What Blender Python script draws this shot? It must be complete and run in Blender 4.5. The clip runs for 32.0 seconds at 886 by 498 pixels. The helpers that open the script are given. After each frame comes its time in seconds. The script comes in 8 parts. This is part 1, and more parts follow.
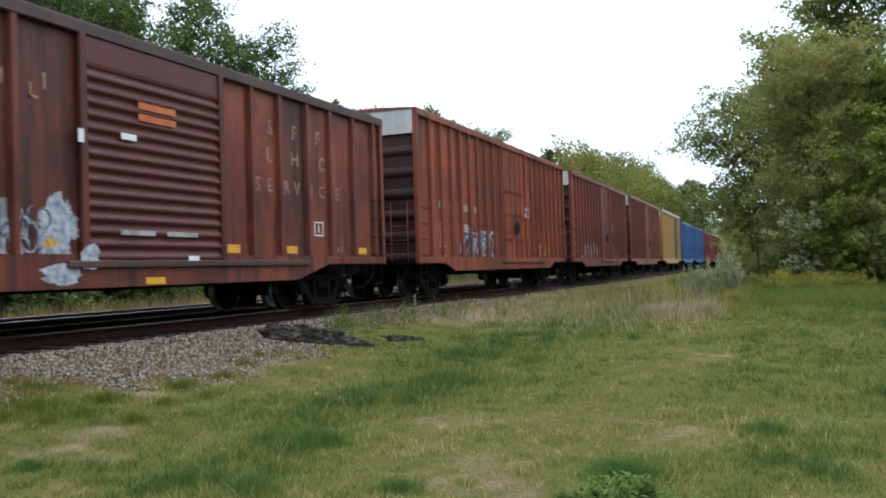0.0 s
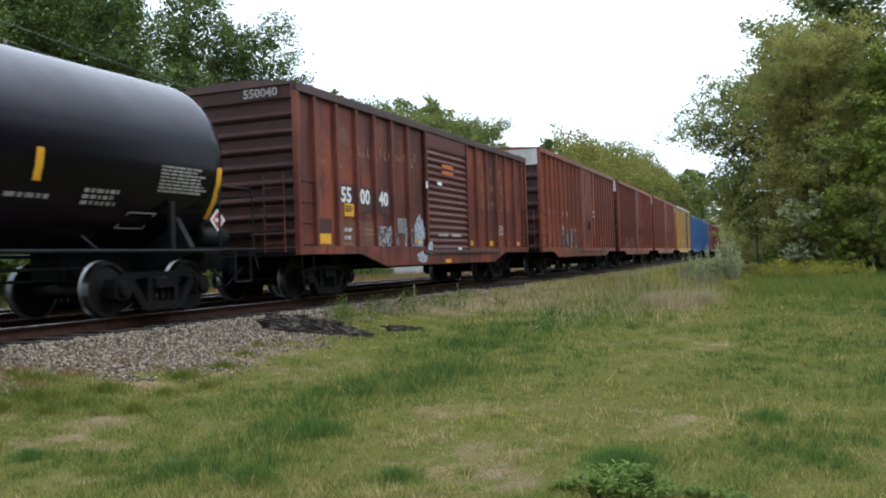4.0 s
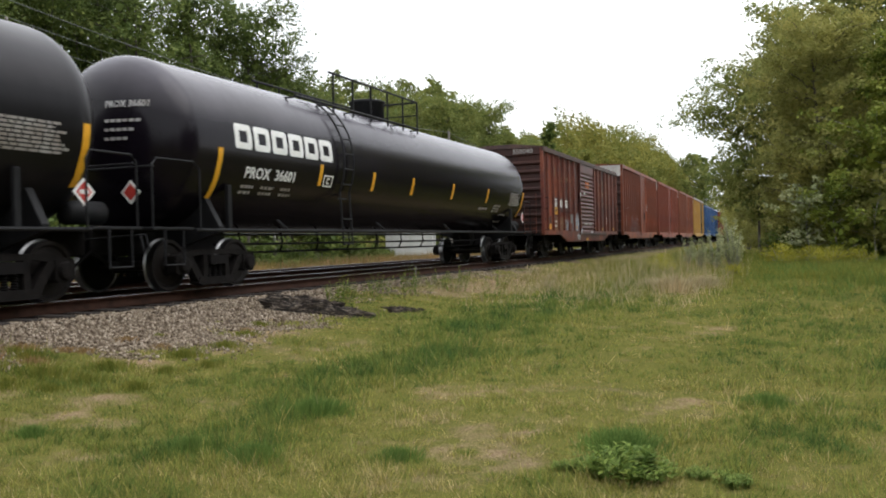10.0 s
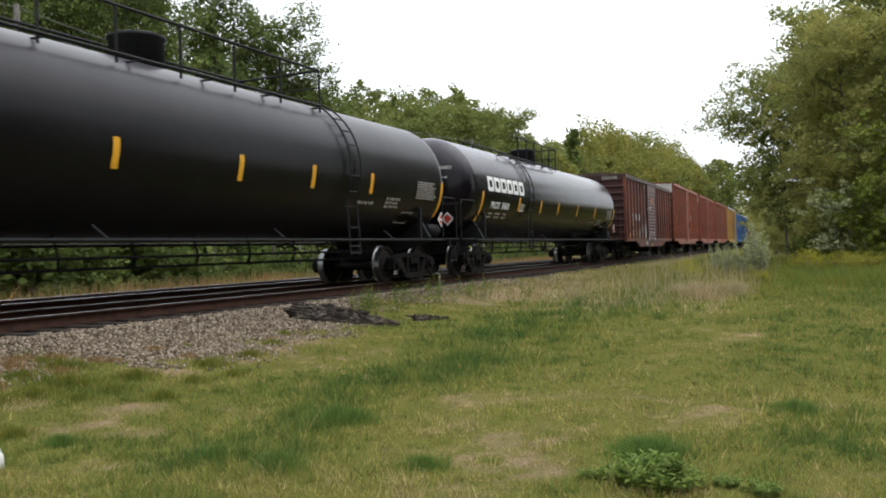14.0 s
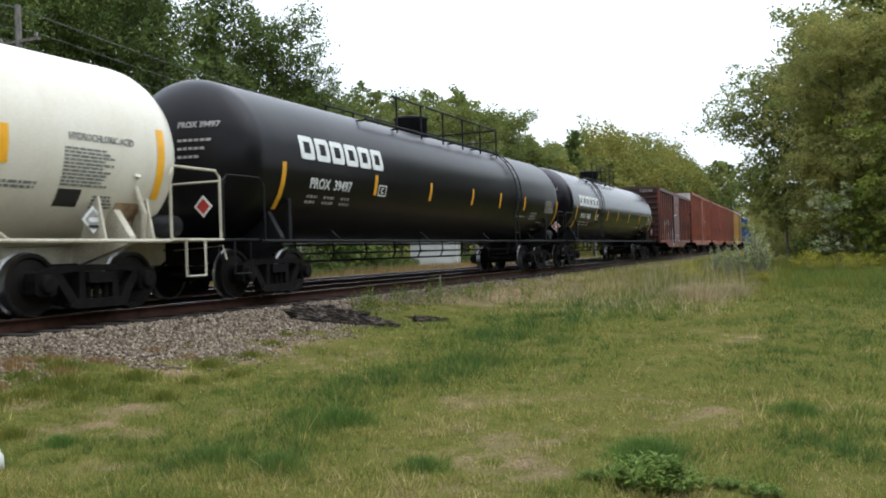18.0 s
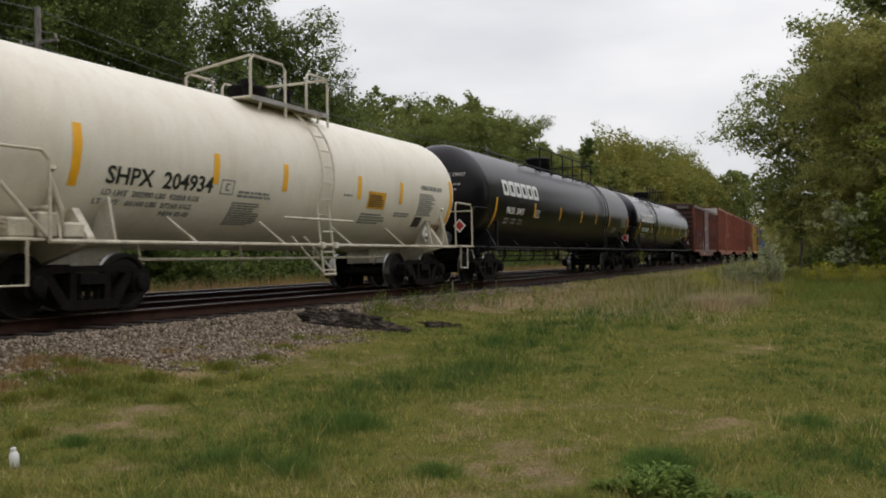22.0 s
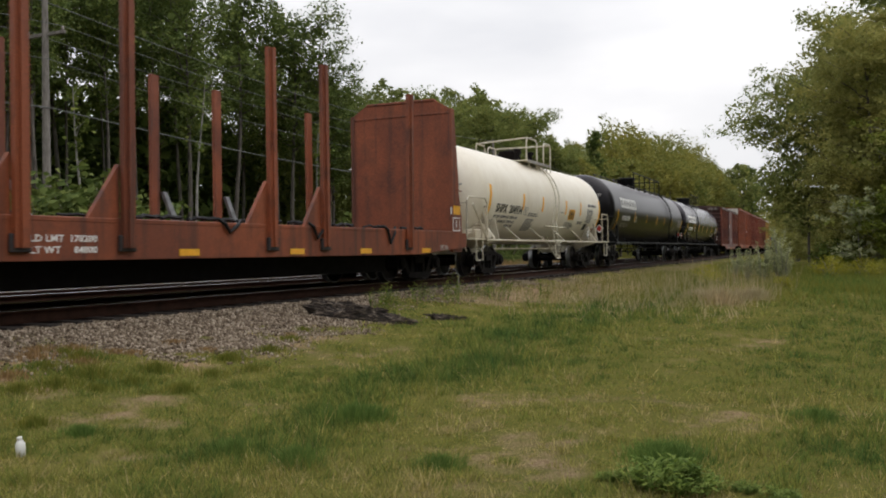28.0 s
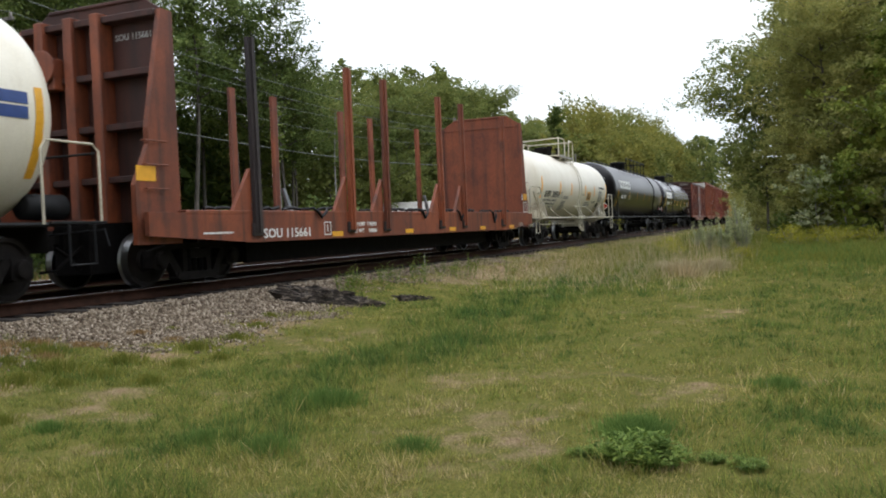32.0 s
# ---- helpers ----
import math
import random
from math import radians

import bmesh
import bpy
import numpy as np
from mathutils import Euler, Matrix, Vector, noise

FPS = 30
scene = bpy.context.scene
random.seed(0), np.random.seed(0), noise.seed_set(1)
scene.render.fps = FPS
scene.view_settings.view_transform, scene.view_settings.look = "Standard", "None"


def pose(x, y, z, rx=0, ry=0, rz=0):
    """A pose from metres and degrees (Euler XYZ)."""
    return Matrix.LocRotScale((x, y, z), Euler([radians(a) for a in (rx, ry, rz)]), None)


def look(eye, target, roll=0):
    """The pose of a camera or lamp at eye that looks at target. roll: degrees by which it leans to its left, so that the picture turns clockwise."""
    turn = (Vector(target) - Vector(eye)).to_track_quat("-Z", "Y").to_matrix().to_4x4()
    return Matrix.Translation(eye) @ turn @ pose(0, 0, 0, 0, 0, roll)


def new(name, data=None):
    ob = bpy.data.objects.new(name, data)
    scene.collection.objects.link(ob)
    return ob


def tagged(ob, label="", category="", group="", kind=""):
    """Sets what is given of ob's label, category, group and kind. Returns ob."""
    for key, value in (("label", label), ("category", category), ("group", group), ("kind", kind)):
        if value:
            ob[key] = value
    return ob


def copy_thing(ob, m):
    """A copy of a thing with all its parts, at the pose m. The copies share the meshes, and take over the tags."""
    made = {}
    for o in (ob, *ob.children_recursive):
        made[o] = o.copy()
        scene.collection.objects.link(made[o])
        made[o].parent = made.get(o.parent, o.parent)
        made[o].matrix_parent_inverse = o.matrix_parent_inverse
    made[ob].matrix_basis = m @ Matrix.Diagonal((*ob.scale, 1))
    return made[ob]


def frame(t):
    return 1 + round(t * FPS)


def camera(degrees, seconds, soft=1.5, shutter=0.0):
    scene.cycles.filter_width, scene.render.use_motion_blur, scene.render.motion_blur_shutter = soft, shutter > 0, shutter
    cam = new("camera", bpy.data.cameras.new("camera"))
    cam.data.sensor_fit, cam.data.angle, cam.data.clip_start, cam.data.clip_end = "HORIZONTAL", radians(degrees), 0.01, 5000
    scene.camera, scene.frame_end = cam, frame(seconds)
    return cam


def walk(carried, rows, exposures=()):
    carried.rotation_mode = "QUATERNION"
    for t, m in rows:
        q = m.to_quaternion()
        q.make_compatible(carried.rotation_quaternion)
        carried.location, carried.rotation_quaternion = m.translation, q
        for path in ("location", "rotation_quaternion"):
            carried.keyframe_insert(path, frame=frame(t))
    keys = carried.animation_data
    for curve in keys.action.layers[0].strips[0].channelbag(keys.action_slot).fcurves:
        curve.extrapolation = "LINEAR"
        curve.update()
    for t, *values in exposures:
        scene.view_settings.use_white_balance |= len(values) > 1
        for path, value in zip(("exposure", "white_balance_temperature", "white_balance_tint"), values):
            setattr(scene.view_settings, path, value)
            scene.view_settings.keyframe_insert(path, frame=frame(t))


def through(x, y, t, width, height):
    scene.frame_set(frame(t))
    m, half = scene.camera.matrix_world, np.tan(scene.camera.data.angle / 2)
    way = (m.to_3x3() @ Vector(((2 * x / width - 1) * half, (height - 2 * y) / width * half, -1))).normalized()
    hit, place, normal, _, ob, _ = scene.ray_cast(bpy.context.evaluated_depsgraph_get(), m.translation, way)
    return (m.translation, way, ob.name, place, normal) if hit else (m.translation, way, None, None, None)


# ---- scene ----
# ---- camera: held by hand beside the line, swaying and turning slightly ----
EYE = 1.5
cam = camera(54.17, 32.0, soft=1.9, shutter=0.5)
TURNS = (
    (0.0, 22.75, 1.40, 1.77, 0.014, -0.011, 0.003), (0.5, 22.79, 1.33, 1.76, 0.010, -0.008, 0.005),
    (1.0, 22.82, 1.19, 1.74, 0.012, -0.008, 0.001), (1.5, 22.70, 1.10, 1.83, 0.010, -0.010, 0.004),
    (2.0, 22.56, 1.10, 1.85, 0.008, -0.002, 0.000), (2.5, 22.56, 1.03, 1.89, 0.007, 0.004, 0.001),
    (3.0, 22.61, 0.93, 1.90, 0.007, 0.004, 0.000), (3.5, 22.74, 0.73, 1.92, 0.013, -0.005, -0.001),
    (5.5, 22.49, 0.82, 1.80, 0.015, -0.011, -0.004), (6.0, 22.69, 0.49, 1.63, 0.008, -0.012, -0.004),
    (6.5, 22.69, 0.32, 1.62, 0.015, -0.006, -0.006), (7.0, 22.51, 0.17, 1.55, 0.009, 0.002, -0.009),
    (7.5, 22.34, 0.02, 1.60, 0.006, -0.002, -0.012), (8.0, 22.37, -0.08, 1.53, -0.002, 0.000, -0.008),
    (8.5, 22.62, -0.14, 1.44, -0.003, 0.006, -0.009), (9.0, 22.66, -0.19, 1.46, 0.005, -0.009, -0.006),
    (9.5, 22.64, -0.40, 1.27, 0.001, -0.006, -0.008), (10.0, 22.78, -0.42, 1.38, -0.005, 0.003, -0.013),
    (10.5, 23.02, -0.23, 1.42, -0.001, -0.003, -0.011), (11.0, 23.48, 0.13, 1.51, -0.008, 0.012, -0.011),
    (11.5, 23.86, 0.16, 1.53, 0.001, 0.007, -0.013), (12.0, 24.07, 0.16, 1.58, -0.003, 0.004, -0.012),
    (12.5, 24.28, 0.12, 1.70, 0.001, 0.007, -0.018), (13.0, 24.33, 0.14, 1.80, 0.003, 0.007, -0.012),
    (13.5, 24.36, 0.12, 1.84, -0.001, 0.011, -0.017), (14.0, 24.37, 0.17, 1.84, -0.002, 0.005, -0.017),
    (14.5, 24.40, 0.31, 1.68, 0.004, -0.007, -0.009), (16.5, 24.71, 0.69, 1.70, 0.003, -0.002, -0.012),
    (17.0, 24.72, 0.66, 1.86, 0.009, -0.009, -0.009), (17.5, 24.53, 0.46, 1.79, 0.004, -0.003, -0.013),
    (18.0, 24.41, 0.25, 1.76, 0.001, 0.005, -0.017), (18.5, 24.22, 0.01, 1.71, -0.003, 0.009, -0.018),
    (19.0, 24.65, -0.25, 1.50, -0.019, 0.007, -0.020), (19.5, 25.16, -0.36, 1.48, -0.015, 0.003, -0.015),
    (20.0, 25.35, -0.10, 1.53, -0.019, 0.001, -0.018), (20.5, 25.45, 0.27, 1.46, -0.016, -0.005, -0.010),
    (21.0, 25.43, 0.78, 1.30, -0.015, -0.014, -0.008), (21.5, 25.35, 0.85, 1.18, -0.018, -0.016, -0.010),
    (22.0, 25.20, 0.64, 0.91, -0.012, -0.015, -0.011), (22.5, 24.71, 0.29, 0.73, -0.014, -0.007, -0.016),
    (23.0, 24.48, 0.10, 0.63, -0.014, -0.009, -0.015), (23.5, 24.56, 0.02, 0.61, -0.019, -0.006, -0.016),
    (24.0, 24.49, 0.09, 0.70, -0.020, -0.005, -0.017), (24.5, 24.50, 0.26, 0.67, -0.018, -0.008, -0.013),
    (26.5, 24.72, 0.32, 0.88, -0.015, -0.010, -0.014), (27.0, 24.95, 0.37, 0.84, -0.028, 0.003, -0.017),
    (27.5, 25.26, 0.49, 0.73, -0.031, 0.005, -0.024), (28.0, 25.61, 0.19, 0.71, -0.014, -0.002, -0.023),
    (28.5, 25.80, -0.10, 0.81, -0.009, 0.002, -0.022), (29.0, 25.61, -0.10, 1.03, 0.002, 0.002, -0.013),
    (29.5, 25.71, 0.26, 1.00, 0.014, 0.010, -0.001), (30.0, 25.72, 0.35, 0.99, 0.042, 0.021, 0.015),
    (30.5, 27.08, -0.51, 1.09, 0.057, 0.029, 0.015), (31.0, 26.68, -1.09, 2.04, 0.030, 0.023, 0.026),
    (31.5, 24.22, -0.83, 2.39, -0.005, 0.000, 0.016), (32.0, 23.27, -1.27, 2.43, -0.022, -0.008, 0.004),
)
EXPOSE = ((0.0, 0.02, 5480, 7), (3.0, 0.02, 5480, 6), (9.0, 0.06, 6350, 10), (14.0, 0.04, 6260, 9), (18.0, -0.02, 5860, 7), (19.0, -0.19, 6000, 7), (20.0, -0.50, 6580, 12), (21.0, -0.66, 6530, 12), (23.0, -0.78, 6480, 12), (24.0, -0.78, 6480, 12), (27.0, -0.56, 6530, 12), (30.0, -0.46, 6580, 12), (31.0, -0.16, 6250, 10), (32.0, -0.12, 6060, 9))
walk(cam, [(t, pose(dx, dy, EYE + dz, 90 + p, r, y)) for t, y, p, r, dx, dy, dz in TURNS], EXPOSE)

# ---- world and sun: bright overcast ----
world = bpy.data.worlds.new("overcast_sky")
scene.world = world
world.use_nodes = True
wn, wl = world.node_tree.nodes, world.node_tree.links
wn.clear()
w_out = wn.new("ShaderNodeOutputWorld")
w_bg = wn.new("ShaderNodeBackground")
w_sky = wn.new("ShaderNodeTexSky")
w_sky.sky_type, w_sky.sun_disc = "NISHITA", False
w_sky.sun_elevation, w_sky.sun_rotation = radians(58), radians(68)
w_co = wn.new("ShaderNodeTexCoord")
w_map = wn.new("ShaderNodeMapping")
w_map.inputs["Scale"].default_value = (1.0, 1.0, 3.2)
w_noise = wn.new("ShaderNodeTexNoise")
w_noise.inputs["Scale"].default_value, w_noise.inputs["Detail"].default_value = 2.2, 5.0
w_ramp = wn.new("ShaderNodeValToRGB")
w_ramp.color_ramp.elements[0].position, w_ramp.color_ramp.elements[0].color = 0.30, (0.82, 0.84, 0.87, 1)
w_ramp.color_ramp.elements[1].position, w_ramp.color_ramp.elements[1].color = 0.66, (1.16, 1.16, 1.15, 1)
w_dim = wn.new("ShaderNodeMix")
w_dim.data_type = "RGBA"
w_dim.inputs["Factor"].default_value = 0.93
w_sk = wn.new("ShaderNodeVectorMath")
w_sk.operation = "SCALE"
w_sk.inputs["Scale"].default_value = 0.12
wl.new(w_co.outputs["Generated"], w_map.inputs["Vector"])
wl.new(w_map.outputs["Vector"], w_noise.inputs["Vector"])
wl.new(w_noise.outputs["Fac"], w_ramp.inputs["Fac"])
wl.new(w_sky.outputs["Color"], w_sk.inputs[0])
wl.new(w_sk.outputs["Vector"], w_dim.inputs["A"])
wl.new(w_ramp.outputs["Color"], w_dim.inputs["B"])
w_sep = wn.new("ShaderNodeSeparateXYZ")
wl.new(w_co.outputs["Generated"], w_sep.inputs[0])
w_high = wn.new("ShaderNodeMapRange")   # an overcast sky is brightest overhead
w_high.inputs["From Min"].default_value, w_high.inputs["From Max"].default_value = 0.1, 1.0
w_high.inputs["To Min"].default_value, w_high.inputs["To Max"].default_value = 1.0, 1.5
wl.new(w_sep.outputs["Z"], w_high.inputs["Value"])
w_mul = wn.new("ShaderNodeVectorMath")
w_mul.operation = "SCALE"
wl.new(w_dim.outputs["Result"], w_mul.inputs[0])
wl.new(w_high.outputs["Result"], w_mul.inputs["Scale"])
wl.new(w_mul.outputs["Vector"], w_bg.inputs["Color"])
w_bg.inputs["Strength"].default_value = 1.34
wl.new(w_bg.outputs["Background"], w_out.inputs["Surface"])
sun = new("sun", bpy.data.lights.new("sun", "SUN"))
sun.data.energy, sun.data.angle, sun.data.color = 1.0, radians(50), (1.0, 0.97, 0.92)
sun.matrix_world = look((0, 0, 60), (-34, -14, 0))

# ---- the line: a wide curve to the left ----
R = 1492.7        # radius of the curve
C = -10.32        # centre of the track, beside the camera
RAIL = EYE - 0.69  # top of the rails
DATUM = EYE - 0.77  # zero of the wagons' own heights


TANGENT = 60.0    # from here on the line runs straight
ABREAST = 5.5     # here the line runs due north


def line_xy(u, lat):
    """Plan places u metres along the line, lat metres to the right of its reference line; numbers or arrays."""
    a = (np.minimum(u, TANGENT) - ABREAST) / R
    on = np.maximum(u - TANGENT, 0.0)
    return -R * (1 - np.cos(a)) + np.cos(a) * lat - np.sin(a) * on, ABREAST + R * np.sin(a) + np.sin(a) * lat + np.cos(a) * on


def along(u, lat, z=0.0):
    """The point u metres along the line, lat metres to the right of its reference line."""
    x, y = line_xy(u, lat)
    return Vector((float(x), float(y), z))


def along_pose(u, lat, z=0.0):
    p = along(u, lat, z)
    return pose(p.x, p.y, p.z, 0, 0, math.degrees((min(u, TANGENT) - ABREAST) / R))


def part(name, bm, material, parent=None, label="", smooth=False):
    """Links a bmesh as one mesh object under a thing or a part."""
    if isinstance(bm, bmesh.types.BMesh):
        me = bpy.data.meshes.new(name)
        bm.to_mesh(me)
        bm.free()
        me.materials.append(material)
        if smooth:
            me.shade_smooth()
    else:
        me = bm
    ob = new(name, me)
    if parent is not None:
        ob.parent = parent
    if label:
        tagged(ob, label)
    return ob


def box(bm, x0, x1, y0, y1, z0, z1):
    v = [bm.verts.new(p) for p in ((x0, y0, z0), (x1, y0, z0), (x1, y1, z0), (x0, y1, z0), (x0, y0, z1), (x1, y0, z1), (x1, y1, z1), (x0, y1, z1))]
    for f in ((3, 2, 1, 0), (4, 5, 6, 7), (0, 1, 5, 4), (1, 2, 6, 5), (2, 3, 7, 6), (3, 0, 4, 7)):
        bm.faces.new([v[i] for i in f])


def bevelled(bm, width=0.01):
    bmesh.ops.bevel(bm, geom=bm.edges[:], offset=width, segments=1, affect="EDGES", clamp_overlap=True)
    return bm


def one_box(x0, x1, y0, y1, z0, z1, width=0.0):
    bm = bmesh.new()
    box(bm, min(x0, x1), max(x0, x1), min(y0, y1), max(y0, y1), min(z0, z1), max(z0, z1))
    return bevelled(bm, width) if width else bm


def prism(bm, pts, axis, a, b):
    """Extrudes the outline pts, given in the other two axes in order, from a to b along axis."""
    def place(p, q):
        return {"x": (q, p[0], p[1]), "y": (p[0], q, p[1]), "z": (p[0], p[1], q)}[axis]
    lo = [bm.verts.new(place(p, a)) for p in pts]
    hi = [bm.verts.new(place(p, b)) for p in pts]
    n = len(pts)
    bm.faces.new(lo), bm.faces.new(hi[::-1])
    for i in range(n):
        bm.faces.new((lo[i], hi[i], hi[(i + 1) % n], lo[(i + 1) % n]))
    bmesh.ops.recalc_face_normals(bm, faces=bm.faces[:])


def tube(bm, pts, r, seg=8):
    """A round bar through the points."""
    pts = [Vector(p) for p in pts]
    rings = []
    for i, p in enumerate(pts):
        d = (pts[min(i + 1, len(pts) - 1)] - pts[max(i - 1, 0)]).normalized()
        side = d.cross(Vector((0, 0, 1)) if abs(d.z) < 0.9 else Vector((1, 0, 0))).normalized()
        up = side.cross(d)
        rings.append([bm.verts.new(p + r * (math.cos(2 * math.pi * k / seg) * side + math.sin(2 * math.pi * k / seg) * up)) for k in range(seg)])
    for a, b in zip(rings, rings[1:]):
        for k in range(seg):
            bm.faces.new((a[k], a[(k + 1) % seg], b[(k + 1) % seg], b[k]))
    bm.faces.new(rings[0][::-1]), bm.faces.new(rings[-1])


def bar(pts, r, seg=8):
    bm = bmesh.new()
    tube(bm, pts, r, seg)
    return bm


def lathe(bm, profile, axis="y", seg=40, centre=(0, 0, 0), wobble=None):
    """Turns (position along axis, radius) pairs round the axis."""
    rings = []
    for q, r in profile:
        ring = []
        for k in range(seg):
            a = 2 * math.pi * k / seg
            p = {"y": (r * math.cos(a), q, r * math.sin(a)), "x": (q, r * math.cos(a), r * math.sin(a)), "z": (r * math.cos(a), r * math.sin(a), q)}[axis]
            ring.append(bm.verts.new((p[0] + centre[0], p[1] + centre[1], p[2] + centre[2])))
        rings.append(ring)
    for a, b in zip(rings, rings[1:]):
        for k in range(seg):
            bm.faces.new((a[k], a[(k + 1) % seg], b[(k + 1) % seg], b[k]))
    bm.faces.new(rings[0]), bm.faces.new(rings[-1])
    bmesh.ops.recalc_face_normals(bm, faces=bm.faces[:])
    return bm


def disc(x, y, z, r, depth, axis="x", seg=20):
    return lathe(bmesh.new(), ((-depth / 2, r * 0.94), (-depth / 2 + 0.006, r), (depth / 2 - 0.006, r), (depth / 2, r * 0.94)), axis, seg, (x, y, z))


def lettering(text, height, depth=0.004, wide=1.0, bold=0.0):
    """Raised lettering in the plane x = 0 that reads from +x; starts at y = 0 and runs to +y, base on z = 0."""
    cu = bpy.data.curves.new("lettering", "FONT")
    cu.body, cu.size, cu.extrude, cu.offset = text, height * 1.38, depth, bold
    cu.resolution_u = 2
    tmp = new("lettering_source", cu)
    me = bpy.data.meshes.new_from_object(tmp.evaluated_get(bpy.context.evaluated_depsgraph_get()))
    bpy.data.objects.remove(tmp)
    bm = bmesh.new()
    bm.from_mesh(me)
    bpy.data.meshes.remove(me)
    for v in bm.verts:
        v.co = Vector((v.co.z, v.co.x * wide, v.co.y))
    return bm


def wrap(bm, radius, zc, angle):
    """Bends flat marks (plane x = 0, base z = 0) round a tank of that radius; angle in degrees above the middle for the base."""
    for v in bm.verts:
        a = radians(angle) + v.co.z / radius
        r = radius + v.co.x
        v.co = Vector((r * math.cos(a), v.co.y, zc + r * math.sin(a)))
    return bm


def shift(bm, x, y, z):
    bmesh.ops.translate(bm, vec=(x, y, z), verts=bm.verts[:])
    return bm


# ---- materials ----
def nodes_of(name):
    m = bpy.data.materials.new(name)
    m.use_nodes = True
    n = m.node_tree.nodes
    return m, n, m.node_tree.links, n["Principled BSDF"]


def noise_node(n, l, scale, detail=4.0, stretch=(1, 1, 1), rough=0.55, coord="Object"):
    co = n.new("ShaderNodeTexCoord")
    mp = n.new("ShaderNodeMapping")
    mp.inputs["Scale"].default_value = stretch
    t = n.new("ShaderNodeTexNoise")
    t.inputs["Scale"].default_value, t.inputs["Detail"].default_value, t.inputs["Roughness"].default_value = scale, detail, rough
    l.new(co.outputs[coord], mp.inputs["Vector"])
    l.new(mp.outputs["Vector"], t.inputs["Vector"])
    return t.outputs["Fac"]


def ramp_node(n, l, fac, stops):
    r = n.new("ShaderNodeValToRGB")
    e = r.color_ramp.elements
    while len(e) < len(stops):
        e.new(0.5)
    for i, (p, c) in enumerate(stops):
        e[i].position, e[i].color = p, (*c, 1)
    l.new(fac, r.inputs["Fac"])
    return r.outputs["Color"]


def mix_node(n, l, fac, a, b, kind="MIX"):
    m = n.new("ShaderNodeMix")
    m.data_type, m.blend_type = "RGBA", kind
    for key, value in (("Factor", fac), ("A", a), ("B", b)):
        if isinstance(value, (int, float)):
            m.inputs[key].default_value = value
        elif isinstance(value, tuple):
            m.inputs[key].default_value = (*value, 1)
        else:
            l.new(value, m.inputs[key])
    return m.outputs["Result"]


def bump_node(n, l, height, strength, distance, bsdf):
    b = n.new("ShaderNodeBump")
    b.inputs["Strength"].default_value, b.inputs["Distance"].default_value = strength, distance
    l.new(height, b.inputs["Height"])
    l.new(b.outputs["Normal"], bsdf.inputs["Normal"])


def painted(name, colour, worn, stain, rough=0.55, wear=0.55, streak=0.5, metal=0.0, dirt=0.35, panel=0.0, top_sheen=0.0):
    """Old paint: two tones in broad patches, blotches, thin streaks running down, fine grain; panel: width of sheets that have aged apart."""
    m, n, l, b = nodes_of(name)
    patch = noise_node(n, l, 0.9, 6, (1, 1, 0.8))
    blotch = noise_node(n, l, 2.4, 9, (1, 1, 0.7), 0.68)
    run = noise_node(n, l, 5.0, 5, (1, 1.0, 0.05))
    grain = noise_node(n, l, 34, 3)
    base = mix_node(n, l, ramp_node(n, l, patch, ((0.40, (0, 0, 0)), (wear + 0.10, (1, 1, 1)))), colour, worn)
    if panel:
        co = n.new("ShaderNodeTexCoord")
        sx = n.new("ShaderNodeSeparateXYZ")
        l.new(co.outputs["Object"], sx.inputs["Vector"])
        fl = n.new("ShaderNodeMath")
        fl.operation = "DIVIDE"
        l.new(sx.outputs["Y"], fl.inputs[0])
        fl.inputs[1].default_value = panel
        f2 = n.new("ShaderNodeMath")
        f2.operation = "FLOOR"
        l.new(fl.outputs[0], f2.inputs[0])
        wn_ = n.new("ShaderNodeTexWhiteNoise")
        wn_.noise_dimensions = "1D"
        l.new(f2.outputs[0], wn_.inputs["W"])
        base = mix_node(n, l, 1.0, base, ramp_node(n, l, wn_.outputs["Value"], ((0.0, (0.62, 0.58, 0.60)), (0.5, (1.0, 1.0, 1.0)), (1.0, (1.28, 1.22, 1.10)))), "MULTIPLY")
    base = mix_node(n, l, ramp_node(n, l, blotch, ((0.50, (0, 0, 0)), (0.72, (streak,) * 3))), base, stain)
    base = mix_node(n, l, ramp_node(n, l, run, ((0.50, (0, 0, 0)), (0.50 + 0.3 * (1.1 - streak), (streak,) * 3))), base, stain)
    base = mix_node(n, l, dirt, base, ramp_node(n, l, grain, ((0.3, (0.45, 0.45, 0.45)), (0.7, (1.25, 1.25, 1.25)))), "MULTIPLY")
    if top_sheen:        # sky sheen painted paler on what faces up, patchy like dust
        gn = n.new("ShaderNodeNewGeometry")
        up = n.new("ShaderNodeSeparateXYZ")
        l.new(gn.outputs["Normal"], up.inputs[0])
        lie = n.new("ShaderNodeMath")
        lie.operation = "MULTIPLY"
        l.new(ramp_node(n, l, up.outputs["Z"], ((0.2, (0, 0, 0)), (1.0, (top_sheen,) * 3))), lie.inputs[0])
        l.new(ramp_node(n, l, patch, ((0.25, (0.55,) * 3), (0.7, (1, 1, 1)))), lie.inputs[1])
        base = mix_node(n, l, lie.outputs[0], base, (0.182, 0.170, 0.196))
    l.new(base, b.inputs["Base Color"])
    b.inputs["Roughness"].default_value, b.inputs["Metallic"].default_value = rough, metal
    bump_node(n, l, patch, 0.25, 0.02, b)
    return m


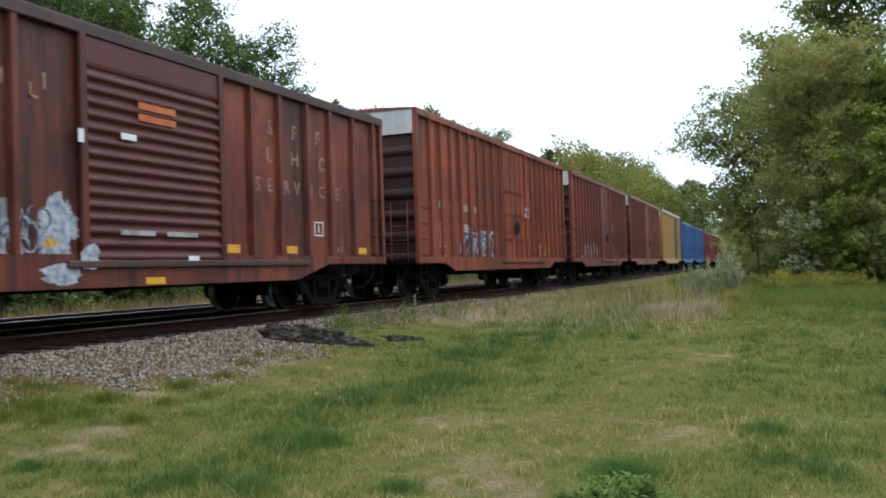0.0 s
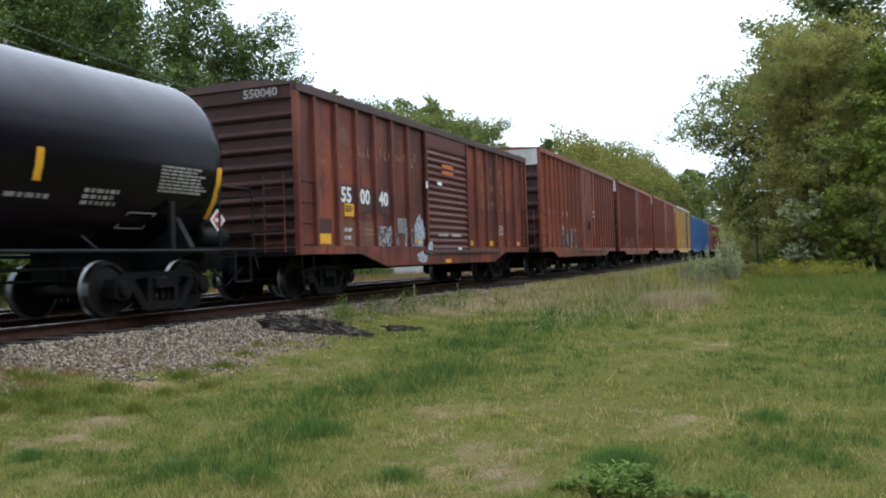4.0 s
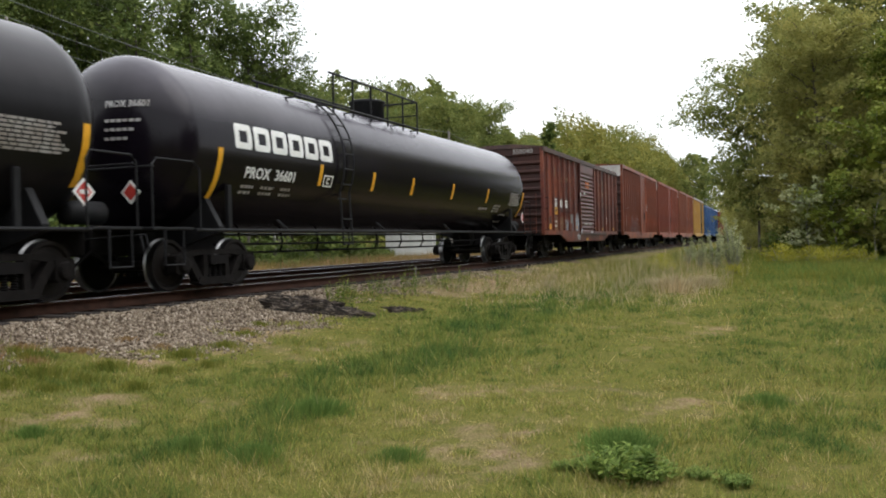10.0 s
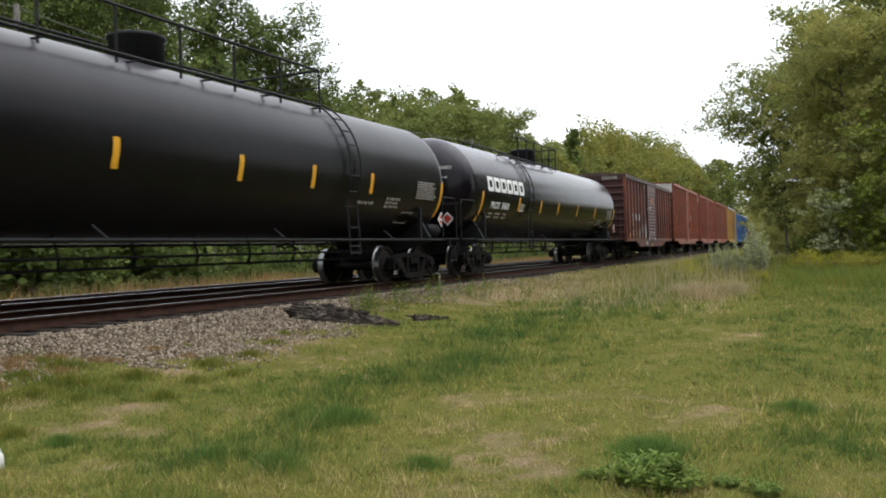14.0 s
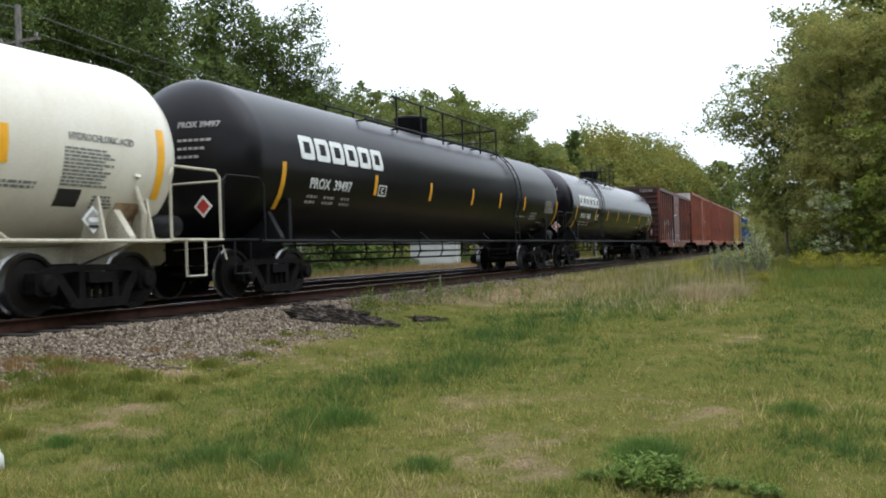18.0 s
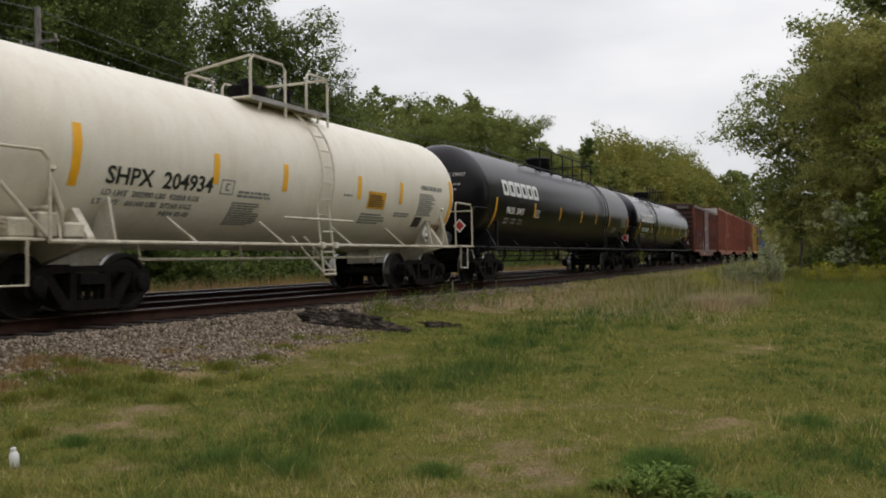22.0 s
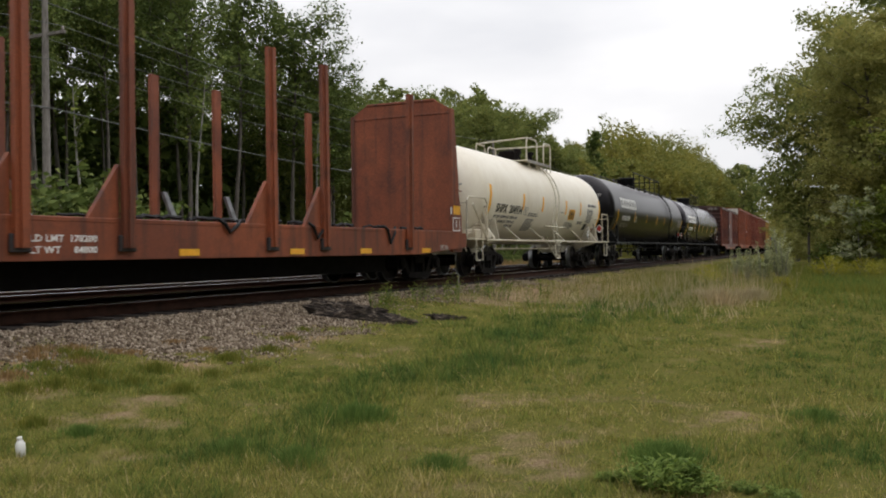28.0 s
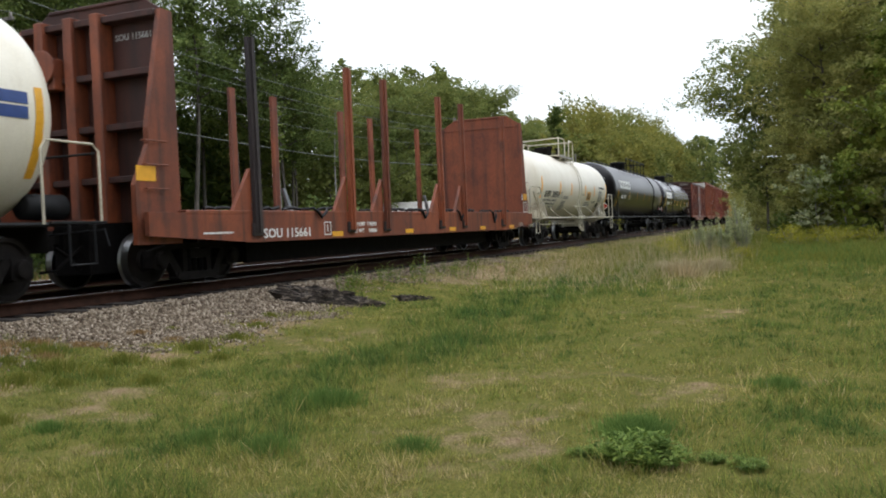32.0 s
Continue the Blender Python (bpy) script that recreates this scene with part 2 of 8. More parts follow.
def plain(name, colour, rough=0.6, metal=0.0, vary=0.25, scale=6.0, gloss=0.5):
    m, n, l, b = nodes_of(name)
    b.inputs["Specular IOR Level"].default_value = gloss
    t = noise_node(n, l, scale, 5)
    lo, hi = tuple(c * (1 - vary) for c in colour), tuple(min(1, c * (1 + vary)) for c in colour)
    l.new(ramp_node(n, l, t, ((0.3, lo), (0.7, hi))), b.inputs["Base Color"])
    b.inputs["Roughness"].default_value, b.inputs["Metallic"].default_value = rough, metal
    bump_node(n, l, noise_node(n, l, scale * 8, 3), 0.12, 0.01, b)
    return m


RUST = painted("boxcar_red_paint", (0.122, 0.0215, 0.0108), (0.205, 0.046, 0.0175), (0.0260, 0.0088, 0.0080), 0.55, 0.47, 0.72, panel=0.87)
# darker copy of the red paint that carries the ends' shade
RUST_END = painted("shaded_red_end_paint", (0.042, 0.0125, 0.009), (0.060, 0.018, 0.011), (0.017, 0.009, 0.008), 0.7, 0.5, 0.6)
RUST_DOOR = painted("door_red_paint", (0.102, 0.0205, 0.0164), (0.084, 0.0179, 0.0133), (0.0374, 0.0109, 0.0094), 0.5, 0.55, 0.45)
ORANGE = painted("orange_brown_paint", (0.300, 0.066, 0.019), (0.215, 0.052, 0.020), (0.062, 0.020, 0.012), 0.55, 0.5, 0.75, panel=0.8)
MAROON = painted("maroon_paint", (0.225, 0.041, 0.019), (0.255, 0.060, 0.024), (0.065, 0.022, 0.015), 0.6, 0.5, 0.6, panel=0.8)
BROWN = painted("brown_paint", (0.215, 0.055, 0.024), (0.240, 0.070, 0.028), (0.062, 0.024, 0.015), 0.6, 0.5, 0.6, panel=0.8)
YELLOW_CAR = painted("yellow_car_paint", (0.42, 0.24, 0.045), (0.36, 0.20, 0.05), (0.14, 0.08, 0.03), 0.55, 0.5, 0.5)
BLUE_CAR = painted("blue_car_paint", (0.022, 0.085, 0.24), (0.03, 0.10, 0.26), (0.02, 0.03, 0.06), 0.5, 0.5, 0.5)
DARK_CAR = painted("dark_car_paint", (0.03, 0.03, 0.035), (0.05, 0.045, 0.045), (0.02, 0.02, 0.02), 0.5, 0.5, 0.4)
GREY_CAR = painted("grey_car_paint", (0.40, 0.39, 0.38), (0.30, 0.28, 0.26), (0.14, 0.09, 0.06), 0.5, 0.5, 0.5)
FLAT_RED = painted("flatcar_red_paint", (0.250, 0.064, 0.023), (0.165, 0.043, 0.018), (0.040, 0.017, 0.013), 0.6, 0.5, 0.62)
BULKHEAD = painted("bulkhead_orange_red_paint", (0.270, 0.074, 0.030), (0.190, 0.050, 0.023), (0.060, 0.028, 0.022), 0.75, 0.55, 0.5, dirt=0.6)
DARK_POST = painted("blackened_post_paint", (0.022, 0.018, 0.020), (0.035, 0.024, 0.022), (0.012, 0.01, 0.01), 0.65, 0.5, 0.4)
ROOF = painted("roof_paint", (0.055, 0.028, 0.024), (0.085, 0.042, 0.032), (0.03, 0.02, 0.02), 0.6, 0.5, 0.4)
BLACK_TANK = painted("black_tank_paint", (0.0056, 0.0040, 0.0066), (0.0080, 0.0058, 0.0092), (0.0046, 0.0034, 0.0054), 0.21, 0.5, 0.25, dirt=0.15, top_sheen=0.95)
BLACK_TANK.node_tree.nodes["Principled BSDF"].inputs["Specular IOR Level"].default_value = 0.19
BLACK_TANK_DULL = painted("dull_black_tank_paint", (0.007, 0.006, 0.007), (0.010, 0.009, 0.010), (0.005, 0.005, 0.005), 0.28, 0.5, 0.35, dirt=0.2, top_sheen=0.35)
BLACK_TANK_DULL.node_tree.nodes["Principled BSDF"].inputs["Specular IOR Level"].default_value = 0.16
CREAM = painted("cream_tank_paint", (0.82, 0.77, 0.655), (0.76, 0.70, 0.575), (0.52, 0.42, 0.29), 0.36, 0.6, 0.2, dirt=0.12)
CREAM_PART = painted("cream_fitting_paint", (0.66, 0.62, 0.50), (0.56, 0.50, 0.38), (0.25, 0.20, 0.14), 0.5, 0.5, 0.5)
BLACK_IRON = plain("black_iron", (0.008, 0.008, 0.009), 0.6, 0.0, 0.35, 6.0, 0.22)
GRIMY = plain("grimy_truck_iron", (0.0075, 0.006, 0.0055), 0.78, 0.0, 0.5, 9, 0.15)
UNDER = plain("underframe_grime", (0.007, 0.006, 0.006), 0.85, 0.0, 0.4, 6.0, 0.15)
WHEEL = plain("wheel_steel", (0.010, 0.0075, 0.0065), 0.68, 0.0, 0.4, 6.0, 0.22)
TREAD = plain("bright_tread_steel", (0.22, 0.22, 0.22), 0.35, 1.0, 0.15)
RAIL_RUST = plain("rusty_rail_steel", (0.034, 0.015, 0.009), 0.8, 0.0, 0.4, 6.0, 0.15)
RAIL_TOP = plain("polished_rail_head", (0.58, 0.58, 0.59), 0.22, 1.0, 0.10)
TIE = plain("creosoted_timber", (0.026, 0.019, 0.015), 0.9, 0.0, 0.4)
WHITE = plain("white_marking_paint", (0.74, 0.74, 0.72), 0.55, 0.0, 0.10)
FADED = plain("faded_marking_paint", (0.27, 0.155, 0.095), 0.7, 0.0, 0.4)
AMBER = plain("amber_reflective_stripe", (0.95, 0.46, 0.018), 0.4, 0.0, 0.08)
RUSTY_PAD = painted("rusty_cream_pad", (0.42, 0.27, 0.15), (0.55, 0.42, 0.28), (0.16, 0.07, 0.03), 0.6, 0.5, 0.6)
YELLOW = plain("yellow_reflector", (0.72, 0.36, 0.02), 0.4, 0.0, 0.12)
BLACK_MARK = plain("black_marking_paint", (0.02, 0.02, 0.02), 0.5, 0.0, 0.2)
GREY_MARK = plain("grey_marking_paint", (0.22, 0.22, 0.21), 0.6, 0.0, 0.2)
BLUE_MARK = plain("blue_marking_paint", (0.03, 0.06, 0.20), 0.5, 0.0, 0.2)
RED_MARK = plain("red_placard", (0.45, 0.04, 0.03), 0.5, 0.0, 0.2)
SPRAY_WHITE = plain("pale_spray_paint", (0.36, 0.38, 0.42), 0.7, 0.0, 0.55, 11.0)
SPRAY_BLUE = plain("blue_spray_paint", (0.20, 0.42, 0.60), 0.6, 0.0, 0.3)
SPRAY_DARK = plain("dark_spray_paint", (0.03, 0.03, 0.04), 0.6, 0.0, 0.3)
SPRAY_ORANGE = plain("orange_spray_paint", (0.45, 0.12, 0.02), 0.6, 0.0, 0.3)
WHITE_END = painted("white_end_paint", (0.62, 0.61, 0.58), (0.50, 0.48, 0.45), (0.30, 0.16, 0.09), 0.55, 0.6, 0.4)
DARK_PATCH = painted("dark_repaint_patch", (0.050, 0.020, 0.020), (0.066, 0.022, 0.019), (0.110, 0.030, 0.018), 0.6, 0.6, 0.6)
TAN_PATCH = painted("worn_tan_patch", (0.165, 0.080, 0.036), (0.140, 0.058, 0.028), (0.110, 0.034, 0.018), 0.6, 0.6, 0.6)
GREY_STEEL = plain("galvanised_steel", (0.30, 0.31, 0.32), 0.5, 0.3, 0.3)


# ---- ground: one sheet from the verge to the horizon ----
def smooth(a, b, x):
    t = np.clip((np.asarray(x, float) - a) / (b - a), 0, 1)
    return t * t * (3 - 2 * t)


def lateral(x, y):
    """Metres to the right of the track's centre line."""
    x, y, a = np.asarray(x, float), np.asarray(y, float) - ABREAST, (TANGENT - ABREAST) / R
    dx, dy = x + R * (1 - math.cos(a)), y - R * math.sin(a)
    past = dy * math.cos(a) - dx * math.sin(a)
    return np.where(past > 0, dx * math.cos(a) + dy * math.sin(a), np.hypot(x + R, y) - R) - C


def rough(x, y, f, s=0.0):
    """Cheap smooth unevenness between -1 and 1."""
    x, y = np.asarray(x, float), np.asarray(y, float)
    return (np.sin(x * f + 1.7 * np.sin(y * f * 0.7 + s) + s) + np.sin(y * f * 1.13 + 1.3 * np.sin(x * f * 0.9 + 2 + s)) + np.sin((x + y) * f * 0.61 + 4 + s)) / 3


def patchy(x, y, f, s=0.0):
    """Irregular patchiness between about -1 and 1, in two octaves of lattice noise."""
    out = 0.0
    for k, amp in ((0.34, 0.8), (0.78, 0.45)):
        px_, py_ = np.asarray(x, float) * f * k + s * 17.3, np.asarray(y, float) * f * k + s * 9.1 + 31 * k
        ix, iy = np.floor(px_), np.floor(py_)
        fx, fy = px_ - ix, py_ - iy
        fx, fy = fx * fx * (3 - 2 * fx), fy * fy * (3 - 2 * fy)
        v = [[np.mod(np.sin((ix + a) * 127.1 + (iy + b) * 311.7) * 43758.5453, 1.0) * 2 - 1 for b in (0, 1)] for a in (0, 1)]
        out = out + amp * ((v[0][0] * (1 - fx) + v[1][0] * fx) * (1 - fy) + (v[0][1] * (1 - fx) + v[1][1] * fx) * fy)
    return out


def height(x, y):
    """The height of the ground."""
    q = lateral(x, y)
    near = np.interp(q, (-400, -60, -24, -12, -9.0, -7.0, -5.7, -5.4, 1.7, 2.4, 3.4, 5.0, 7.5, 10.3, 14, 40, 400),
                     (16.0, 3.0, 0.7, 0.36, 0.34, 0.46, 0.58, 0.60, 0.60, 0.46, 0.34, 0.20, 0.07, 0.0, -0.02, 0.0, 1.0))
    rise = 0.52 * smooth(14, 40, y) * smooth(2.6, 6.0, q)
    wob = 0.03 * rough(x, y, 1.1) * smooth(2.3, 4.5, np.abs(q + 1.8) - 1.8) + 0.10 * rough(x, y, 0.17, 3) * smooth(5, 12, np.abs(q))
    hill = 14 * smooth(85, 330, y) * smooth(15, 60, -q)
    return near + rise + wob + hill


def ballast_edge(x, y):
    return np.interp(y, (-20, 2, 5, 6.4, 7.2, 8, 9.5, 11, 13, 15, 20, 30, 60), (2.6, 2.4, 2.3, 2.4, 2.9, 3.35, 3.35, 3.2, 2.6, 2.2, 1.9, 1.75, 1.7)) + 0.5 * patchy(x, y, 1.7, 5) + 0.55 * patchy(x, y, 5.3, 3) + 0.4 * patchy(x, y, 11.0, 4)


def gravelly(x, y):
    q = lateral(x, y)
    return (1 - smooth(-1.0, 0.9, q - ballast_edge(x, y))) * smooth(-7.2, -6.2, q)


def lush_band(x, y):
    """Where the deep green swath and patches of the verge grow."""
    mid = np.interp(y, (3, 5, 7.5, 10, 13, 18, 26), (6.5, 6.5, 6.1, 6.35, 5.75, 6.0, 6.6))
    ragged = np.clip(0.60 + 0.45 * patchy(x, y, 2.6, 8) + 0.55 * patchy(x, y, 6.5, 2) + 0.55 * patchy(x, y, 14.0, 5), 0, 1.5)
    swath = np.clip(0.85 + 0.35 * patchy(x, y, 2.6, 8) + 0.25 * patchy(x, y, 7.0, 2), 0, 1.2)
    v = np.exp(-((lateral(x, y) - mid + 0.35 * patchy(x, y, 0.8, 6)) ** 2 / np.interp(y, (4, 7, 12, 20), (0.12, 0.32, 0.85, 1.2)))) * (0.30 + 0.62 * smooth(6, 9, y)) * swath
    x, y = np.asarray(x, float) + 0.30 * patchy(x, y, 3.3, 11) + 0.16 * patchy(x, y, 9.0, 12), np.asarray(y, float) + 0.22 * patchy(x, y, 3.7, 13) + 0.10 * patchy(x, y, 9.5, 14)
    for px_, py_, wx, wy, much in LUSH_SPOTS:
        v = v + 0.42 * much * (0.10 + 0.90 * ragged) * np.exp(-((x - px_) ** 2 / (wx * 1.7) + (y - py_) ** 2 / (wy * 1.7)))
    return np.clip(v + 0.42 * smooth(8.4, 11.0, lateral(x, y)) * smooth(4, 9, y) * ragged, 0, 1)


LUSH_SPOTS = ((-3.72, 6.2, 0.09, 0.05, 1.0), (-5.15, 4.55, 0.03, 0.03, 0.8), (-3.45, 4.85, 0.25, 0.07, 0.75), (-4.2, 4.8, 0.12, 0.06, 0.5), (-2.5, 5.1, 0.05, 0.04, 0.7), (-1.27, 6.15, 0.06, 0.05, 0.9),
              (-0.38, 7.8, 0.10, 0.25, 0.6), (0.04, 6.85, 0.12, 0.2, 0.6), (-0.5, 5.5, 0.10, 0.08, 0.5), (-6.9, 6.4, 0.12, 0.08, 0.6), (-6.3, 5.9, 0.20, 0.06, 0.5), (-4.3, 7.4, 0.25, 0.2, 0.45),
              (-1.8, 16.4, 0.8, 0.6, 0.6), (0.9, 25, 1.4, 6.0, 0.8), (-2.4, 9.2, 0.5, 0.12, 0.4), (-1.2, 9.6, 0.3, 0.15, 0.35))
BARE_SPOTS = ((-2.1, 6.15, 0.12, 0.05, 0.60), (-1.55, 5.73, 0.05, 0.02, 0.70), (-2.1, 5.3, 0.10, 0.05, 0.45), (-1.85, 4.95, 0.06, 0.04, 0.55), (-1.28, 13.5, 0.08, 0.35, 0.75), (-2.95, 20.9, 0.25, 1.2, 0.5),
              (-5.4, 5.0, 0.10, 0.05, 0.60), (-5.5, 5.9, 0.03, 0.16, 0.45), (-4.56, 6.05, 0.10, 0.04, 0.45), (-2.8, 5.8, 0.06, 0.08, 0.35), (-5.5, 8.95, 0.20, 0.10, 0.50), (-1.07, 7.45, 0.12, 0.08, 0.35),
              (-6.6, 5.4, 0.20, 0.12, 0.60), (-6.85, 7.8, 0.2, 0.1, 0.4), (-2.3, 7.6, 0.30, 0.06, 0.35), (-1.5, 8.0, 0.2, 0.05, 0.3), (-4.6, 12.3, 0.2, 0.6, 0.25))


def bare(x, y):
    """How dry or bare the turf is."""
    v = 0.41 + 0.14 * patchy(x, y, 1.05, 9) + 0.16 * patchy(x, y, 2.7, 2) + 0.20 * patchy(x, y, 6.1, 7) + 0.14 * patchy(x, y, 13.0, 1)
    ragged = 0.25 + 1.2 * np.clip(0.5 + 0.8 * patchy(x, y, 7.3, 3) + 0.8 * patchy(x, y, 16.0, 5), 0, 1.4)
    wx_, wy_ = np.asarray(x, float) + 0.25 * patchy(x, y, 3.9, 15) + 0.12 * patchy(x, y, 10.0, 16), np.asarray(y, float) + 0.20 * patchy(x, y, 4.3, 17) + 0.12 * patchy(x, y, 10.5, 18)
    for px_, py_, wx, wy, much in BARE_SPOTS:
        v = v + 0.55 * much * ragged * np.exp(-((wx_ - px_) ** 2 / (wx * 2.8) + (wy_ - py_) ** 2 / (wy * 2.8)))
    v = v + 0.48 * np.exp(-((lateral(x, y) - 3.1) ** 2 / 0.9)) * smooth(14, 19, y)
    v = v + 0.50 * np.exp(-((lateral(x, y) - ballast_edge(x, y) - 0.35) ** 2 / 0.35)) * (0.55 + 0.8 * patchy(x, y, 4.6, 21)) * (1 - smooth(9, 13, y))
    v = v - 0.5 * lush_band(x, y) - 0.25 * smooth(22, 34, y)
    return np.clip(v, 0, 1)


def steps(lo, hi, first, grow, end_lo, end_hi):
    mid = np.arange(lo, hi + 1e-6, first)
    up, dn, s = [mid[-1]], [mid[0]], first
    while up[-1] < end_hi or dn[-1] > end_lo:
        s *= grow
        if up[-1] < end_hi:
            up.append(up[-1] + s)
        if dn[-1] > end_lo:
            dn.append(dn[-1] - s)
    return np.concatenate((dn[:0:-1], mid, up[1:]))


xs = steps(-14, 9, 0.22, 1.16, -2500, 2500)
ys = steps(1, 32, 0.22, 1.16, -600, 3500)
gx, gy = np.meshgrid(xs, ys)
gzv = height(gx, gy)
nx, ny = len(xs), len(ys)
verts = np.stack((gx, gy, gzv), -1).reshape(-1, 3)
idx = np.arange(nx * ny).reshape(ny, nx)
faces = np.stack((idx[:-1, :-1], idx[:-1, 1:], idx[1:, 1:], idx[1:, :-1]), -1).reshape(-1, 4)


def quick_mesh(name, v, f, material=None, smooth_on=False):
    """A mesh from numpy arrays; f has one row per face, all with the same number of corners."""
    me = bpy.data.meshes.new(name)
    v, f = np.asarray(v, np.float32), np.asarray(f, np.int32)
    me.vertices.add(len(v))
    me.vertices.foreach_set("co", v.ravel())
    me.loops.add(f.size)
    me.loops.foreach_set("vertex_index", f.ravel())
    me.polygons.add(len(f))
    me.polygons.foreach_set("loop_start", np.arange(0, f.size, f.shape[1], dtype=np.int32))
    me.update(calc_edges=True)
    if material:
        me.materials.append(material)
    if smooth_on:
        me.shade_smooth()
    return me


def attribute(me, name, values):
    me.attributes.new(name, "FLOAT", "POINT").data.foreach_set("value", np.asarray(values, np.float32).ravel())


def ground_material():
    m, n, l, b = nodes_of("turf_and_ballast")
    at = n.new("ShaderNodeAttribute")
    at.attribute_name = "gravel"
    dr = n.new("ShaderNodeAttribute")
    dr.attribute_name = "dry"
    fine, mid = noise_node(n, l, 55, 6), noise_node(n, l, 6, 6)
    broad = noise_node(n, l, 0.9, 4)
    green = ramp_node(n, l, fine, ((0.30, (0.055, 0.060, 0.016)), (0.5, (0.115, 0.115, 0.030)), (0.72, (0.20, 0.172, 0.058))))
    straw = ramp_node(n, l, fine, ((0.30, (0.100, 0.066, 0.040)), (0.5, (0.225, 0.158, 0.098)), (0.70, (0.380, 0.290, 0.190))))
    ad = n.new("ShaderNodeMath")
    ad.operation = "ADD"
    l.new(dr.outputs["Fac"], ad.inputs[0])
    sc = n.new("ShaderNodeMath")
    sc.operation = "MULTIPLY_ADD"
    l.new(mid, sc.inputs[0])
    sc.inputs[1].default_value, sc.inputs[2].default_value = 0.9, -0.45
    l.new(sc.outputs[0], ad.inputs[1])
    f = ramp_node(n, l, ad.outputs[0], ((0.52, (0, 0, 0)), (0.92, (1, 1, 1))))
    turf = mix_node(n, l, f, green, straw)
    turf = mix_node(n, l, 0.5, turf, ramp_node(n, l, broad, ((0.3, (0.7, 0.75, 0.7)), (0.7, (1.2, 1.15, 1.1)))), "MULTIPLY")
    vo = n.new("ShaderNodeTexVoronoi")
    vo.inputs["Scale"].default_value = 19
    co = n.new("ShaderNodeTexCoord")
    l.new(co.outputs["Object"], vo.inputs["Vector"])
    stone = ramp_node(n, l, vo.outputs["Distance"], ((0.0, (0.26, 0.212, 0.165)), (0.45, (0.18, 0.145, 0.110)), (0.75, (0.065, 0.050, 0.037))))
    stone = mix_node(n, l, 0.55, stone, ramp_node(n, l, noise_node(n, l, 9, 3), ((0.3, (0.6, 0.55, 0.5)), (0.7, (1.2, 1.2, 1.2)))), "MULTIPLY")
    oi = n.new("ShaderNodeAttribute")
    oi.attribute_name = "inky"
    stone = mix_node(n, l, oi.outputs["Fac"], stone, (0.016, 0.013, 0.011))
    gr = n.new("ShaderNodeMath")
    gr.operation = "ADD"
    l.new(at.outputs["Fac"], gr.inputs[0])
    g2 = n.new("ShaderNodeMath")
    g2.operation = "MULTIPLY_ADD"
    l.new(fine, g2.inputs[0])
    g2.inputs[1].default_value, g2.inputs[2].default_value = 0.6, -0.3
    l.new(g2.outputs[0], gr.inputs[1])
    l.new(mix_node(n, l, ramp_node(n, l, gr.outputs[0], ((0.42, (0, 0, 0)), (0.58, (1, 1, 1)))), turf, stone), b.inputs["Base Color"])
    b.inputs["Roughness"].default_value, b.inputs["Specular IOR Level"].default_value = 0.95, 0.0
    bump_node(n, l, fine, 0.6, 0.03, b)
    return m


TURF = ground_material()
me = quick_mesh("ground", verts, faces, TURF, True)
attribute(me, "gravel", gravelly(gx, gy))
attribute(me, "dry", bare(gx, gy))
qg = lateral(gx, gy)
# near-black between and just beside the rails of both tracks
attribute(me, "inky", 0.9 * np.maximum(1 - smooth(1.35, 2.0, np.abs(qg)), 1 - smooth(1.4, 2.1, np.abs(qg + 3.7))))
ground = tagged(new("ground", me), "uneven grassy verge with dry patches beside stone ballast", "ground", kind="structure")


# ---- rails and sleepers ----
def sweep(section, u0, u1, step, lat, z):
    """Sweeps a (sideways, up) outline along the curve."""
    us = np.arange(u0, u1 + 0.01, step)
    v, f, n = [], [], len(section)
    for u in us:
        v += [tuple(along(u, lat + a, z + b)) for a, b in section]
    for i in range(len(us) - 1):
        for k in range(n):
            f.append((i * n + k, i * n + (k + 1) % n, (i + 1) * n + (k + 1) % n, (i + 1) * n + k))
    return np.array(v), np.array(f)


def rail(lat):
    web = ((-0.07, -0.172), (0.07, -0.172), (0.07, -0.160), (0.012, -0.135), (0.012, -0.045), (0.036, -0.036), (0.036, -0.008), (-0.036, -0.008), (-0.036, -0.036), (-0.012, -0.045), (-0.012, -0.135), (-0.07, -0.160))
    head = ((0.035, -0.008), (0.034, -0.002), (0.026, 0.0), (-0.026, 0.0), (-0.034, -0.002), (-0.035, -0.008))
    ob = new("rail", quick_mesh("rail", *sweep(web, -60, 420, 3.0, lat, RAIL), RAIL_RUST))
    part("rail_head", quick_mesh("rail_head", *sweep(head, -60, 420, 3.0, lat, RAIL), RAIL_TOP), None, ob, "polished running surface")
    return tagged(ob, "rusty steel rail with a bright worn head on timber sleepers", "rail", "rails of the line", "structure")


C2 = C - 3.7      # the second track, behind the train
for side in (C + 0.755, C - 0.755, C2 + 0.755, C2 - 0.755):
    rail(side)

sleeper_me = one_box(-1.3, 1.3, -0.115, 0.115, -0.20, 0.0, 0.012)
sleeper = part("sleeper", sleeper_me, TIE)
tagged(sleeper, "dark creosoted timber sleeper bedded in grey ballast", "sleeper", "sleepers under the rails")
spots = [u for u in np.arange(-8, 100, 0.52)]
sleeper.matrix_basis = along_pose(spots[0], C, RAIL - 0.168)
for u in spots[1:]:
    if u < 60:
        copy_thing(sleeper, along_pose(u + 0.2, C2 + random.uniform(-0.05, 0.05), RAIL - 0.168))
    copy_thing(sleeper, along_pose(u, C + random.uniform(-0.05, 0.05), RAIL - 0.168 + random.uniform(-0.01, 0.005)))


# ---- running gear, shared by all wagons ----
WHEEL_R, AXLE = 0.42, 0.457


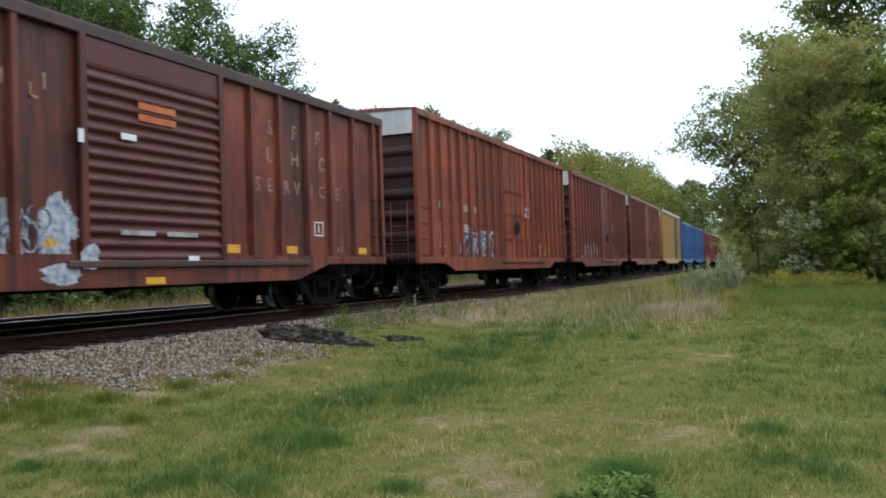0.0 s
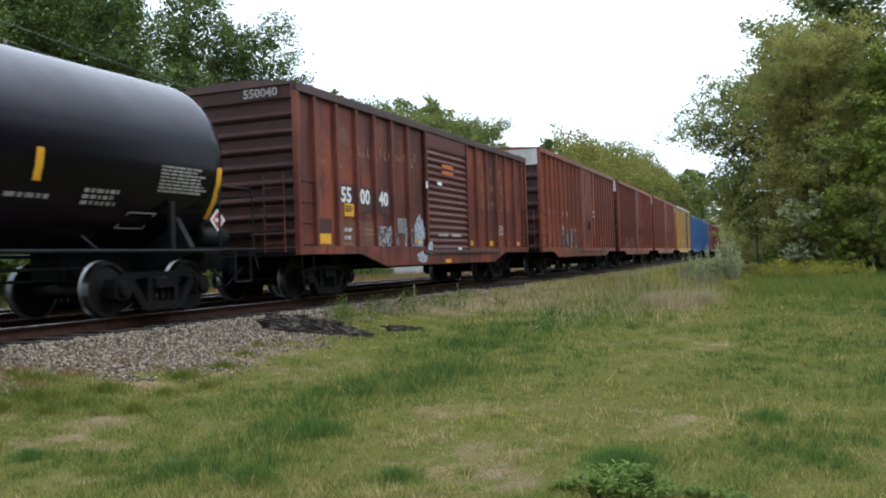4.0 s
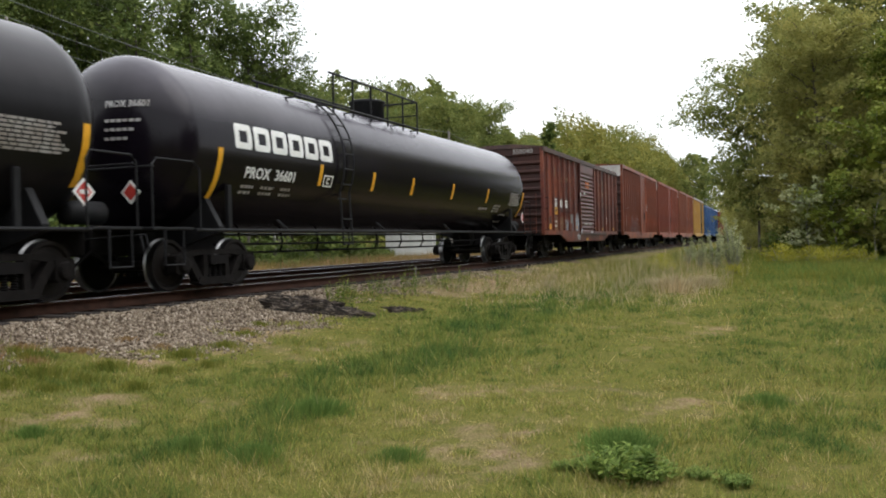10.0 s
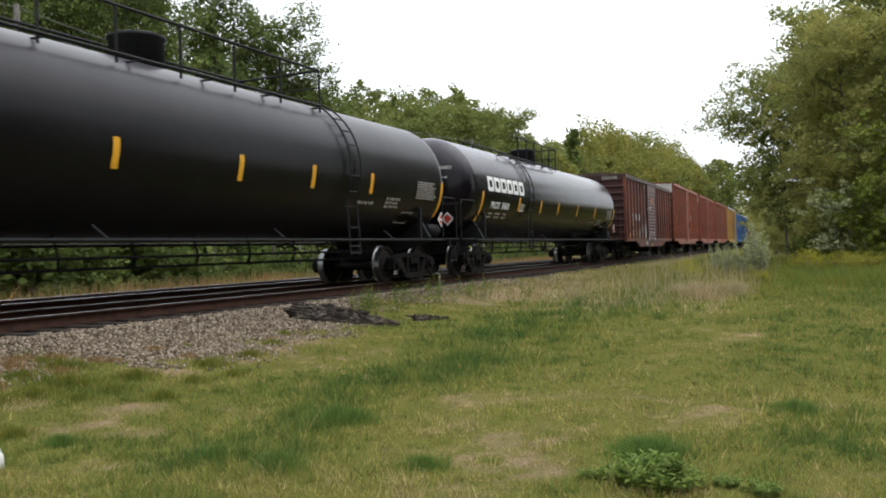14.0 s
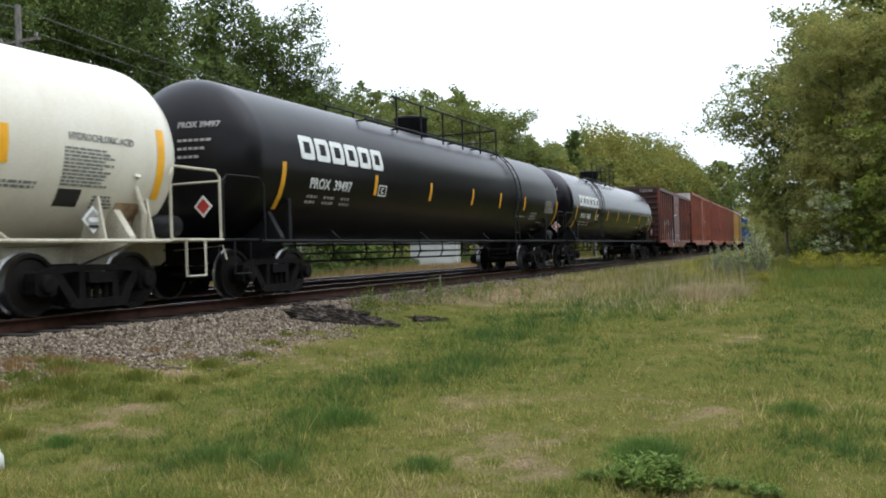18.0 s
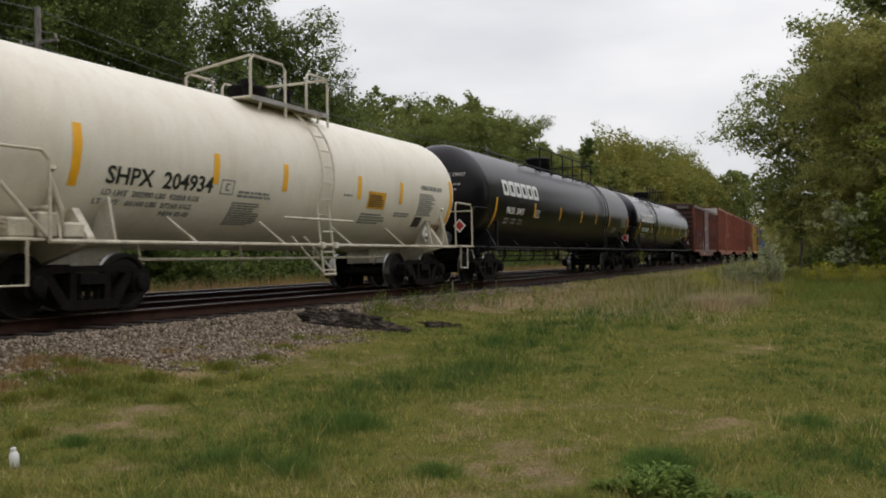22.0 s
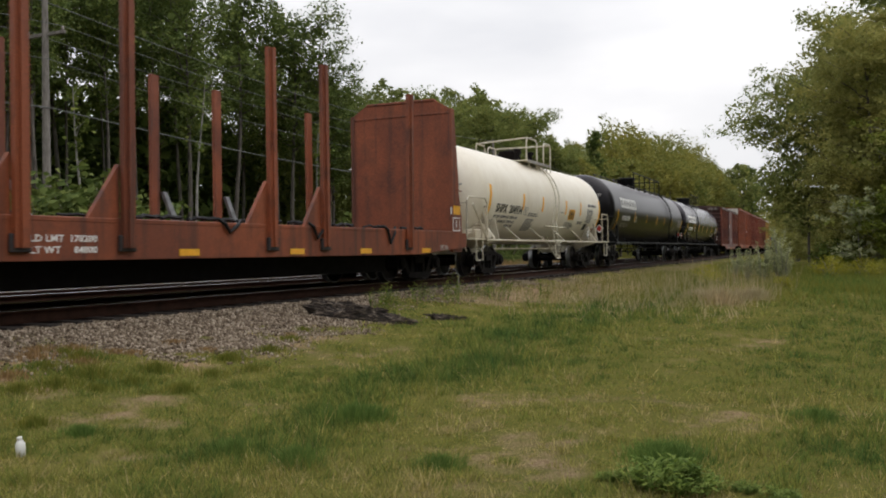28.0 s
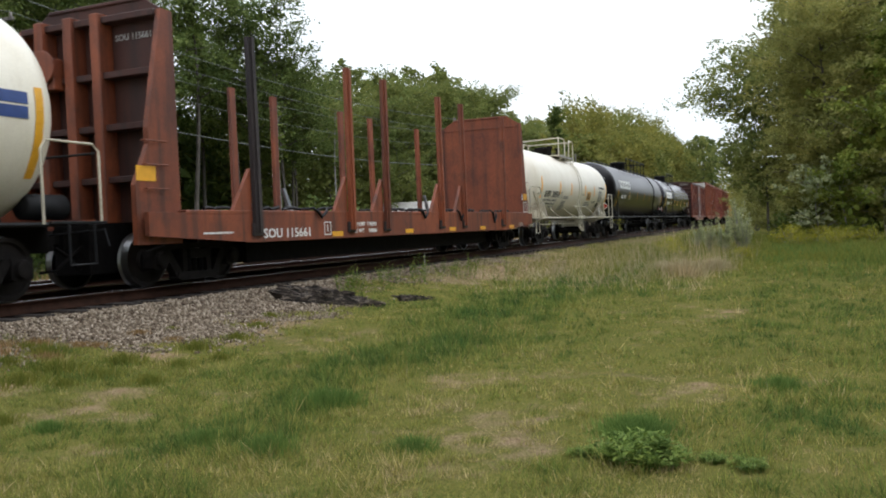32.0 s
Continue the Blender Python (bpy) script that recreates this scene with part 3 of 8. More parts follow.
def wheelset_meshes():
    bm = bmesh.new()
    for s in (1, -1):
        prof = [(-0.07, 0.10), (-0.07, 0.17), (-0.02, 0.19), (-0.015, 0.33), (-0.07, 0.355), (-0.07, 0.415), (0.055, WHEEL_R - 0.008), (0.055, 0.36), (0.02, 0.33), (0.03, 0.19), (0.08, 0.17), (0.08, 0.10)]
        lathe(bm, [(s * (0.76 + q) if s > 0 else -(0.76 + q), r) for q, r in prof], "x", 28)
        lathe(bm, [(s * 0.685, WHEEL_R - 0.01), (s * 0.66, WHEEL_R + 0.022), (s * 0.655, WHEEL_R - 0.02)], "x", 28)
        for k in range(3):
            a = 2 * math.pi * k / 3
            lathe(bm, [(s * 1.145, 0.014), (s * 1.165, 0.014)], "x", 6, (0, 0.045 * math.cos(a), 0.045 * math.sin(a)))
    lathe(bm, [(-1.14, 0.075), (-1.0, 0.085), (-0.6, 0.085), (0.6, 0.085), (1.0, 0.085), (1.14, 0.075)], "x", 16)
    w = part("wheelset", bm, WHEEL, None)
    w.data.materials.append(TREAD)
    for f in w.data.polygons:
        r = math.hypot(f.center.y, f.center.z)
        if r > 0.40 and 0.60 < abs(f.center.x) < 0.80:
            f.material_index = 1
    a = w.data
    bpy.data.objects.remove(w)
    return a


def sideframe_mesh():
    bm = bmesh.new()
    x0, x1 = 0.93, 1.07
    prism(bm, [(-1.08, 0.50), (-1.06, 0.60), (-0.62, 0.70), (0.62, 0.70), (1.06, 0.60), (1.08, 0.50), (0.70, 0.58), (0.45, 0.61), (-0.45, 0.61), (-0.70, 0.58)], "x", x0, x1)
    for s in (1, -1):
        prism(bm, [(s * 0.36, 0.22), (s * 0.62, 0.58), (s * 0.78, 0.58), (s * 0.50, 0.17)], "x", x0, x1)
        prism(bm, [(s * 0.24, 0.20), (s * 0.24, 0.62), (s * 0.33, 0.62), (s * 0.36, 0.20)], "x", x0, x1)
        prism(bm, [(s * 0.73, 0.34), (s * 0.73, 0.60), (s * 1.06, 0.60), (s * 1.06, 0.34), (s * 1.0, 0.30), (s * 0.79, 0.30)], "x", x0 - 0.04, x1 + 0.02)
        lathe(bm, [(x1 + 0.02, 0.13), (x1 + 0.09, 0.115), (x1 + 0.10, 0.08)], "x", 14, (0, s * 0.889, AXLE))
    prism(bm, [(-0.52, 0.15), (-0.47, 0.24), (0.47, 0.24), (0.52, 0.15), (0.40, 0.11), (-0.40, 0.11)], "x", x0 - 0.03, x1 + 0.02)
    me = part("sideframe", bm, GRIMY, None)
    d = me.data
    bpy.data.objects.remove(me)
    return d


def springs_mesh():
    bm = bmesh.new()
    prof = []
    for i in range(13):
        prof.append((0.24 + i * 0.017, 0.058 if i % 2 else 0.040))
    lathe(bm, prof, "z", 10, (1.0, 0, 0))
    me = part("spring", bm, UNDER, None)
    d = me.data
    bpy.data.objects.remove(me)
    return d


def bolster_mesh():
    bm = bmesh.new()
    box(bm, -1.12, 1.12, -0.22, 0.22, 0.45, 0.60)
    box(bm, -0.4, 0.4, -0.25, 0.25, 0.58, 0.72)
    for y in (-0.55, 0.55):
        box(bm, -0.85, 0.85, y - 0.05, y + 0.05, 0.33, 0.43)
    me = part("truck", bm, UNDER, None)
    d = me.data
    bpy.data.objects.remove(me)
    return d


WS_ME = wheelset_meshes()
SF_ME, SPRING_ME, BOL_ME = sideframe_mesh(), springs_mesh(), bolster_mesh()
SPINNERS = []


def add_truck(car, y, spin=True):
    truck = part("truck", BOL_ME, None, car)
    truck.matrix_basis = pose(0, y, 0.043)
    for rz in (0, 180):
        sf = part("sideframe", SF_ME, None, truck)
        sf.matrix_basis = pose(0, 0, 0, 0, 0, rz)
        for ys in (-0.15, 0.0, 0.15):
            part("spring", SPRING_ME, None, truck).matrix_basis = pose(0, ys, 0, 0, 0, rz)
    for s in (0.889, -0.889):
        ws = part("wheelset", WS_ME, None, truck)
        ws.matrix_basis = pose(0, s, AXLE)
        if spin:
            SPINNERS.append((ws, s))
    return truck


def add_coupler(car, y, s):
    bm = bmesh.new()
    box(bm, -0.16, 0.16, y, y + s * 0.25, 0.70, 1.0)
    box(bm, -0.07, 0.07, y + s * 0.2, y + s * 0.62, 0.80, 0.95)
    prism(bm, [(-0.16, y + s * 0.55), (-0.14, y + s * 0.80), (0.02, y + s * 0.83), (0.15, y + s * 0.72), (0.10, y + s * 0.55)], "z", 0.74, 1.02)
    part("coupler", bm, UNDER, car, "knuckle coupler")
    part("air_hose", bar([(0.35, y + s * 0.1, 0.75), (0.36, y + s * 0.35, 0.60), (0.30, y + s * 0.55, 0.42), (0.16, y + s * 0.72, 0.40)], 0.025, 6), UNDER, car)


def marks(car, text, y, z, h, mat, x, wide=1.0, bold=0.0, name="lettering", span=None):
    """Flat lettering on a side; span: its length along the car."""
    bm = lettering(text, h, 0.003, wide, bold)
    if span:
        k = span / max(v.co.y for v in bm.verts)
        for v in bm.verts:
            v.co.y *= k
    return part(name, shift(bm, x, y, z), mat, car)


def small_print(car, y, z, w, h, lines, mat, x, name="small_print", seed=1, wrapped=None):
    """Writing too small to read, as rows of bars."""
    rng = random.Random(seed)
    bm = bmesh.new()
    for i in range(lines):
        zz = z - i * h * 1.55
        p, end = y, y + w * rng.uniform(0.72, 1.0)
        while p < end:
            d = rng.uniform(0.10, 0.30) * max(w, 0.6) * 0.6
            box(bm, x, x + 0.004, p, min(p + d, end), zz, zz + h)
            p += d + h * 0.7
    if wrapped:
        wrap(bm, *wrapped)
    return tagged(part(name, bm, mat, car), kind="stuff")


def frame_mark(car, y, z, w, h, t, mat, x, name="stencil_box"):
    bm = bmesh.new()
    box(bm, x, x + 0.004, y, y + w, z, z + t), box(bm, x, x + 0.004, y, y + w, z + h - t, z + h)
    box(bm, x, x + 0.004, y, y + t, z, z + h), box(bm, x, x + 0.004, y + w - t, y + w, z, z + h)
    box(bm, x, x + 0.004, y + w * 0.45, y + w * 0.55, z + h * 0.25, z + h * 0.8)
    return part(name, bm, mat, car)


def plate(car, name, x, y0, y1, z0, z1, mat, t=0.006, label=""):
    return part(name, one_box(x, x + t, y0, y1, z0, z1), mat, car, label)


def spray(car, x, y0, y1, z0, z1, mats, seed, dense=9, pen=1.0):
    """Sprayed scrawl: looping strokes laid on the side."""
    rng = random.Random(seed)
    for k, mat in enumerate(mats):
        bm = bmesh.new()
        for i in range(dense * 2):
            ry, rz = rng.uniform(0.06, 0.16) * (y1 - y0), rng.uniform(0.12, 0.34) * (z1 - z0)
            cy, cz = rng.uniform(y0 + ry, y1 - ry), rng.uniform(z0 + rz, z1 - rz)
            a0, a1 = rng.uniform(0, 6.28), rng.choice((-1, 1)) * rng.uniform(1.6, 4.6)
            wdt = rng.uniform(0.035, 0.085) if k == 0 else rng.uniform(0.018, 0.04)
            wdt *= pen
            prev = None
            for j in range(15):
                f = j / 14
                a = a0 + a1 * f
                ww = wdt * (0.35 + 0.65 * math.sin(math.pi * f))
                py, pz = cy + ry * math.cos(a) * (0.6 + 0.4 * f), cz + rz * math.sin(a)
                d = (math.cos(a), math.sin(a))
                q = [bm.verts.new((x + 0.0015 * k + 0.00008 * i, py + sg * ww * d[0], pz + sg * ww * d[1])) for sg in (-1, 1)]
                if prev:
                    bm.faces.new((prev[0], q[0], q[1], prev[1]))
                prev = q
        bmesh.ops.recalc_face_normals(bm, faces=bm.faces[:])
        tagged(part("spray_paint", bm, mat, car, "sprayed scrawl"), kind="stuff")


def paint_blob(car, x, cy, cz, ry, rz, mat, seed):
    """A sprayed patch with a ragged, streaky edge."""
    rng = random.Random(seed)
    bm = bmesh.new()
    n, phase = 64, rng.uniform(0, 6.28)
    for ring in range(9):
        oy, oz, k = rng.uniform(-0.45, 0.45) * ry, rng.uniform(-0.5, 0.5) * rz, rng.uniform(0.45, 0.75)
        vs = []
        for i in range(n):
            a = 2 * math.pi * i / n
            r = k * (1 + 0.14 * math.sin(3 * a + phase + ring) + 0.08 * math.sin(7 * a + 2 * phase)) * rng.uniform(0.86, 1.1)
            vs.append(bm.verts.new((x + 0.0003 * ring, cy + oy + ry * r * math.cos(a), cz + oz + rz * r * math.sin(a))))
        bm.faces.new(vs)
    bmesh.ops.recalc_face_normals(bm, faces=bm.faces[:])
    return tagged(part("spray_paint", bm, mat, car, "pale sprayed patch"), kind="stuff")


def worn_letters(car, x, y, z, w, h, mat, seed, n=12):
    """Fragments of old lettering that has mostly flaked away."""
    rng = random.Random(seed)
    bm = bmesh.new()
    for i in range(n):
        yy, zz = y + w * i / n, z + rng.uniform(0, h * 0.5)
        box(bm, x, x + 0.003, yy, yy + 0.045, zz, zz + h * rng.uniform(0.2, 0.5))
        if rng.random() < 0.5:
            box(bm, x, x + 0.003, yy, yy + rng.uniform(0.08, 0.16), zz, zz + 0.04)
    return part("worn_lettering", bm, mat, car)


def rungs(car, x, y0, y1, zs, mat, name="grab_iron"):
    for z in zs:
        part(name, bar([(x - 0.05, y0, z), (x + 0.04, y0, z), (x + 0.04, y1, z), (x - 0.05, y1, z)], 0.011, 6), mat, car)


# ---- boxcars ----
def boxcar(u0, u1, eave, paint, door_paint, roof, label, ribs=(7, 6), door=(0.42, 0.61), door_kind="corrugated", drop=0.29, end_top=None, peak=0.16, detail=True, trucks=True, rib_w=0.06, spin=True, rib_at=None, ramp=(1.7, 2.5), corr=None):
    """A boxcar from u0 to u1 along the line. Its own y runs from the trailing end; x = 1.6 faces the verge."""
    L, W = u1 - u0, 1.6
    h = L / 2
    car = tagged(new("boxcar"), label, "boxcar", "freight train")
    zb = 0.97
    y_door0, y_door1 = -h + door[0] * L, -h + door[1] * L
    # body core: sides as plates, so that the ribs stand proud
    for s in (1, -1):
        xo, xi = s * (W - 0.085), s * (W - 0.14)
        part("side_panel", one_box(xi, xo, -h + 0.05, h - 0.05, zb, eave - 0.03), paint, car)
        sill = bmesh.new()
        n = min(drop + 0.001, 0.9)
        prism(sill, [(-h + 0.02, zb + 0.16), (-h + 0.02, zb), (-h + ramp[0], zb), (-h + ramp[1], zb - n), (h - ramp[1], zb - n), (h - ramp[0], zb), (h - 0.02, zb), (h - 0.02, zb + 0.16)], "x", s * (W - 0.062), s * (W - 0.012))
        part("side_sill", sill, paint, car)
        part("eave", one_box(s * (W - 0.10), s * (W + 0.015), -h, h, eave - 0.15, eave + 0.02, 0.012), roof, car)
    mesh = None
    zr0, zr1 = zb + 0.14, eave - 0.10
    places = [(-h + 0.9 + (y_door0 - 0.25 + h - 0.9) * i / (ribs[0] - 1)) for i in range(ribs[0])] + [y_door1 + 0.25 + (h - 0.75 - y_door1 - 0.25) * (i + (0.0 if ribs[1] > 1 else 0)) / (ribs[1] - 1) for i in range(ribs[1])]
    if rib_at:
        places = [-h + y for y in rib_at]
    for s in (1, -1):
        for y in places:
            if mesh is None:
                bm = bmesh.new()
                prism(bm, [(-0.085, -rib_w), (0.0, -rib_w * 0.7), (0.0, rib_w * 0.7), (-0.085, rib_w)], "z", zr0, zr1)
                ob = part("rib", bm, paint, car)
                mesh = ob.data
            else:
                ob = part("rib", mesh, None, car)
            ob.matrix_basis = pose(s * W, y, 0, 0, 0, 0 if s > 0 else 180)
        for y in (-h + 0.06, h - 0.06):
            part("corner_post", one_box(s * (W - 0.12), s * W, y - 0.06, y + 0.06, zb - 0.02, eave, 0.015), paint, car)
    # roof
    bm = bmesh.new()
    prism(bm, [(-W, eave), (-W, eave + 0.03), (-0.5, eave + peak), (0.5, eave + peak), (W, eave + 0.03), (W, eave)], "y", -h, h)
    part("roof", bm, roof, car)
    if detail:
        for i in range(int(L / 1.2)):
            y = -h + 0.6 + i * (L - 1.2) / (int(L / 1.2) - 1)
            bm = bmesh.new()
            prism(bm, [(-W, eave + 0.03), (-0.5, eave + peak), (0.5, eave + peak), (W, eave + 0.03), (W, eave + 0.055), (0.5, eave + peak + 0.035), (-0.5, eave + peak + 0.035), (-W, eave + 0.055)], "y", y - 0.04, y + 0.04)
            part("roof_rib", bm, roof, car)
    part("floor_pan", one_box(-W + 0.12, W - 0.12, -h + 0.05, h - 0.05, zb - 0.02, zb + 0.12), UNDER, car)
    # ends, pressed with level corrugations
    for s in (-1, 1):
        bm = bmesh.new()
        prof, n = [], corr or 6
        z_lo, z_hi = zb, eave - (0.62 if end_top else 0.32)
        for i in range(n * 8 + 1):
            p = i / 8 * 2 * math.pi
            prof.append((s * (h - 0.13 + 0.085 * max(0.0, math.sin(p)) ** 0.7), z_lo + (z_hi - z_lo) * i / (n * 8)))
        prof += [(s * (h - 0.07), eave), (s * (h - 0.2), eave), (s * (h - 0.2), z_lo)]
        prism(bm, prof, "x", -W + 0.1, W - 0.1)
        part("end_panel", bm, RUST_END if paint in (RUST, ORANGE, MAROON, BROWN) else paint, car, "corrugated steel end, its shade in the paint")
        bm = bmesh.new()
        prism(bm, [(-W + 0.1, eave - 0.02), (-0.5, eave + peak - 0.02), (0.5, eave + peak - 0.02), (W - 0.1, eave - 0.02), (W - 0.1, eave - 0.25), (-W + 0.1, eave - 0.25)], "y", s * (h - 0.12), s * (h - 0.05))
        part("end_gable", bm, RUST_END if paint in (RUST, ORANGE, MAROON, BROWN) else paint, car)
        if end_top:
            part("end_band", one_box(-W + 0.06, W - 0.06, s * (h - 0.05), s * (h - 0.02), eave - 0.60, eave + 0.02), end_top, car, "white upper end panel")
    # doors
    for s in (1, -1):
        xd = s * (W - 0.06)
        bm = bmesh.new()
        if door_kind == "corrugated":
            prof = [(s * (W - 0.08), zb + 0.05)]
            n, z0, z1 = 15, zb + 0.08, eave - 0.55
            for i in range(n * 6 + 1):
                p = i / 6 * 2 * math.pi
                prof.append((s * (W - 0.02 + 0.028 * math.sin(p)), z0 + (z1 - z0) * i / (n * 6)))
            prof += [(s * (W - 0.01), eave - 0.5), (s * (W - 0.01), eave - 0.16), (s * (W - 0.08), eave - 0.16)]
            prism(bm, [(a, b) for a, b in prof], "y", y_door0, y_door1)
            part("door", bm, door_paint, car, "sliding door with level corrugations")
        else:
            box(bm, min(xd, xd - s * 0.06), max(xd, xd - s * 0.06), y_door0, y_door1, zb + 0.02, eave - 0.14)
            dr = part("door", bm, door_paint, car, "plug door with locking bars")
            for fy in (0.30, 0.52, 0.74):
                yy = y_door0 + (y_door1 - y_door0) * fy
                part("lock_bar", bar([(xd + s * 0.05, yy, zb + 0.08), (xd + s * 0.05, yy, eave - 0.25)], 0.018, 6), door_paint, dr)
            for z in (zb + 0.75, zb + 1.55, zb + 2.3):
                part("crosspiece", one_box(xd, xd + s * 0.035, y_door0 + 0.1, y_door1 - 0.1, z, z + 0.07, 0.008), door_paint, dr)
            part("handle_wheel", disc(xd + s * 0.09, y_door0 + (y_door1 - y_door0) * 0.52, zb + 1.15, 0.22, 0.03, "x", 16), GRIMY, dr)
        for y in (y_door0 - 0.07, y_door1 + 0.07):
            part("door_post", one_box(s * (W - 0.06), s * (W + 0.02), y - 0.06, y + 0.06, zb + 0.02, eave - 0.1, 0.01), paint, car)
        part("door_track", one_box(s * (W - 0.06), s * (W + 0.045), y_door0 - 0.4, y_door1 + (y_door1 - y_door0) * 0.95, zb - 0.02, zb + 0.07, 0.01), ROOF if door_kind == "corrugated" else paint, car)
    part("centre_sill", one_box(-0.28, 0.28, -h + 0.3, h - 0.3, 0.62, zb, 0.01), UNDER, car)
    if detail:
        for y in (-h + 3.2, -1.2, 1.2, h - 3.2):
            part("cross_bearer", one_box(-W + 0.1, W - 0.1, y - 0.06, y + 0.06, 0.74, zb), UNDER, car)
        for yb, sy in ((-h, 1), (h, -1)):
            rungs(car, W - 0.02, yb + sy * 0.10, yb + sy * 0.55, (1.15, 1.55, 1.95, 2.35), GRIMY)
            part("step", bar([(W - 0.05, yb + sy * 0.12, zb), (W - 0.05, yb + sy * 0.12, 0.52), (W - 0.05, yb + sy * 0.55, 0.52), (W - 0.05, yb + sy * 0.55, zb)], 0.016, 6), GRIMY, car)
        part("brake_platform", one_box(-0.5, 0.5, -h - 0.32, -h, 1.35, 1.40), UNDER, car)
        part("brake_wheel", disc(-0.75, -h - 0.12, 2.1, 0.26, 0.04, "y", 18), GRIMY, car)
        for x in (0.85, 1.3):
            part("end_ladder_stile", bar([(x, -h - 0.05, zb + 0.05), (x, -h - 0.05, 2.5)], 0.016, 6), paint, car)
        for z in (1.2, 1.55, 1.9, 2.25):
            part("end_ladder_rung", bar([(0.85, -h - 0.05, z), (1.3, -h - 0.05, z)], 0.012, 6), paint, car)
        part("end_crossover", bar([(-1.2, -h - 0.1, 1.42), (1.3, -h - 0.1, 1.42)], 0.02, 6), GRIMY, car)
    if trucks:
        add_truck(car, -h + 1.95, spin), add_truck(car, h - 1.95, spin)
    for y, s in ((-h, -1), (h, 1)):
        add_coupler(car, y, s)
    TRAIN.append((car, (u0 + u1) / 2))
    return car


TRAIN = []
XS = 1.521      # just off the side sheets of a boxcar
# the weathered car with the corrugated door
car = boxcar(2.55, 17.6, 4.21, RUST, RUST_DOOR, ROOF, "weathered red-brown steel boxcar with a corrugated sliding door", door=(0.415, 0.602), rib_at=(0.69, 1.56, 2.43, 3.29, 4.2, 5.1, 10.01, 10.88, 11.83, 12.7, 13.68, 14.6), ramp=(2.5, 3.7), corr=9)
h1 = (17.6 - 2.55) / 2
for t_, y_ in (("55", 1.76), ("00", 2.62), ("40", 3.54)):
    plate(car, "repaint_patch", XS, -h1 + y_ - 0.04, -h1 + y_ + 0.70, 1.86 if t_ != "55" else 2.04, 2.42, DARK_PATCH, label="dark repainted patch")
    marks(car, t_, -h1 + y_, 2.06, 0.32, WHITE, XS + 0.008, 1.05, 0.014, "number")
plate(car, "reflector", XS, -h1 + 0.84, -h1 + 1.30, 1.17, 1.38, YELLOW, label="yellow reflector")
for y_ in (3.55, 5.5):
    plate(car, "reflector", XS, -h1 + y_, -h1 + y_ + 0.3, 1.22, 1.33, YELLOW, label="yellow reflector")
for y_ in (9.3, 11.1, 13.9):
    plate(car, "reflector", XS, -h1 + y_, -h1 + y_ + 0.36, 1.17, 1.31, YELLOW, label="yellow reflector")
plate(car, "reflector", 1.59, -h1 + 7.3, -h1 + 7.7, 0.70, 0.80, YELLOW, label="yellow reflector")
for y_ in (1.72, 2.56):
    plate(car, "worn_patch", XS, -h1 + y_, -h1 + y_ + 0.75, 1.12, 1.66, TAN_PATCH, label="worn tan patch")
plate(car, "repaint_patch", XS, -h1 + 0.82, -h1 + 1.34, 1.40, 1.68, DARK_PATCH, label="dark repainted patch")
plate(car, "stencil_plate", XS, -h1 + 1.9, -h1 + 2.32, 1.76, 2.03, YELLOW, label="yellow stencil panel")
small_print(car, -h1 + 1.94, 1.95, 0.34, 0.03, 3, BLACK_MARK, XS + 0.007, seed=3)
marks(car, "LD LMT", -h1 + 1.87, 1.44, 0.075, WHITE, XS + 0.008, 0.95, 0.002)
marks(car, "LT WT", -h1 + 1.87, 1.27, 0.075, WHITE, XS + 0.008, 0.95, 0.002)
small_print(car, -h1 + 2.75, 1.46, 0.5, 0.06, 2, FADED, XS + 0.008, seed=5)
small_print(car, -h1 + 1.8, 1.16, 0.5, 0.035, 2, FADED, XS + 0.008, seed=6)
for y_, z_, t_ in ((10.55, 3.32, "S"), (11.35, 3.32, "F"), (12.2, 3.32, "F"), (10.5, 2.82, "L"), (11.3, 2.82, "H"), (12.3, 2.82, "C")):
    marks(car, t_, -h1 + y_, z_, 0.27, FADED, XS, 1.1, 0.006)
for t_, y_ in zip("SERVICE", (10.15, 10.52, 11.05, 11.4, 12.0, 12.3, 12.95)):
    marks(car, t_, -h1 + y_, 2.28, 0.25, FADED, XS, 1.0, 0.006)
worn_letters(car, XS, -h1 + 2.6, 3.05, 3.2, 0.46, FADED, 8, 15)
worn_letters(car, XS, -h1 + 1.0, 2.75, 1.2, 0.2, FADED, 9, 3)
part("badge", disc(XS, -h1 + 1.95, 3.42, 0.2, 0.012, "x", 24), TAN_PATCH, car, "faded round badge")
plate(car, "patch_plate", XS, -h1 + 4.5, -h1 + 5.02, 1.45, 1.80, GREY_MARK, label="grey patch plate")
paint_blob(car, XS + 0.004, -h1 + 3.53, 1.02, 0.17, 0.34, SPRAY_WHITE, 4)
spray(car, XS + 0.008, -h1 + 3.3, -h1 + 4.6, 0.92, 1.62, (SPRAY_WHITE, SPRAY_WHITE, SPRAY_DARK), 5, 9, 0.4)
spray(car, XS + 0.008, -h1 + 4.75, -h1 + 5.9, 0.95, 1.8, (SPRAY_WHITE, SPRAY_WHITE, SPRAY_DARK), 7, 8, 0.4)
paint_blob(car, XS + 0.004, -h1 + 5.80, 1.42, 0.30, 0.38, SPRAY_WHITE, 9)
paint_blob(car, 1.592, -h1 + 5.72, 0.86, 0.36, 0.14, SPRAY_WHITE, 11)
paint_blob(car, 1.63, -h1 + 6.2, 1.1, 0.16, 0.16, SPRAY_WHITE, 10)
frame_mark(car, -h1 + 12.1, 1.52, 0.34, 0.28, 0.025, WHITE, XS)
small_print(car, -h1 + 13.0, 1.2, 0.3, 0.12, 1, FADED, XS, seed=7)
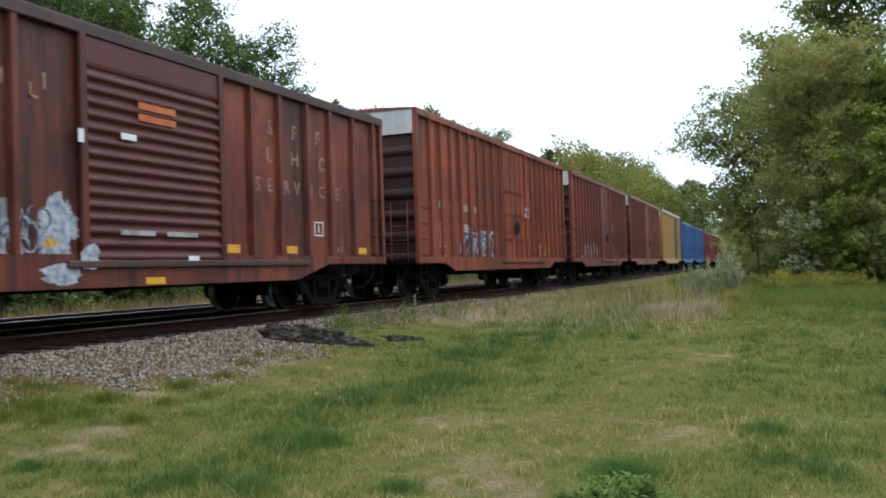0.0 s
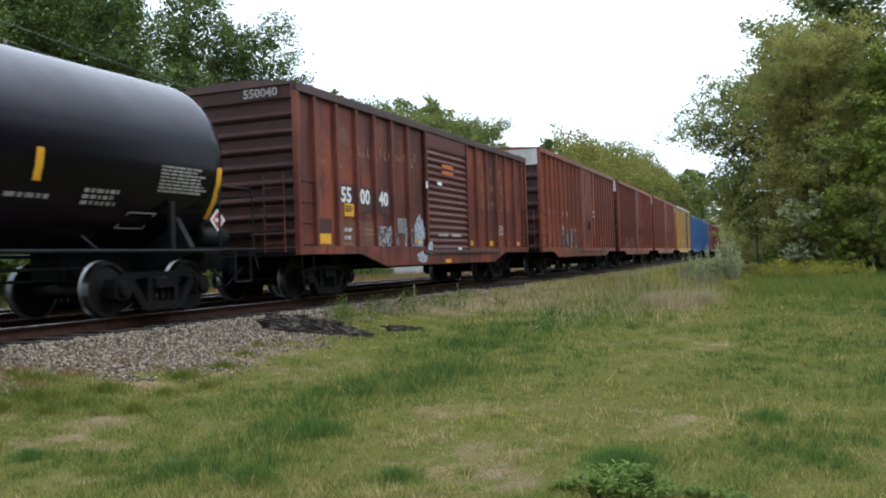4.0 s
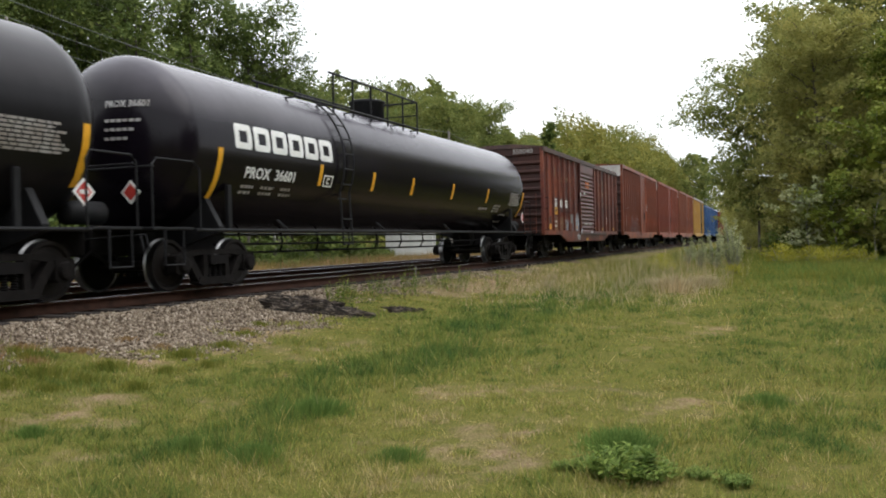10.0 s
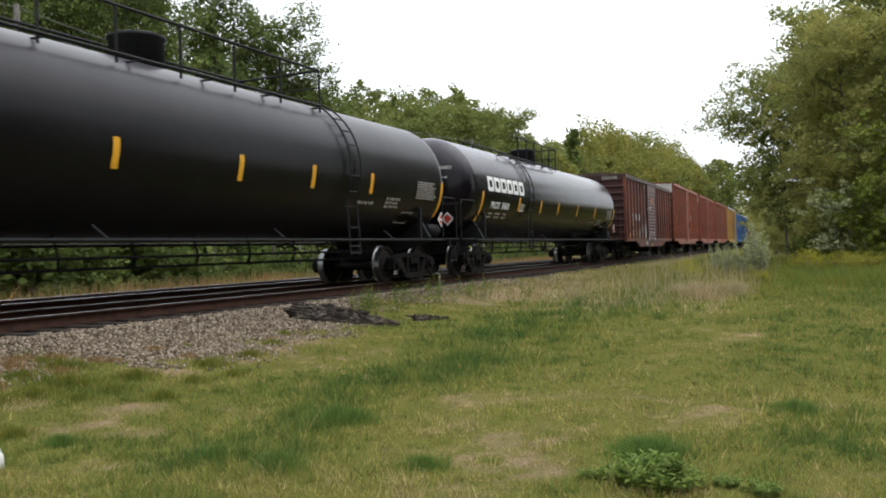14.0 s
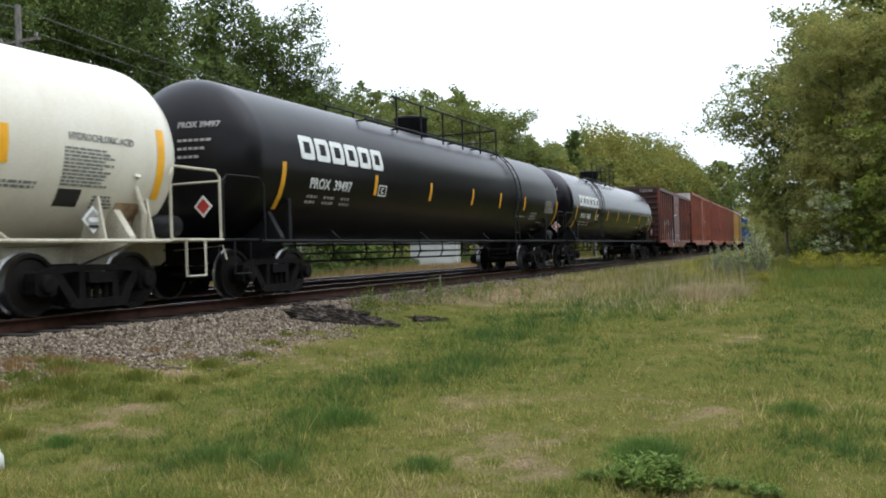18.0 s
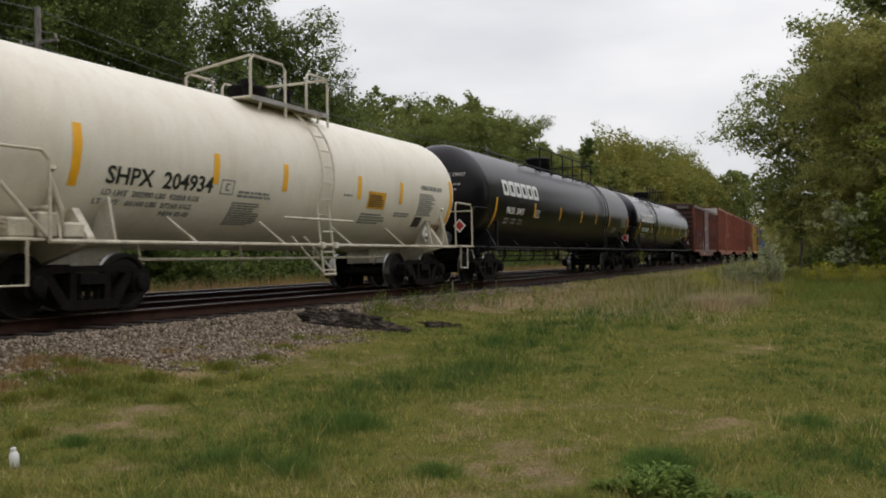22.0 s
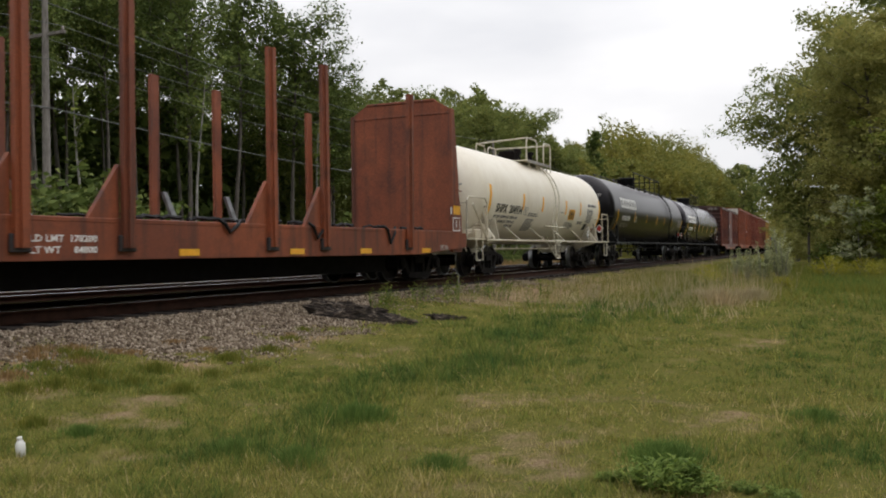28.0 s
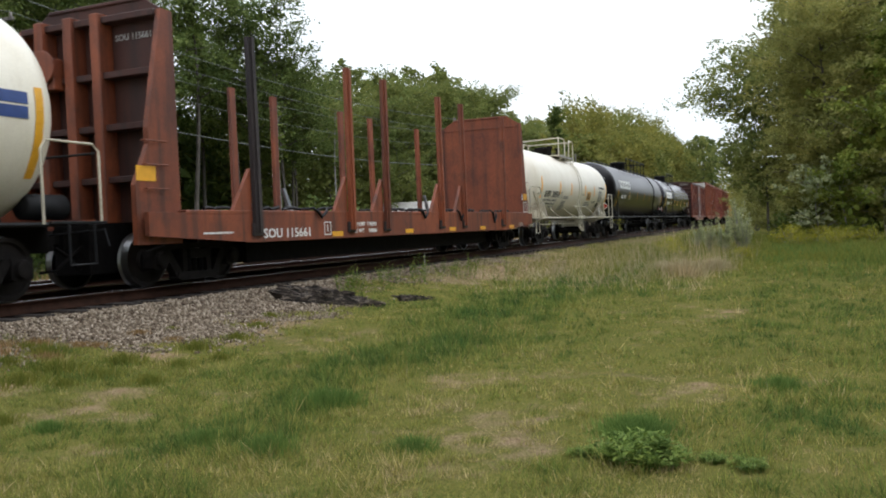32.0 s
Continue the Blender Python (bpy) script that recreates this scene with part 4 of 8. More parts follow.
for z_ in (3.05, 3.22):
    plate(car, "label_plate", 1.605, -h1 + 7.2, -h1 + 8.0, z_, z_ + 0.10, SPRAY_ORANGE, label="faded orange plate")
plate(car, "label_plate", 1.605, -h1 + 6.85, -h1 + 7.15, 2.74, 2.83, WHITE)
plate(car, "label_plate", 1.625, -h1 + 6.05, -h1 + 6.15, 2.6, 2.78, WHITE)
for y_ in (6.8, 7.75):
    plate(car, "label_plate", 1.605, -h1 + y_, -h1 + y_ + 0.7, 1.40, 1.47, GREY_CAR)
plate(car, "label_plate", 1.625, -h1 + 8.2, -h1 + 8.45, 1.04, 1.11, WHITE)
bm = lettering("550040", 0.17, 0.003, 1.1, 0.006)
bmesh.ops.rotate(bm, verts=bm.verts[:], matrix=Matrix.Rotation(radians(-90), 3, "Z"))
part("number", shift(bm, 0.45, -h1 - 0.052, 4.0), GREY_CAR, car)

# the taller orange-brown car with outside posts
def tall_marks(car, h, seed, ink):
    for i_, y_ in enumerate((1.55, 2.3, 3.4, 4.3)):
        small_print(car, -h + y_, 2.42, 0.4, 0.18, 1, ink, XS, seed=seed + i_)
    for i_, y_ in enumerate((1.55, 3.4)):
        small_print(car, -h + y_, 2.0, 0.35, 0.05, 9 if i_ == 0 else 3, ink, XS, seed=seed + 9 + i_)
    plate(car, "reflector", XS, -h + 1.55, -h + 1.95, 1.02, 1.18, YELLOW, label="yellow reflector")
    small_print(car, -h + 9.2, 2.72, 0.5, 0.14, 2, ink, 1.61, seed=seed + 20)

car = boxcar(19.63, 34.5, 4.82, ORANGE, ORANGE, ORANGE, "tall orange-brown steel boxcar with outside posts and sprayed graffiti", ribs=(9, 8), door=(0.47, 0.63), door_kind="plug", drop=0.22, end_top=WHITE_END, peak=0.10, rib_w=0.055)
h2 = (34.5 - 19.63) / 2
tall_marks(car, h2, 30, WHITE)
spray(car, XS + 0.004, -h2 + 2.7, -h2 + 6.4, 0.85, 2.0, (SPRAY_BLUE, SPRAY_WHITE, SPRAY_DARK), 12, 9)
spray(car, XS + 0.004, -h2 + 10.2, -h2 + 12.9, 0.95, 1.7, (SPRAY_ORANGE,), 13, 7)
car = boxcar(36.03, 49.9, 4.82, MAROON, MAROON, MAROON, "tall maroon steel boxcar with outside posts, dull and streaked", ribs=(9, 8), door=(0.47, 0.63), door_kind="plug", drop=0.22, end_top=WHITE_END, peak=0.10, rib_w=0.055)
h3 = (49.9 - 36.03) / 2
tall_marks(car, h3, 60, FADED)
spray(car, XS + 0.004, -h3 + 1.6, -h3 + 6.0, 0.9, 1.8, (SPRAY_WHITE,), 21, 12)
spray(car, XS + 0.004, -h3 + 9.5, -h3 + 12.0, 0.9, 1.8, (SPRAY_WHITE,), 22, 9)
car = boxcar(51.5, 65.9, 4.88, BROWN, BROWN, BROWN, "tall rust-brown steel boxcar with outside posts", ribs=(9, 8), door=(0.47, 0.63), door_kind="plug", drop=0.22, end_top=WHITE_END, peak=0.10, rib_w=0.055)
tall_marks(car, 7.2, 80, FADED)
spray(car, XS + 0.004, -3.5, 0.5, 0.95, 1.6, (SPRAY_WHITE,), 31, 8)
car = boxcar(67.7, 81.6, 4.92, YELLOW_CAR, DARK_CAR, GREY_CAR, "faded yellow steel boxcar with a dark plug door", ribs=(7, 4), door=(0.60, 0.80), door_kind="plug", drop=0.2, end_top=WHITE_END, peak=0.10)
small_print(car, -5.5, 3.3, 3.0, 0.3, 1, DARK_CAR, XS, seed=91)
spray(car, XS + 0.004, -6, 7, 0.95, 1.7, (SPRAY_WHITE, SPRAY_DARK), 33, 9)
car = boxcar(83.4, 96.8, 4.62, BLUE_CAR, BLUE_CAR, BLUE_CAR, "blue steel boxcar with white sprayed letters", ribs=(8, 7), door=(0.45, 0.62), door_kind="plug", drop=0.2, peak=0.10)
spray(car, XS + 0.004, -6.5, -2, 2.2, 3.0, (WHITE,), 35, 5)
spray(car, XS + 0.004, -7, 7, 0.9, 1.9, (SPRAY_WHITE, SPRAY_BLUE), 36, 12)
car = boxcar(98.5, 111.5, 4.62, BLUE_CAR, BLUE_CAR, BLUE_CAR, "blue steel boxcar with sprayed patches", ribs=(8, 7), door=(0.45, 0.62), door_kind="plug", drop=0.2, peak=0.10, detail=False)
spray(car, XS + 0.004, -7, 7, 0.9, 2.2, (SPRAY_WHITE, SPRAY_DARK), 37, 12)
boxcar(113.2, 127.4, 4.6, MAROON, DARK_CAR, MAROON, "dark maroon steel boxcar far along the train", door_kind="plug", drop=0.2, peak=0.10, detail=False)
boxcar(129.2, 143.4, 4.8, BROWN, BROWN, GREY_CAR, "brown steel boxcar with a pale roof far along the train", door_kind="plug", drop=0.2, end_top=WHITE_END, peak=0.10, detail=False)
boxcar(145.2, 159.4, 4.8, ORANGE, ORANGE, GREY_CAR, "orange-brown steel boxcar far along the train", door_kind="plug", drop=0.2, end_top=WHITE_END, peak=0.10, detail=False)
boxcar(161.2, 175.4, 4.8, YELLOW_CAR, YELLOW_CAR, GREY_CAR, "pale yellow steel boxcar far along the train", door_kind="plug", drop=0.2, peak=0.10, detail=False)
boxcar(177.2, 191.4, 4.8, BROWN, BROWN, GREY_CAR, "brown steel boxcar at the head of the visible train", door_kind="plug", drop=0.2, peak=0.10, detail=False)


# ---- tank wagons ----
def stripe(car, y, rad, zc, a0, a1, w=0.06, mat=None):
    """A reflective strip bent round the shell between two angles above its middle."""
    bm = bmesh.new()
    n = 8
    for i in range(n):
        aa, bb = radians(a0 + (a1 - a0) * i / n), radians(a0 + (a1 - a0) * (i + 1) / n)
        q = [bm.verts.new(((rad + 0.006) * math.cos(a), yy, zc + (rad + 0.006) * math.sin(a))) for a, yy in ((aa, y - w), (aa, y + w), (bb, y + w), (bb, y - w))]
        bm.faces.new(q)
    bmesh.ops.recalc_face_normals(bm, faces=bm.faces[:])
    bmesh.ops.solidify(bm, geom=bm.faces[:], thickness=0.004)
    return part("reflective_stripe", bm, mat or YELLOW, car, "yellow reflective stripe")


def diamond(car, x, y, z, r, mat, facing="x"):
    bm = bmesh.new()
    if facing == "x":
        prism(bm, [(y - r, z), (y, z - r), (y + r, z), (y, z + r)], "x", x, x + 0.01)
    else:
        prism(bm, [(x - r, z), (x, z - r), (x + r, z), (x, z + r)], "y", y, y - 0.01)
    ob = part("placard", bm, WHITE, car, "diamond hazard placard")
    bm = bmesh.new()
    q = r * 0.72
    if facing == "x":
        prism(bm, [(y - q, z), (y, z - q), (y + q, z), (y, z + q)], "x", x + 0.01, x + 0.014)
        part("placard_face", bm, mat, ob)
        part("placard_bar", one_box(x + 0.014, x + 0.017, y - q * 0.6, y + q * 0.6, z - 0.03, z + 0.03), WHITE, ob)
    else:
        prism(bm, [(x - q, z), (x, z - q), (x + q, z), (x, z + q)], "y", y - 0.01, y - 0.014)
        part("placard_face", bm, mat, ob)
    return ob


def logo_blocks(car, y, z, w, h, rad, zc, angle):
    """The maker's sign as six plain rounded white frames."""
    n, step = 6, w / 6
    for i in range(n):
        bm = bmesh.new()
        t = 0.125
        y0, y1 = i * step, i * step + step * 0.86
        rows = 6
        def slab(a, b, c, d):
            for k in range(rows):
                z0, z1 = c + (d - c) * k / rows, c + (d - c) * (k + 1) / rows
                box(bm, 0.002, 0.008, y + a, y + b, z0, z1)
        slab(y0, y0 + t, 0.03, h - 0.03)
        slab(y1 - t, y1, 0.03, h - 0.03)
        slab(y0 + 0.03, y1 - 0.03, h - t * 0.9, h)
        slab(y0 + 0.03, y1 - 0.03, 0, t * 0.9)
        wrap(bm, rad, zc, angle)
        part("sign_block", bm, WHITE, car, "plain white sign block")


def tank_wagon(u0, u1, rad, zc, paint, fittings, label, style, ladder, hatch, deck):
    """u0 and u1: the seams where the shell meets its domed ends."""
    L = u1 - u0
    h = L / 2
    mid = (u0 + u1) / 2
    car = tagged(new("tank_wagon"), label, "tank car", "freight train")
    depth = rad * (0.52 if style == "black" else 0.74)
    prof = []
    for i in range(11):
        a = math.pi / 2 * (1 - i / 10)
        prof.append((-h - depth * math.sin(a), max(rad * math.cos(a) ** (0.85 if style == "black" else 1.0), 0.02)))
    body = prof + [(-h + 0.08 + (L - 0.16) * i / 6, rad) for i in range(7)]
    body += [(-y, r) for y, r in reversed(prof)]
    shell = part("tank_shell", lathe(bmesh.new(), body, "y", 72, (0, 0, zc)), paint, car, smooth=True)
    # stub sills, end decks, bolsters
    end = h + depth + 0.38
    for s in (-1, 1):
        part("stub_sill", one_box(-0.3, 0.3, s * (h - 2.2), s * end, 0.68, 1.06, 0.015), fittings if style == "cream" else UNDER, car)
        part("end_deck", one_box(-1.45, 1.45, s * (h + 0.15), s * (end - 0.05), 1.05, 1.09, 0.008), fittings, car)
        bm = bmesh.new()
        ty = s * (h - 0.6)
        prism(bm, [(-1.4, 1.02), (-0.35, 0.72), (0.35, 0.72), (1.4, 1.02), (1.4, 1.12), (1.12, zc - rad * 0.62), (0.8, zc - rad * 0.80), (-0.8, zc - rad * 0.80), (-1.12, zc - rad * 0.62), (-1.4, 1.12)], "y", ty - 0.06, ty + 0.06)
        part("saddle", bm, fittings, car)
        for q in (-0.45, 0.45) if style == "cream" else ():
            bm = bmesh.new()
            prism(bm, [(0.9, 1.05), (1.38, 1.05), (1.25, zc - rad * 0.50), (1.05, zc - rad * 0.64)], "y", ty + q - 0.02, ty + q + 0.02)
            part("saddle_web", bm, fittings, car)
        for sx in (1, -1):
            zt = 2.12 if style == "black" else 2.16
            y0, y1 = s * (h + 0.02 if style == "black" else h + 0.1), s * (end - 0.1)
            pts = [(sx * 1.47, y0, 1.05), (sx * 1.47, y0, zt - 0.12), (sx * 1.44, y0 + s * 0.1, zt), (sx * 1.40, y1 - s * 0.1, zt), (sx * 1.40, y1, zt - 0.1), (sx * 1.40, y1, 1.05)]
            part("end_handrail", bar(pts, 0.022 if style == "cream" else 0.017, 8), fittings, car)
            pts = [(sx * 1.46, s * (h + 0.42), 1.05), (sx * 1.46, s * (h + 0.42), 0.52), (sx * 1.46, s * (h + 0.85), 0.52), (sx * 1.46, s * (h + 0.85), 1.05)]
            part("step", bar(pts, 0.022, 6), fittings, car)
        part("end_crossrail", bar([(-1.4, s * (end - 0.15), 2.0), (1.4, s * (end - 0.15), 2.0)], 0.017, 8), fittings, car)
        add_truck(car, s * (h - 0.9))
        add_coupler(car, s * (end - 0.05), s)
        part("uncoupling_lever", bar([(-1.3, s * end, 0.95), (0, s * (end + 0.05), 0.92), (1.35, s * end, 0.98), (1.42, s * end, 0.75)], 0.014, 6), fittings, car)
    for sx in (1, -1):
        part("running_rail", bar([(sx * 1.44, -h - 0.1, 1.05), (sx * 1.44, h + 0.1, 1.05)], 0.03, 8), fittings, car, "side rail under the tank")
        for i in range(4):
            y = -h + 2.6 + i * (L - 5.2) / 3
            part("rail_bracket", bar([(sx * 1.44, y, 1.05), (sx * 1.10, y - 0.3, zc - rad * 0.66)] if style == "cream" else [(sx * 1.44, y, 1.05), (sx * 1.26, y - 0.12, 1.26)], 0.022, 6), fittings, car)
        if style == "black":
            for y in (-h + 0.95, h - 0.95):
                part("saddle_post", one_box(sx * 1.26, sx * 1.34, y - 0.05, y + 0.05, 1.05, 1.82, 0.01), fittings, car)
    # brake pipes and rods under the shell
    piping = fittings if style == "cream" else UNDER
    for x, z in ((0.5, 0.82),) if style == "cream" else ((0.5, 0.82), (0.35, 0.66)):
        part("brake_pipe", bar([(x, -h + 1.6, z), (x, h - 1.6, z)], 0.026, 6), piping, car)
    hangers = 4 if style == "cream" else 10
    for i in range(hangers):
        y = -h + 2.3 + i * (L - 4.6) / (hangers - 1)
        part("pipe_hanger", bar([(0.5, y, 1.15), (0.5, y + 0.1, 0.82), (0.35, y + 0.22, 0.66)], 0.022, 6), piping, car)
    part("brake_cylinder", lathe(bmesh.new(), [(-0.35, 0.12), (-0.32, 0.17), (0.32, 0.17), (0.35, 0.12)], "y", 16, (0.85, h + 0.55, 1.30), None), BLACK_IRON, car, "black brake reservoir", True)
    # top fittings
    top = zc + rad
    if style == "black":
        part("dome", lathe(bmesh.new(), [(top - 0.1, 0.44), (top + 0.40, 0.44), (top + 0.42, 0.47), (top + 0.47, 0.47), (top + 0.50, 0.40)], "z", 24, (0, hatch - mid, 0)), BLACK_IRON, car, "round valve housing", True)
        y0, y1 = deck[0] - mid, deck[1] - mid
        zd = top - 0.22
        for sx in (1, -1):
            for i in range(6):
                yr = y0 + (y1 - y0) * i / 5
                part("walkway_rung", bar([(sx * 0.68, yr, zd), (sx * 0.99, yr, zd)], 0.02, 6), BLACK_IRON, car)
            part("walkway_edge", bar([(sx * 0.99, y0, zd + 0.03), (sx * 0.99, y1, zd + 0.03)], 0.028, 6), BLACK_IRON, car)
            part("walkway_edge", bar([(sx * 0.68, y0, zd + 0.03), (sx * 0.60, y1, zd + 0.03)], 0.022, 6), BLACK_IRON, car)
            part("handrail", bar([(sx * 0.97, y0 + 1.4, zd + 0.74), (sx * 0.97, y1, zd + 0.74)], 0.026, 6), BLACK_IRON, car)
            n = 6
            for i in range(n):
                y = y0 + 1.6 + (y1 - y0 - 1.6) * i / (n - 1)
                part("handrail_post", bar([(sx * 0.97, y, zd - 0.1), (sx * 0.97, y, zd + 0.73)], 0.024, 6), BLACK_IRON, car)
        part("end_gate", bar([(-0.97, y1, zd + 0.74), (0.97, y1, zd + 0.74)], 0.026, 6), BLACK_IRON, car)
        part("end_gate", bar([(-0.97, y1, zd + 0.40), (0.97, y1, zd + 0.40)], 0.016, 6), BLACK_IRON, car)
    else:
        y0, y1 = deck[0] - mid, deck[1] - mid
        top -= 0.20
        for sx in (1, -1):
            part("deck", one_box(sx * 0.45, sx * 1.0, y0 + (0 if sx > 0 else 0.66), y1, top + 0.06, top + 0.10, 0.005), fittings, car, "cream service platform")
            part("deck_edge", one_box(sx * 1.0, sx * 1.025, y0, y1, top + 0.03, top + 0.11), GREY_CAR, car)
        part("manway", lathe(bmesh.new(), [(top - 0.1, 0.34), (top + 0.44, 0.34), (top + 0.46, 0.38), (top + 0.52, 0.38), (top + 0.56, 0.20)], "z", 20, (0, (y0 + y1) / 2, 0)), GRIMY, car, "manway cover", True)
        for x, y in ((0.5, 0.55), (-0.5, 0.5), (0.45, -0.6)):
            part("valve", lathe(bmesh.new(), [(top - 0.1, 0.08), (top + 0.42, 0.08), (top + 0.43, 0.13), (top + 0.52, 0.13), (top + 0.54, 0.05)], "z", 12, (x, (y0 + y1) / 2 + y, 0)), GRIMY, car)
        for sx in (1, -1):
            a, b = y0, y1
            m0, m1 = y0 + 1.02, y1 - 0.74
            for p, q in ((a, m0), (m1, b)) if sx > 0 else ((a + 0.66, a + 1.43), (m1, b)):
                part("handrail", bar([(sx * 1.0, p, top + 0.05), (sx * 1.0, p, top + 0.70), (sx * 1.0, p + 0.08, top + 0.80), (sx * 1.0, q - 0.08, top + 0.80), (sx * 1.0, q, top + 0.70), (sx * 1.0, q, top - 0.15)], 0.026, 8), fittings, car)
        for y in (y0, y1):
            part("handrail", bar([(-1.0, y + (0.66 if y == y0 else 0), top + 0.79), (1.0, y, top + 0.79)], 0.026, 8), fittings, car)
            part("deck_brace", bar([(1.0, y + (0.3 if y < 0 else -0.3), top + 0.06), (0.95, y + (0.3 if y < 0 else -0.3), zc + rad * 0.78)], 0.024, 6), fittings, car)
    # the side ladder follows the shell
    yl = ladder - mid
    for y in (yl - 0.2, yl + 0.2):
        pts = [((rad + 0.09) * math.cos(radians(a)), y, zc + (rad + 0.09) * math.sin(radians(a))) for a in range(72, -31, -8)]
        pts.append((1.47, y, 0.75 if style == "black" else 0.55))
        part("ladder_stile", bar(pts, 0.020, 6), fittings, car)
    zs = [((rad + 0.09) * math.cos(radians(a)), zc + (rad + 0.09) * math.sin(radians(a))) for a in range(66, -31, -12)] + [(1.46, 1.3), (1.47, 0.92), (1.47, 0.58 if style == "cream" else 0.78)]
    for x, z in zs:
        part("ladder_rung", bar([(x, yl - 0.2, z), (x, yl + 0.2, z)], 0.015, 6), fittings, car)
    TRAIN.append((car, mid))
    return car, mid


def round_print(car, y, w, h, lines, rad, zc, angle, mat, seed, name="small_print"):
    return small_print(car, y, (lines - 1) * h * 1.55, w, h, lines, mat, 0.002, name, seed, (rad, zc, angle))


def round_text(car, text, y, h, rad, zc, angle, mat, wide=1.0, bold=0.0, name="lettering", span=None):
    """Lettering bent round the shell; span: its length along the car."""
    bm = lettering(text, h, 0.003, wide, bold)
    if span:
        k = span / max(v.co.y for v in bm.verts)
        for v in bm.verts:
            v.co.y *= k
    bm = shift(bm, 0.006, y, 0)
    bmesh.ops.subdivide_edges(bm, edges=[e for e in bm.edges if e.calc_length() > 0.08], cuts=1)
    return part(name, wrap(bm, rad, zc, angle), mat, car)


def round_box(car, y0, y1, rad, zc, a0, a1, t, mat, mid_mark=True, slant=0.0):
    """A stencilled frame on the shell between two places and two angles."""
    w, h = y1 - y0, radians(a1 - a0) * rad
    bm = bmesh.new()
    box(bm, 0.002, 0.006, y0, y1, 0, t), box(bm, 0.002, 0.006, y0, y1, h - t, h)
    box(bm, 0.002, 0.006, y0, y0 + t, 0, h), box(bm, 0.002, 0.006, y1 - t, y1, 0, h)
    if mid_mark:
        box(bm, 0.002, 0.006, y0 + w * 0.36, y0 + w * 0.64, h * 0.25, h * 0.36), box(bm, 0.002, 0.006, y0 + w * 0.36, y0 + w * 0.46, h * 0.36, h * 0.72), box(bm, 0.002, 0.006, y0 + w * 0.36, y0 + w * 0.64, h * 0.66, h * 0.76)
    for v in bm.verts:
        v.co.y += slant * v.co.z
    return part("stencil_box", wrap(bm, rad, zc, a0), mat, car)


def round_block(car, y0, y1, rad, zc, a0, a1, lines, mat, seed, name="small_print"):
    """A block of unreadable lines filling the area between two places and two angles."""
    h = radians(a1 - a0) * rad / (1.55 * lines)
    return round_print(car, y0, y1 - y0, h, lines, rad, zc, a0, mat, seed, name)


def black_tank(u0, u1, paint, ladder, hatch, deck, number, stripes, angles, end_angles, sign, number_at, dull):
    """stripes: metres from the tail seam; sign and number_at: (from, to, angle of the base, height)."""
    rad, zc = 1.45, 2.50
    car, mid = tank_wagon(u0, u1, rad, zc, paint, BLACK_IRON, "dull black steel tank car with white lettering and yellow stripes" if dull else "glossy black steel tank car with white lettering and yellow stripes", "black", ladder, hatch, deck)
    lo, hi = u0 - mid, u1 - mid
    for y in (lo + stripes[0], hi + 0.08):
        stripe(car, y, rad, zc, *end_angles)
    for u in stripes[1:]:
        stripe(car, lo + u, rad, zc, *angles)
    logo_blocks(car, lo + sign[0], 0, sign[1] - sign[0], sign[3], rad, zc, sign[2])
    y0, y1, base, tall = number_at
    round_text(car, number.replace(" ", "  "), lo + y0, tall, rad, zc, base, WHITE, 0.92, 0.004, "number", y1 - y0)
    for k in (7.5, 12.0):
        round_print(car, lo + y0, 0.42, 0.055, 1, rad, zc, base - k, GREY_CAR, 5 + int(k))
        round_print(car, lo + y0 + 0.60, 0.50, 0.055, 1, rad, zc, base - k, GREY_CAR, 6 + int(k))
        round_print(car, lo + y0 + 1.25, 0.42, 0.055, 1, rad, zc, base - k, GREY_CAR, 7 + int(k))
    round_box(car, lo + stripes[1] + 0.14, lo + stripes[1] + 0.50, rad, zc, base - 1, base + 8.5, 0.03, WHITE)
    # printing at the leading end
    round_block(car, hi - 1.30, hi - 0.14, rad, zc, base - 1, base + 16, 8, GREY_CAR, 7)
    round_block(car, hi - 3.95, hi - 3.05, rad, zc, base - 10, base - 6, 1, GREY_CAR, 8)
    round_block(car, hi - 2.70, hi - 1.95, rad, zc, base - 12, base - 1, 3, GREY_CAR, 9)
    round_box(car, hi - 1.80, hi - 1.22, rad, zc, base - 28, base - 15, 0.025, GREY_CAR, False, 0.25)
    # printing on the near domed end
    bm = lettering(number, 0.105, 0.003, 0.9, 0.003)
    for i, z in enumerate((-0.24, -0.38, -0.52)):
        for k in range(6 - i):
            box(bm, 0, 0.004, 0.02 + k * 0.1, 0.02 + k * 0.1 + 0.075, z, z + 0.045)
    for v in bm.verts:      # laid on the dome
        x, z = 0.28 + v.co.y, 2.98 + v.co.z
        v.co = Vector((x, lo - 0.754 * math.sqrt(max(0.02, 1 - (x * x + (z - zc) ** 2) / rad ** 2)) - 0.055 - v.co.x, z))
    part("end_print", bm, GREY_CAR, car)
    diamond(car, 1.02, lo - 1.05, 1.62, 0.18, RED_MARK, "y")
    diamond(car, 1.42, hi + 0.02, 1.55, 0.19, RED_MARK, "x")
    return car


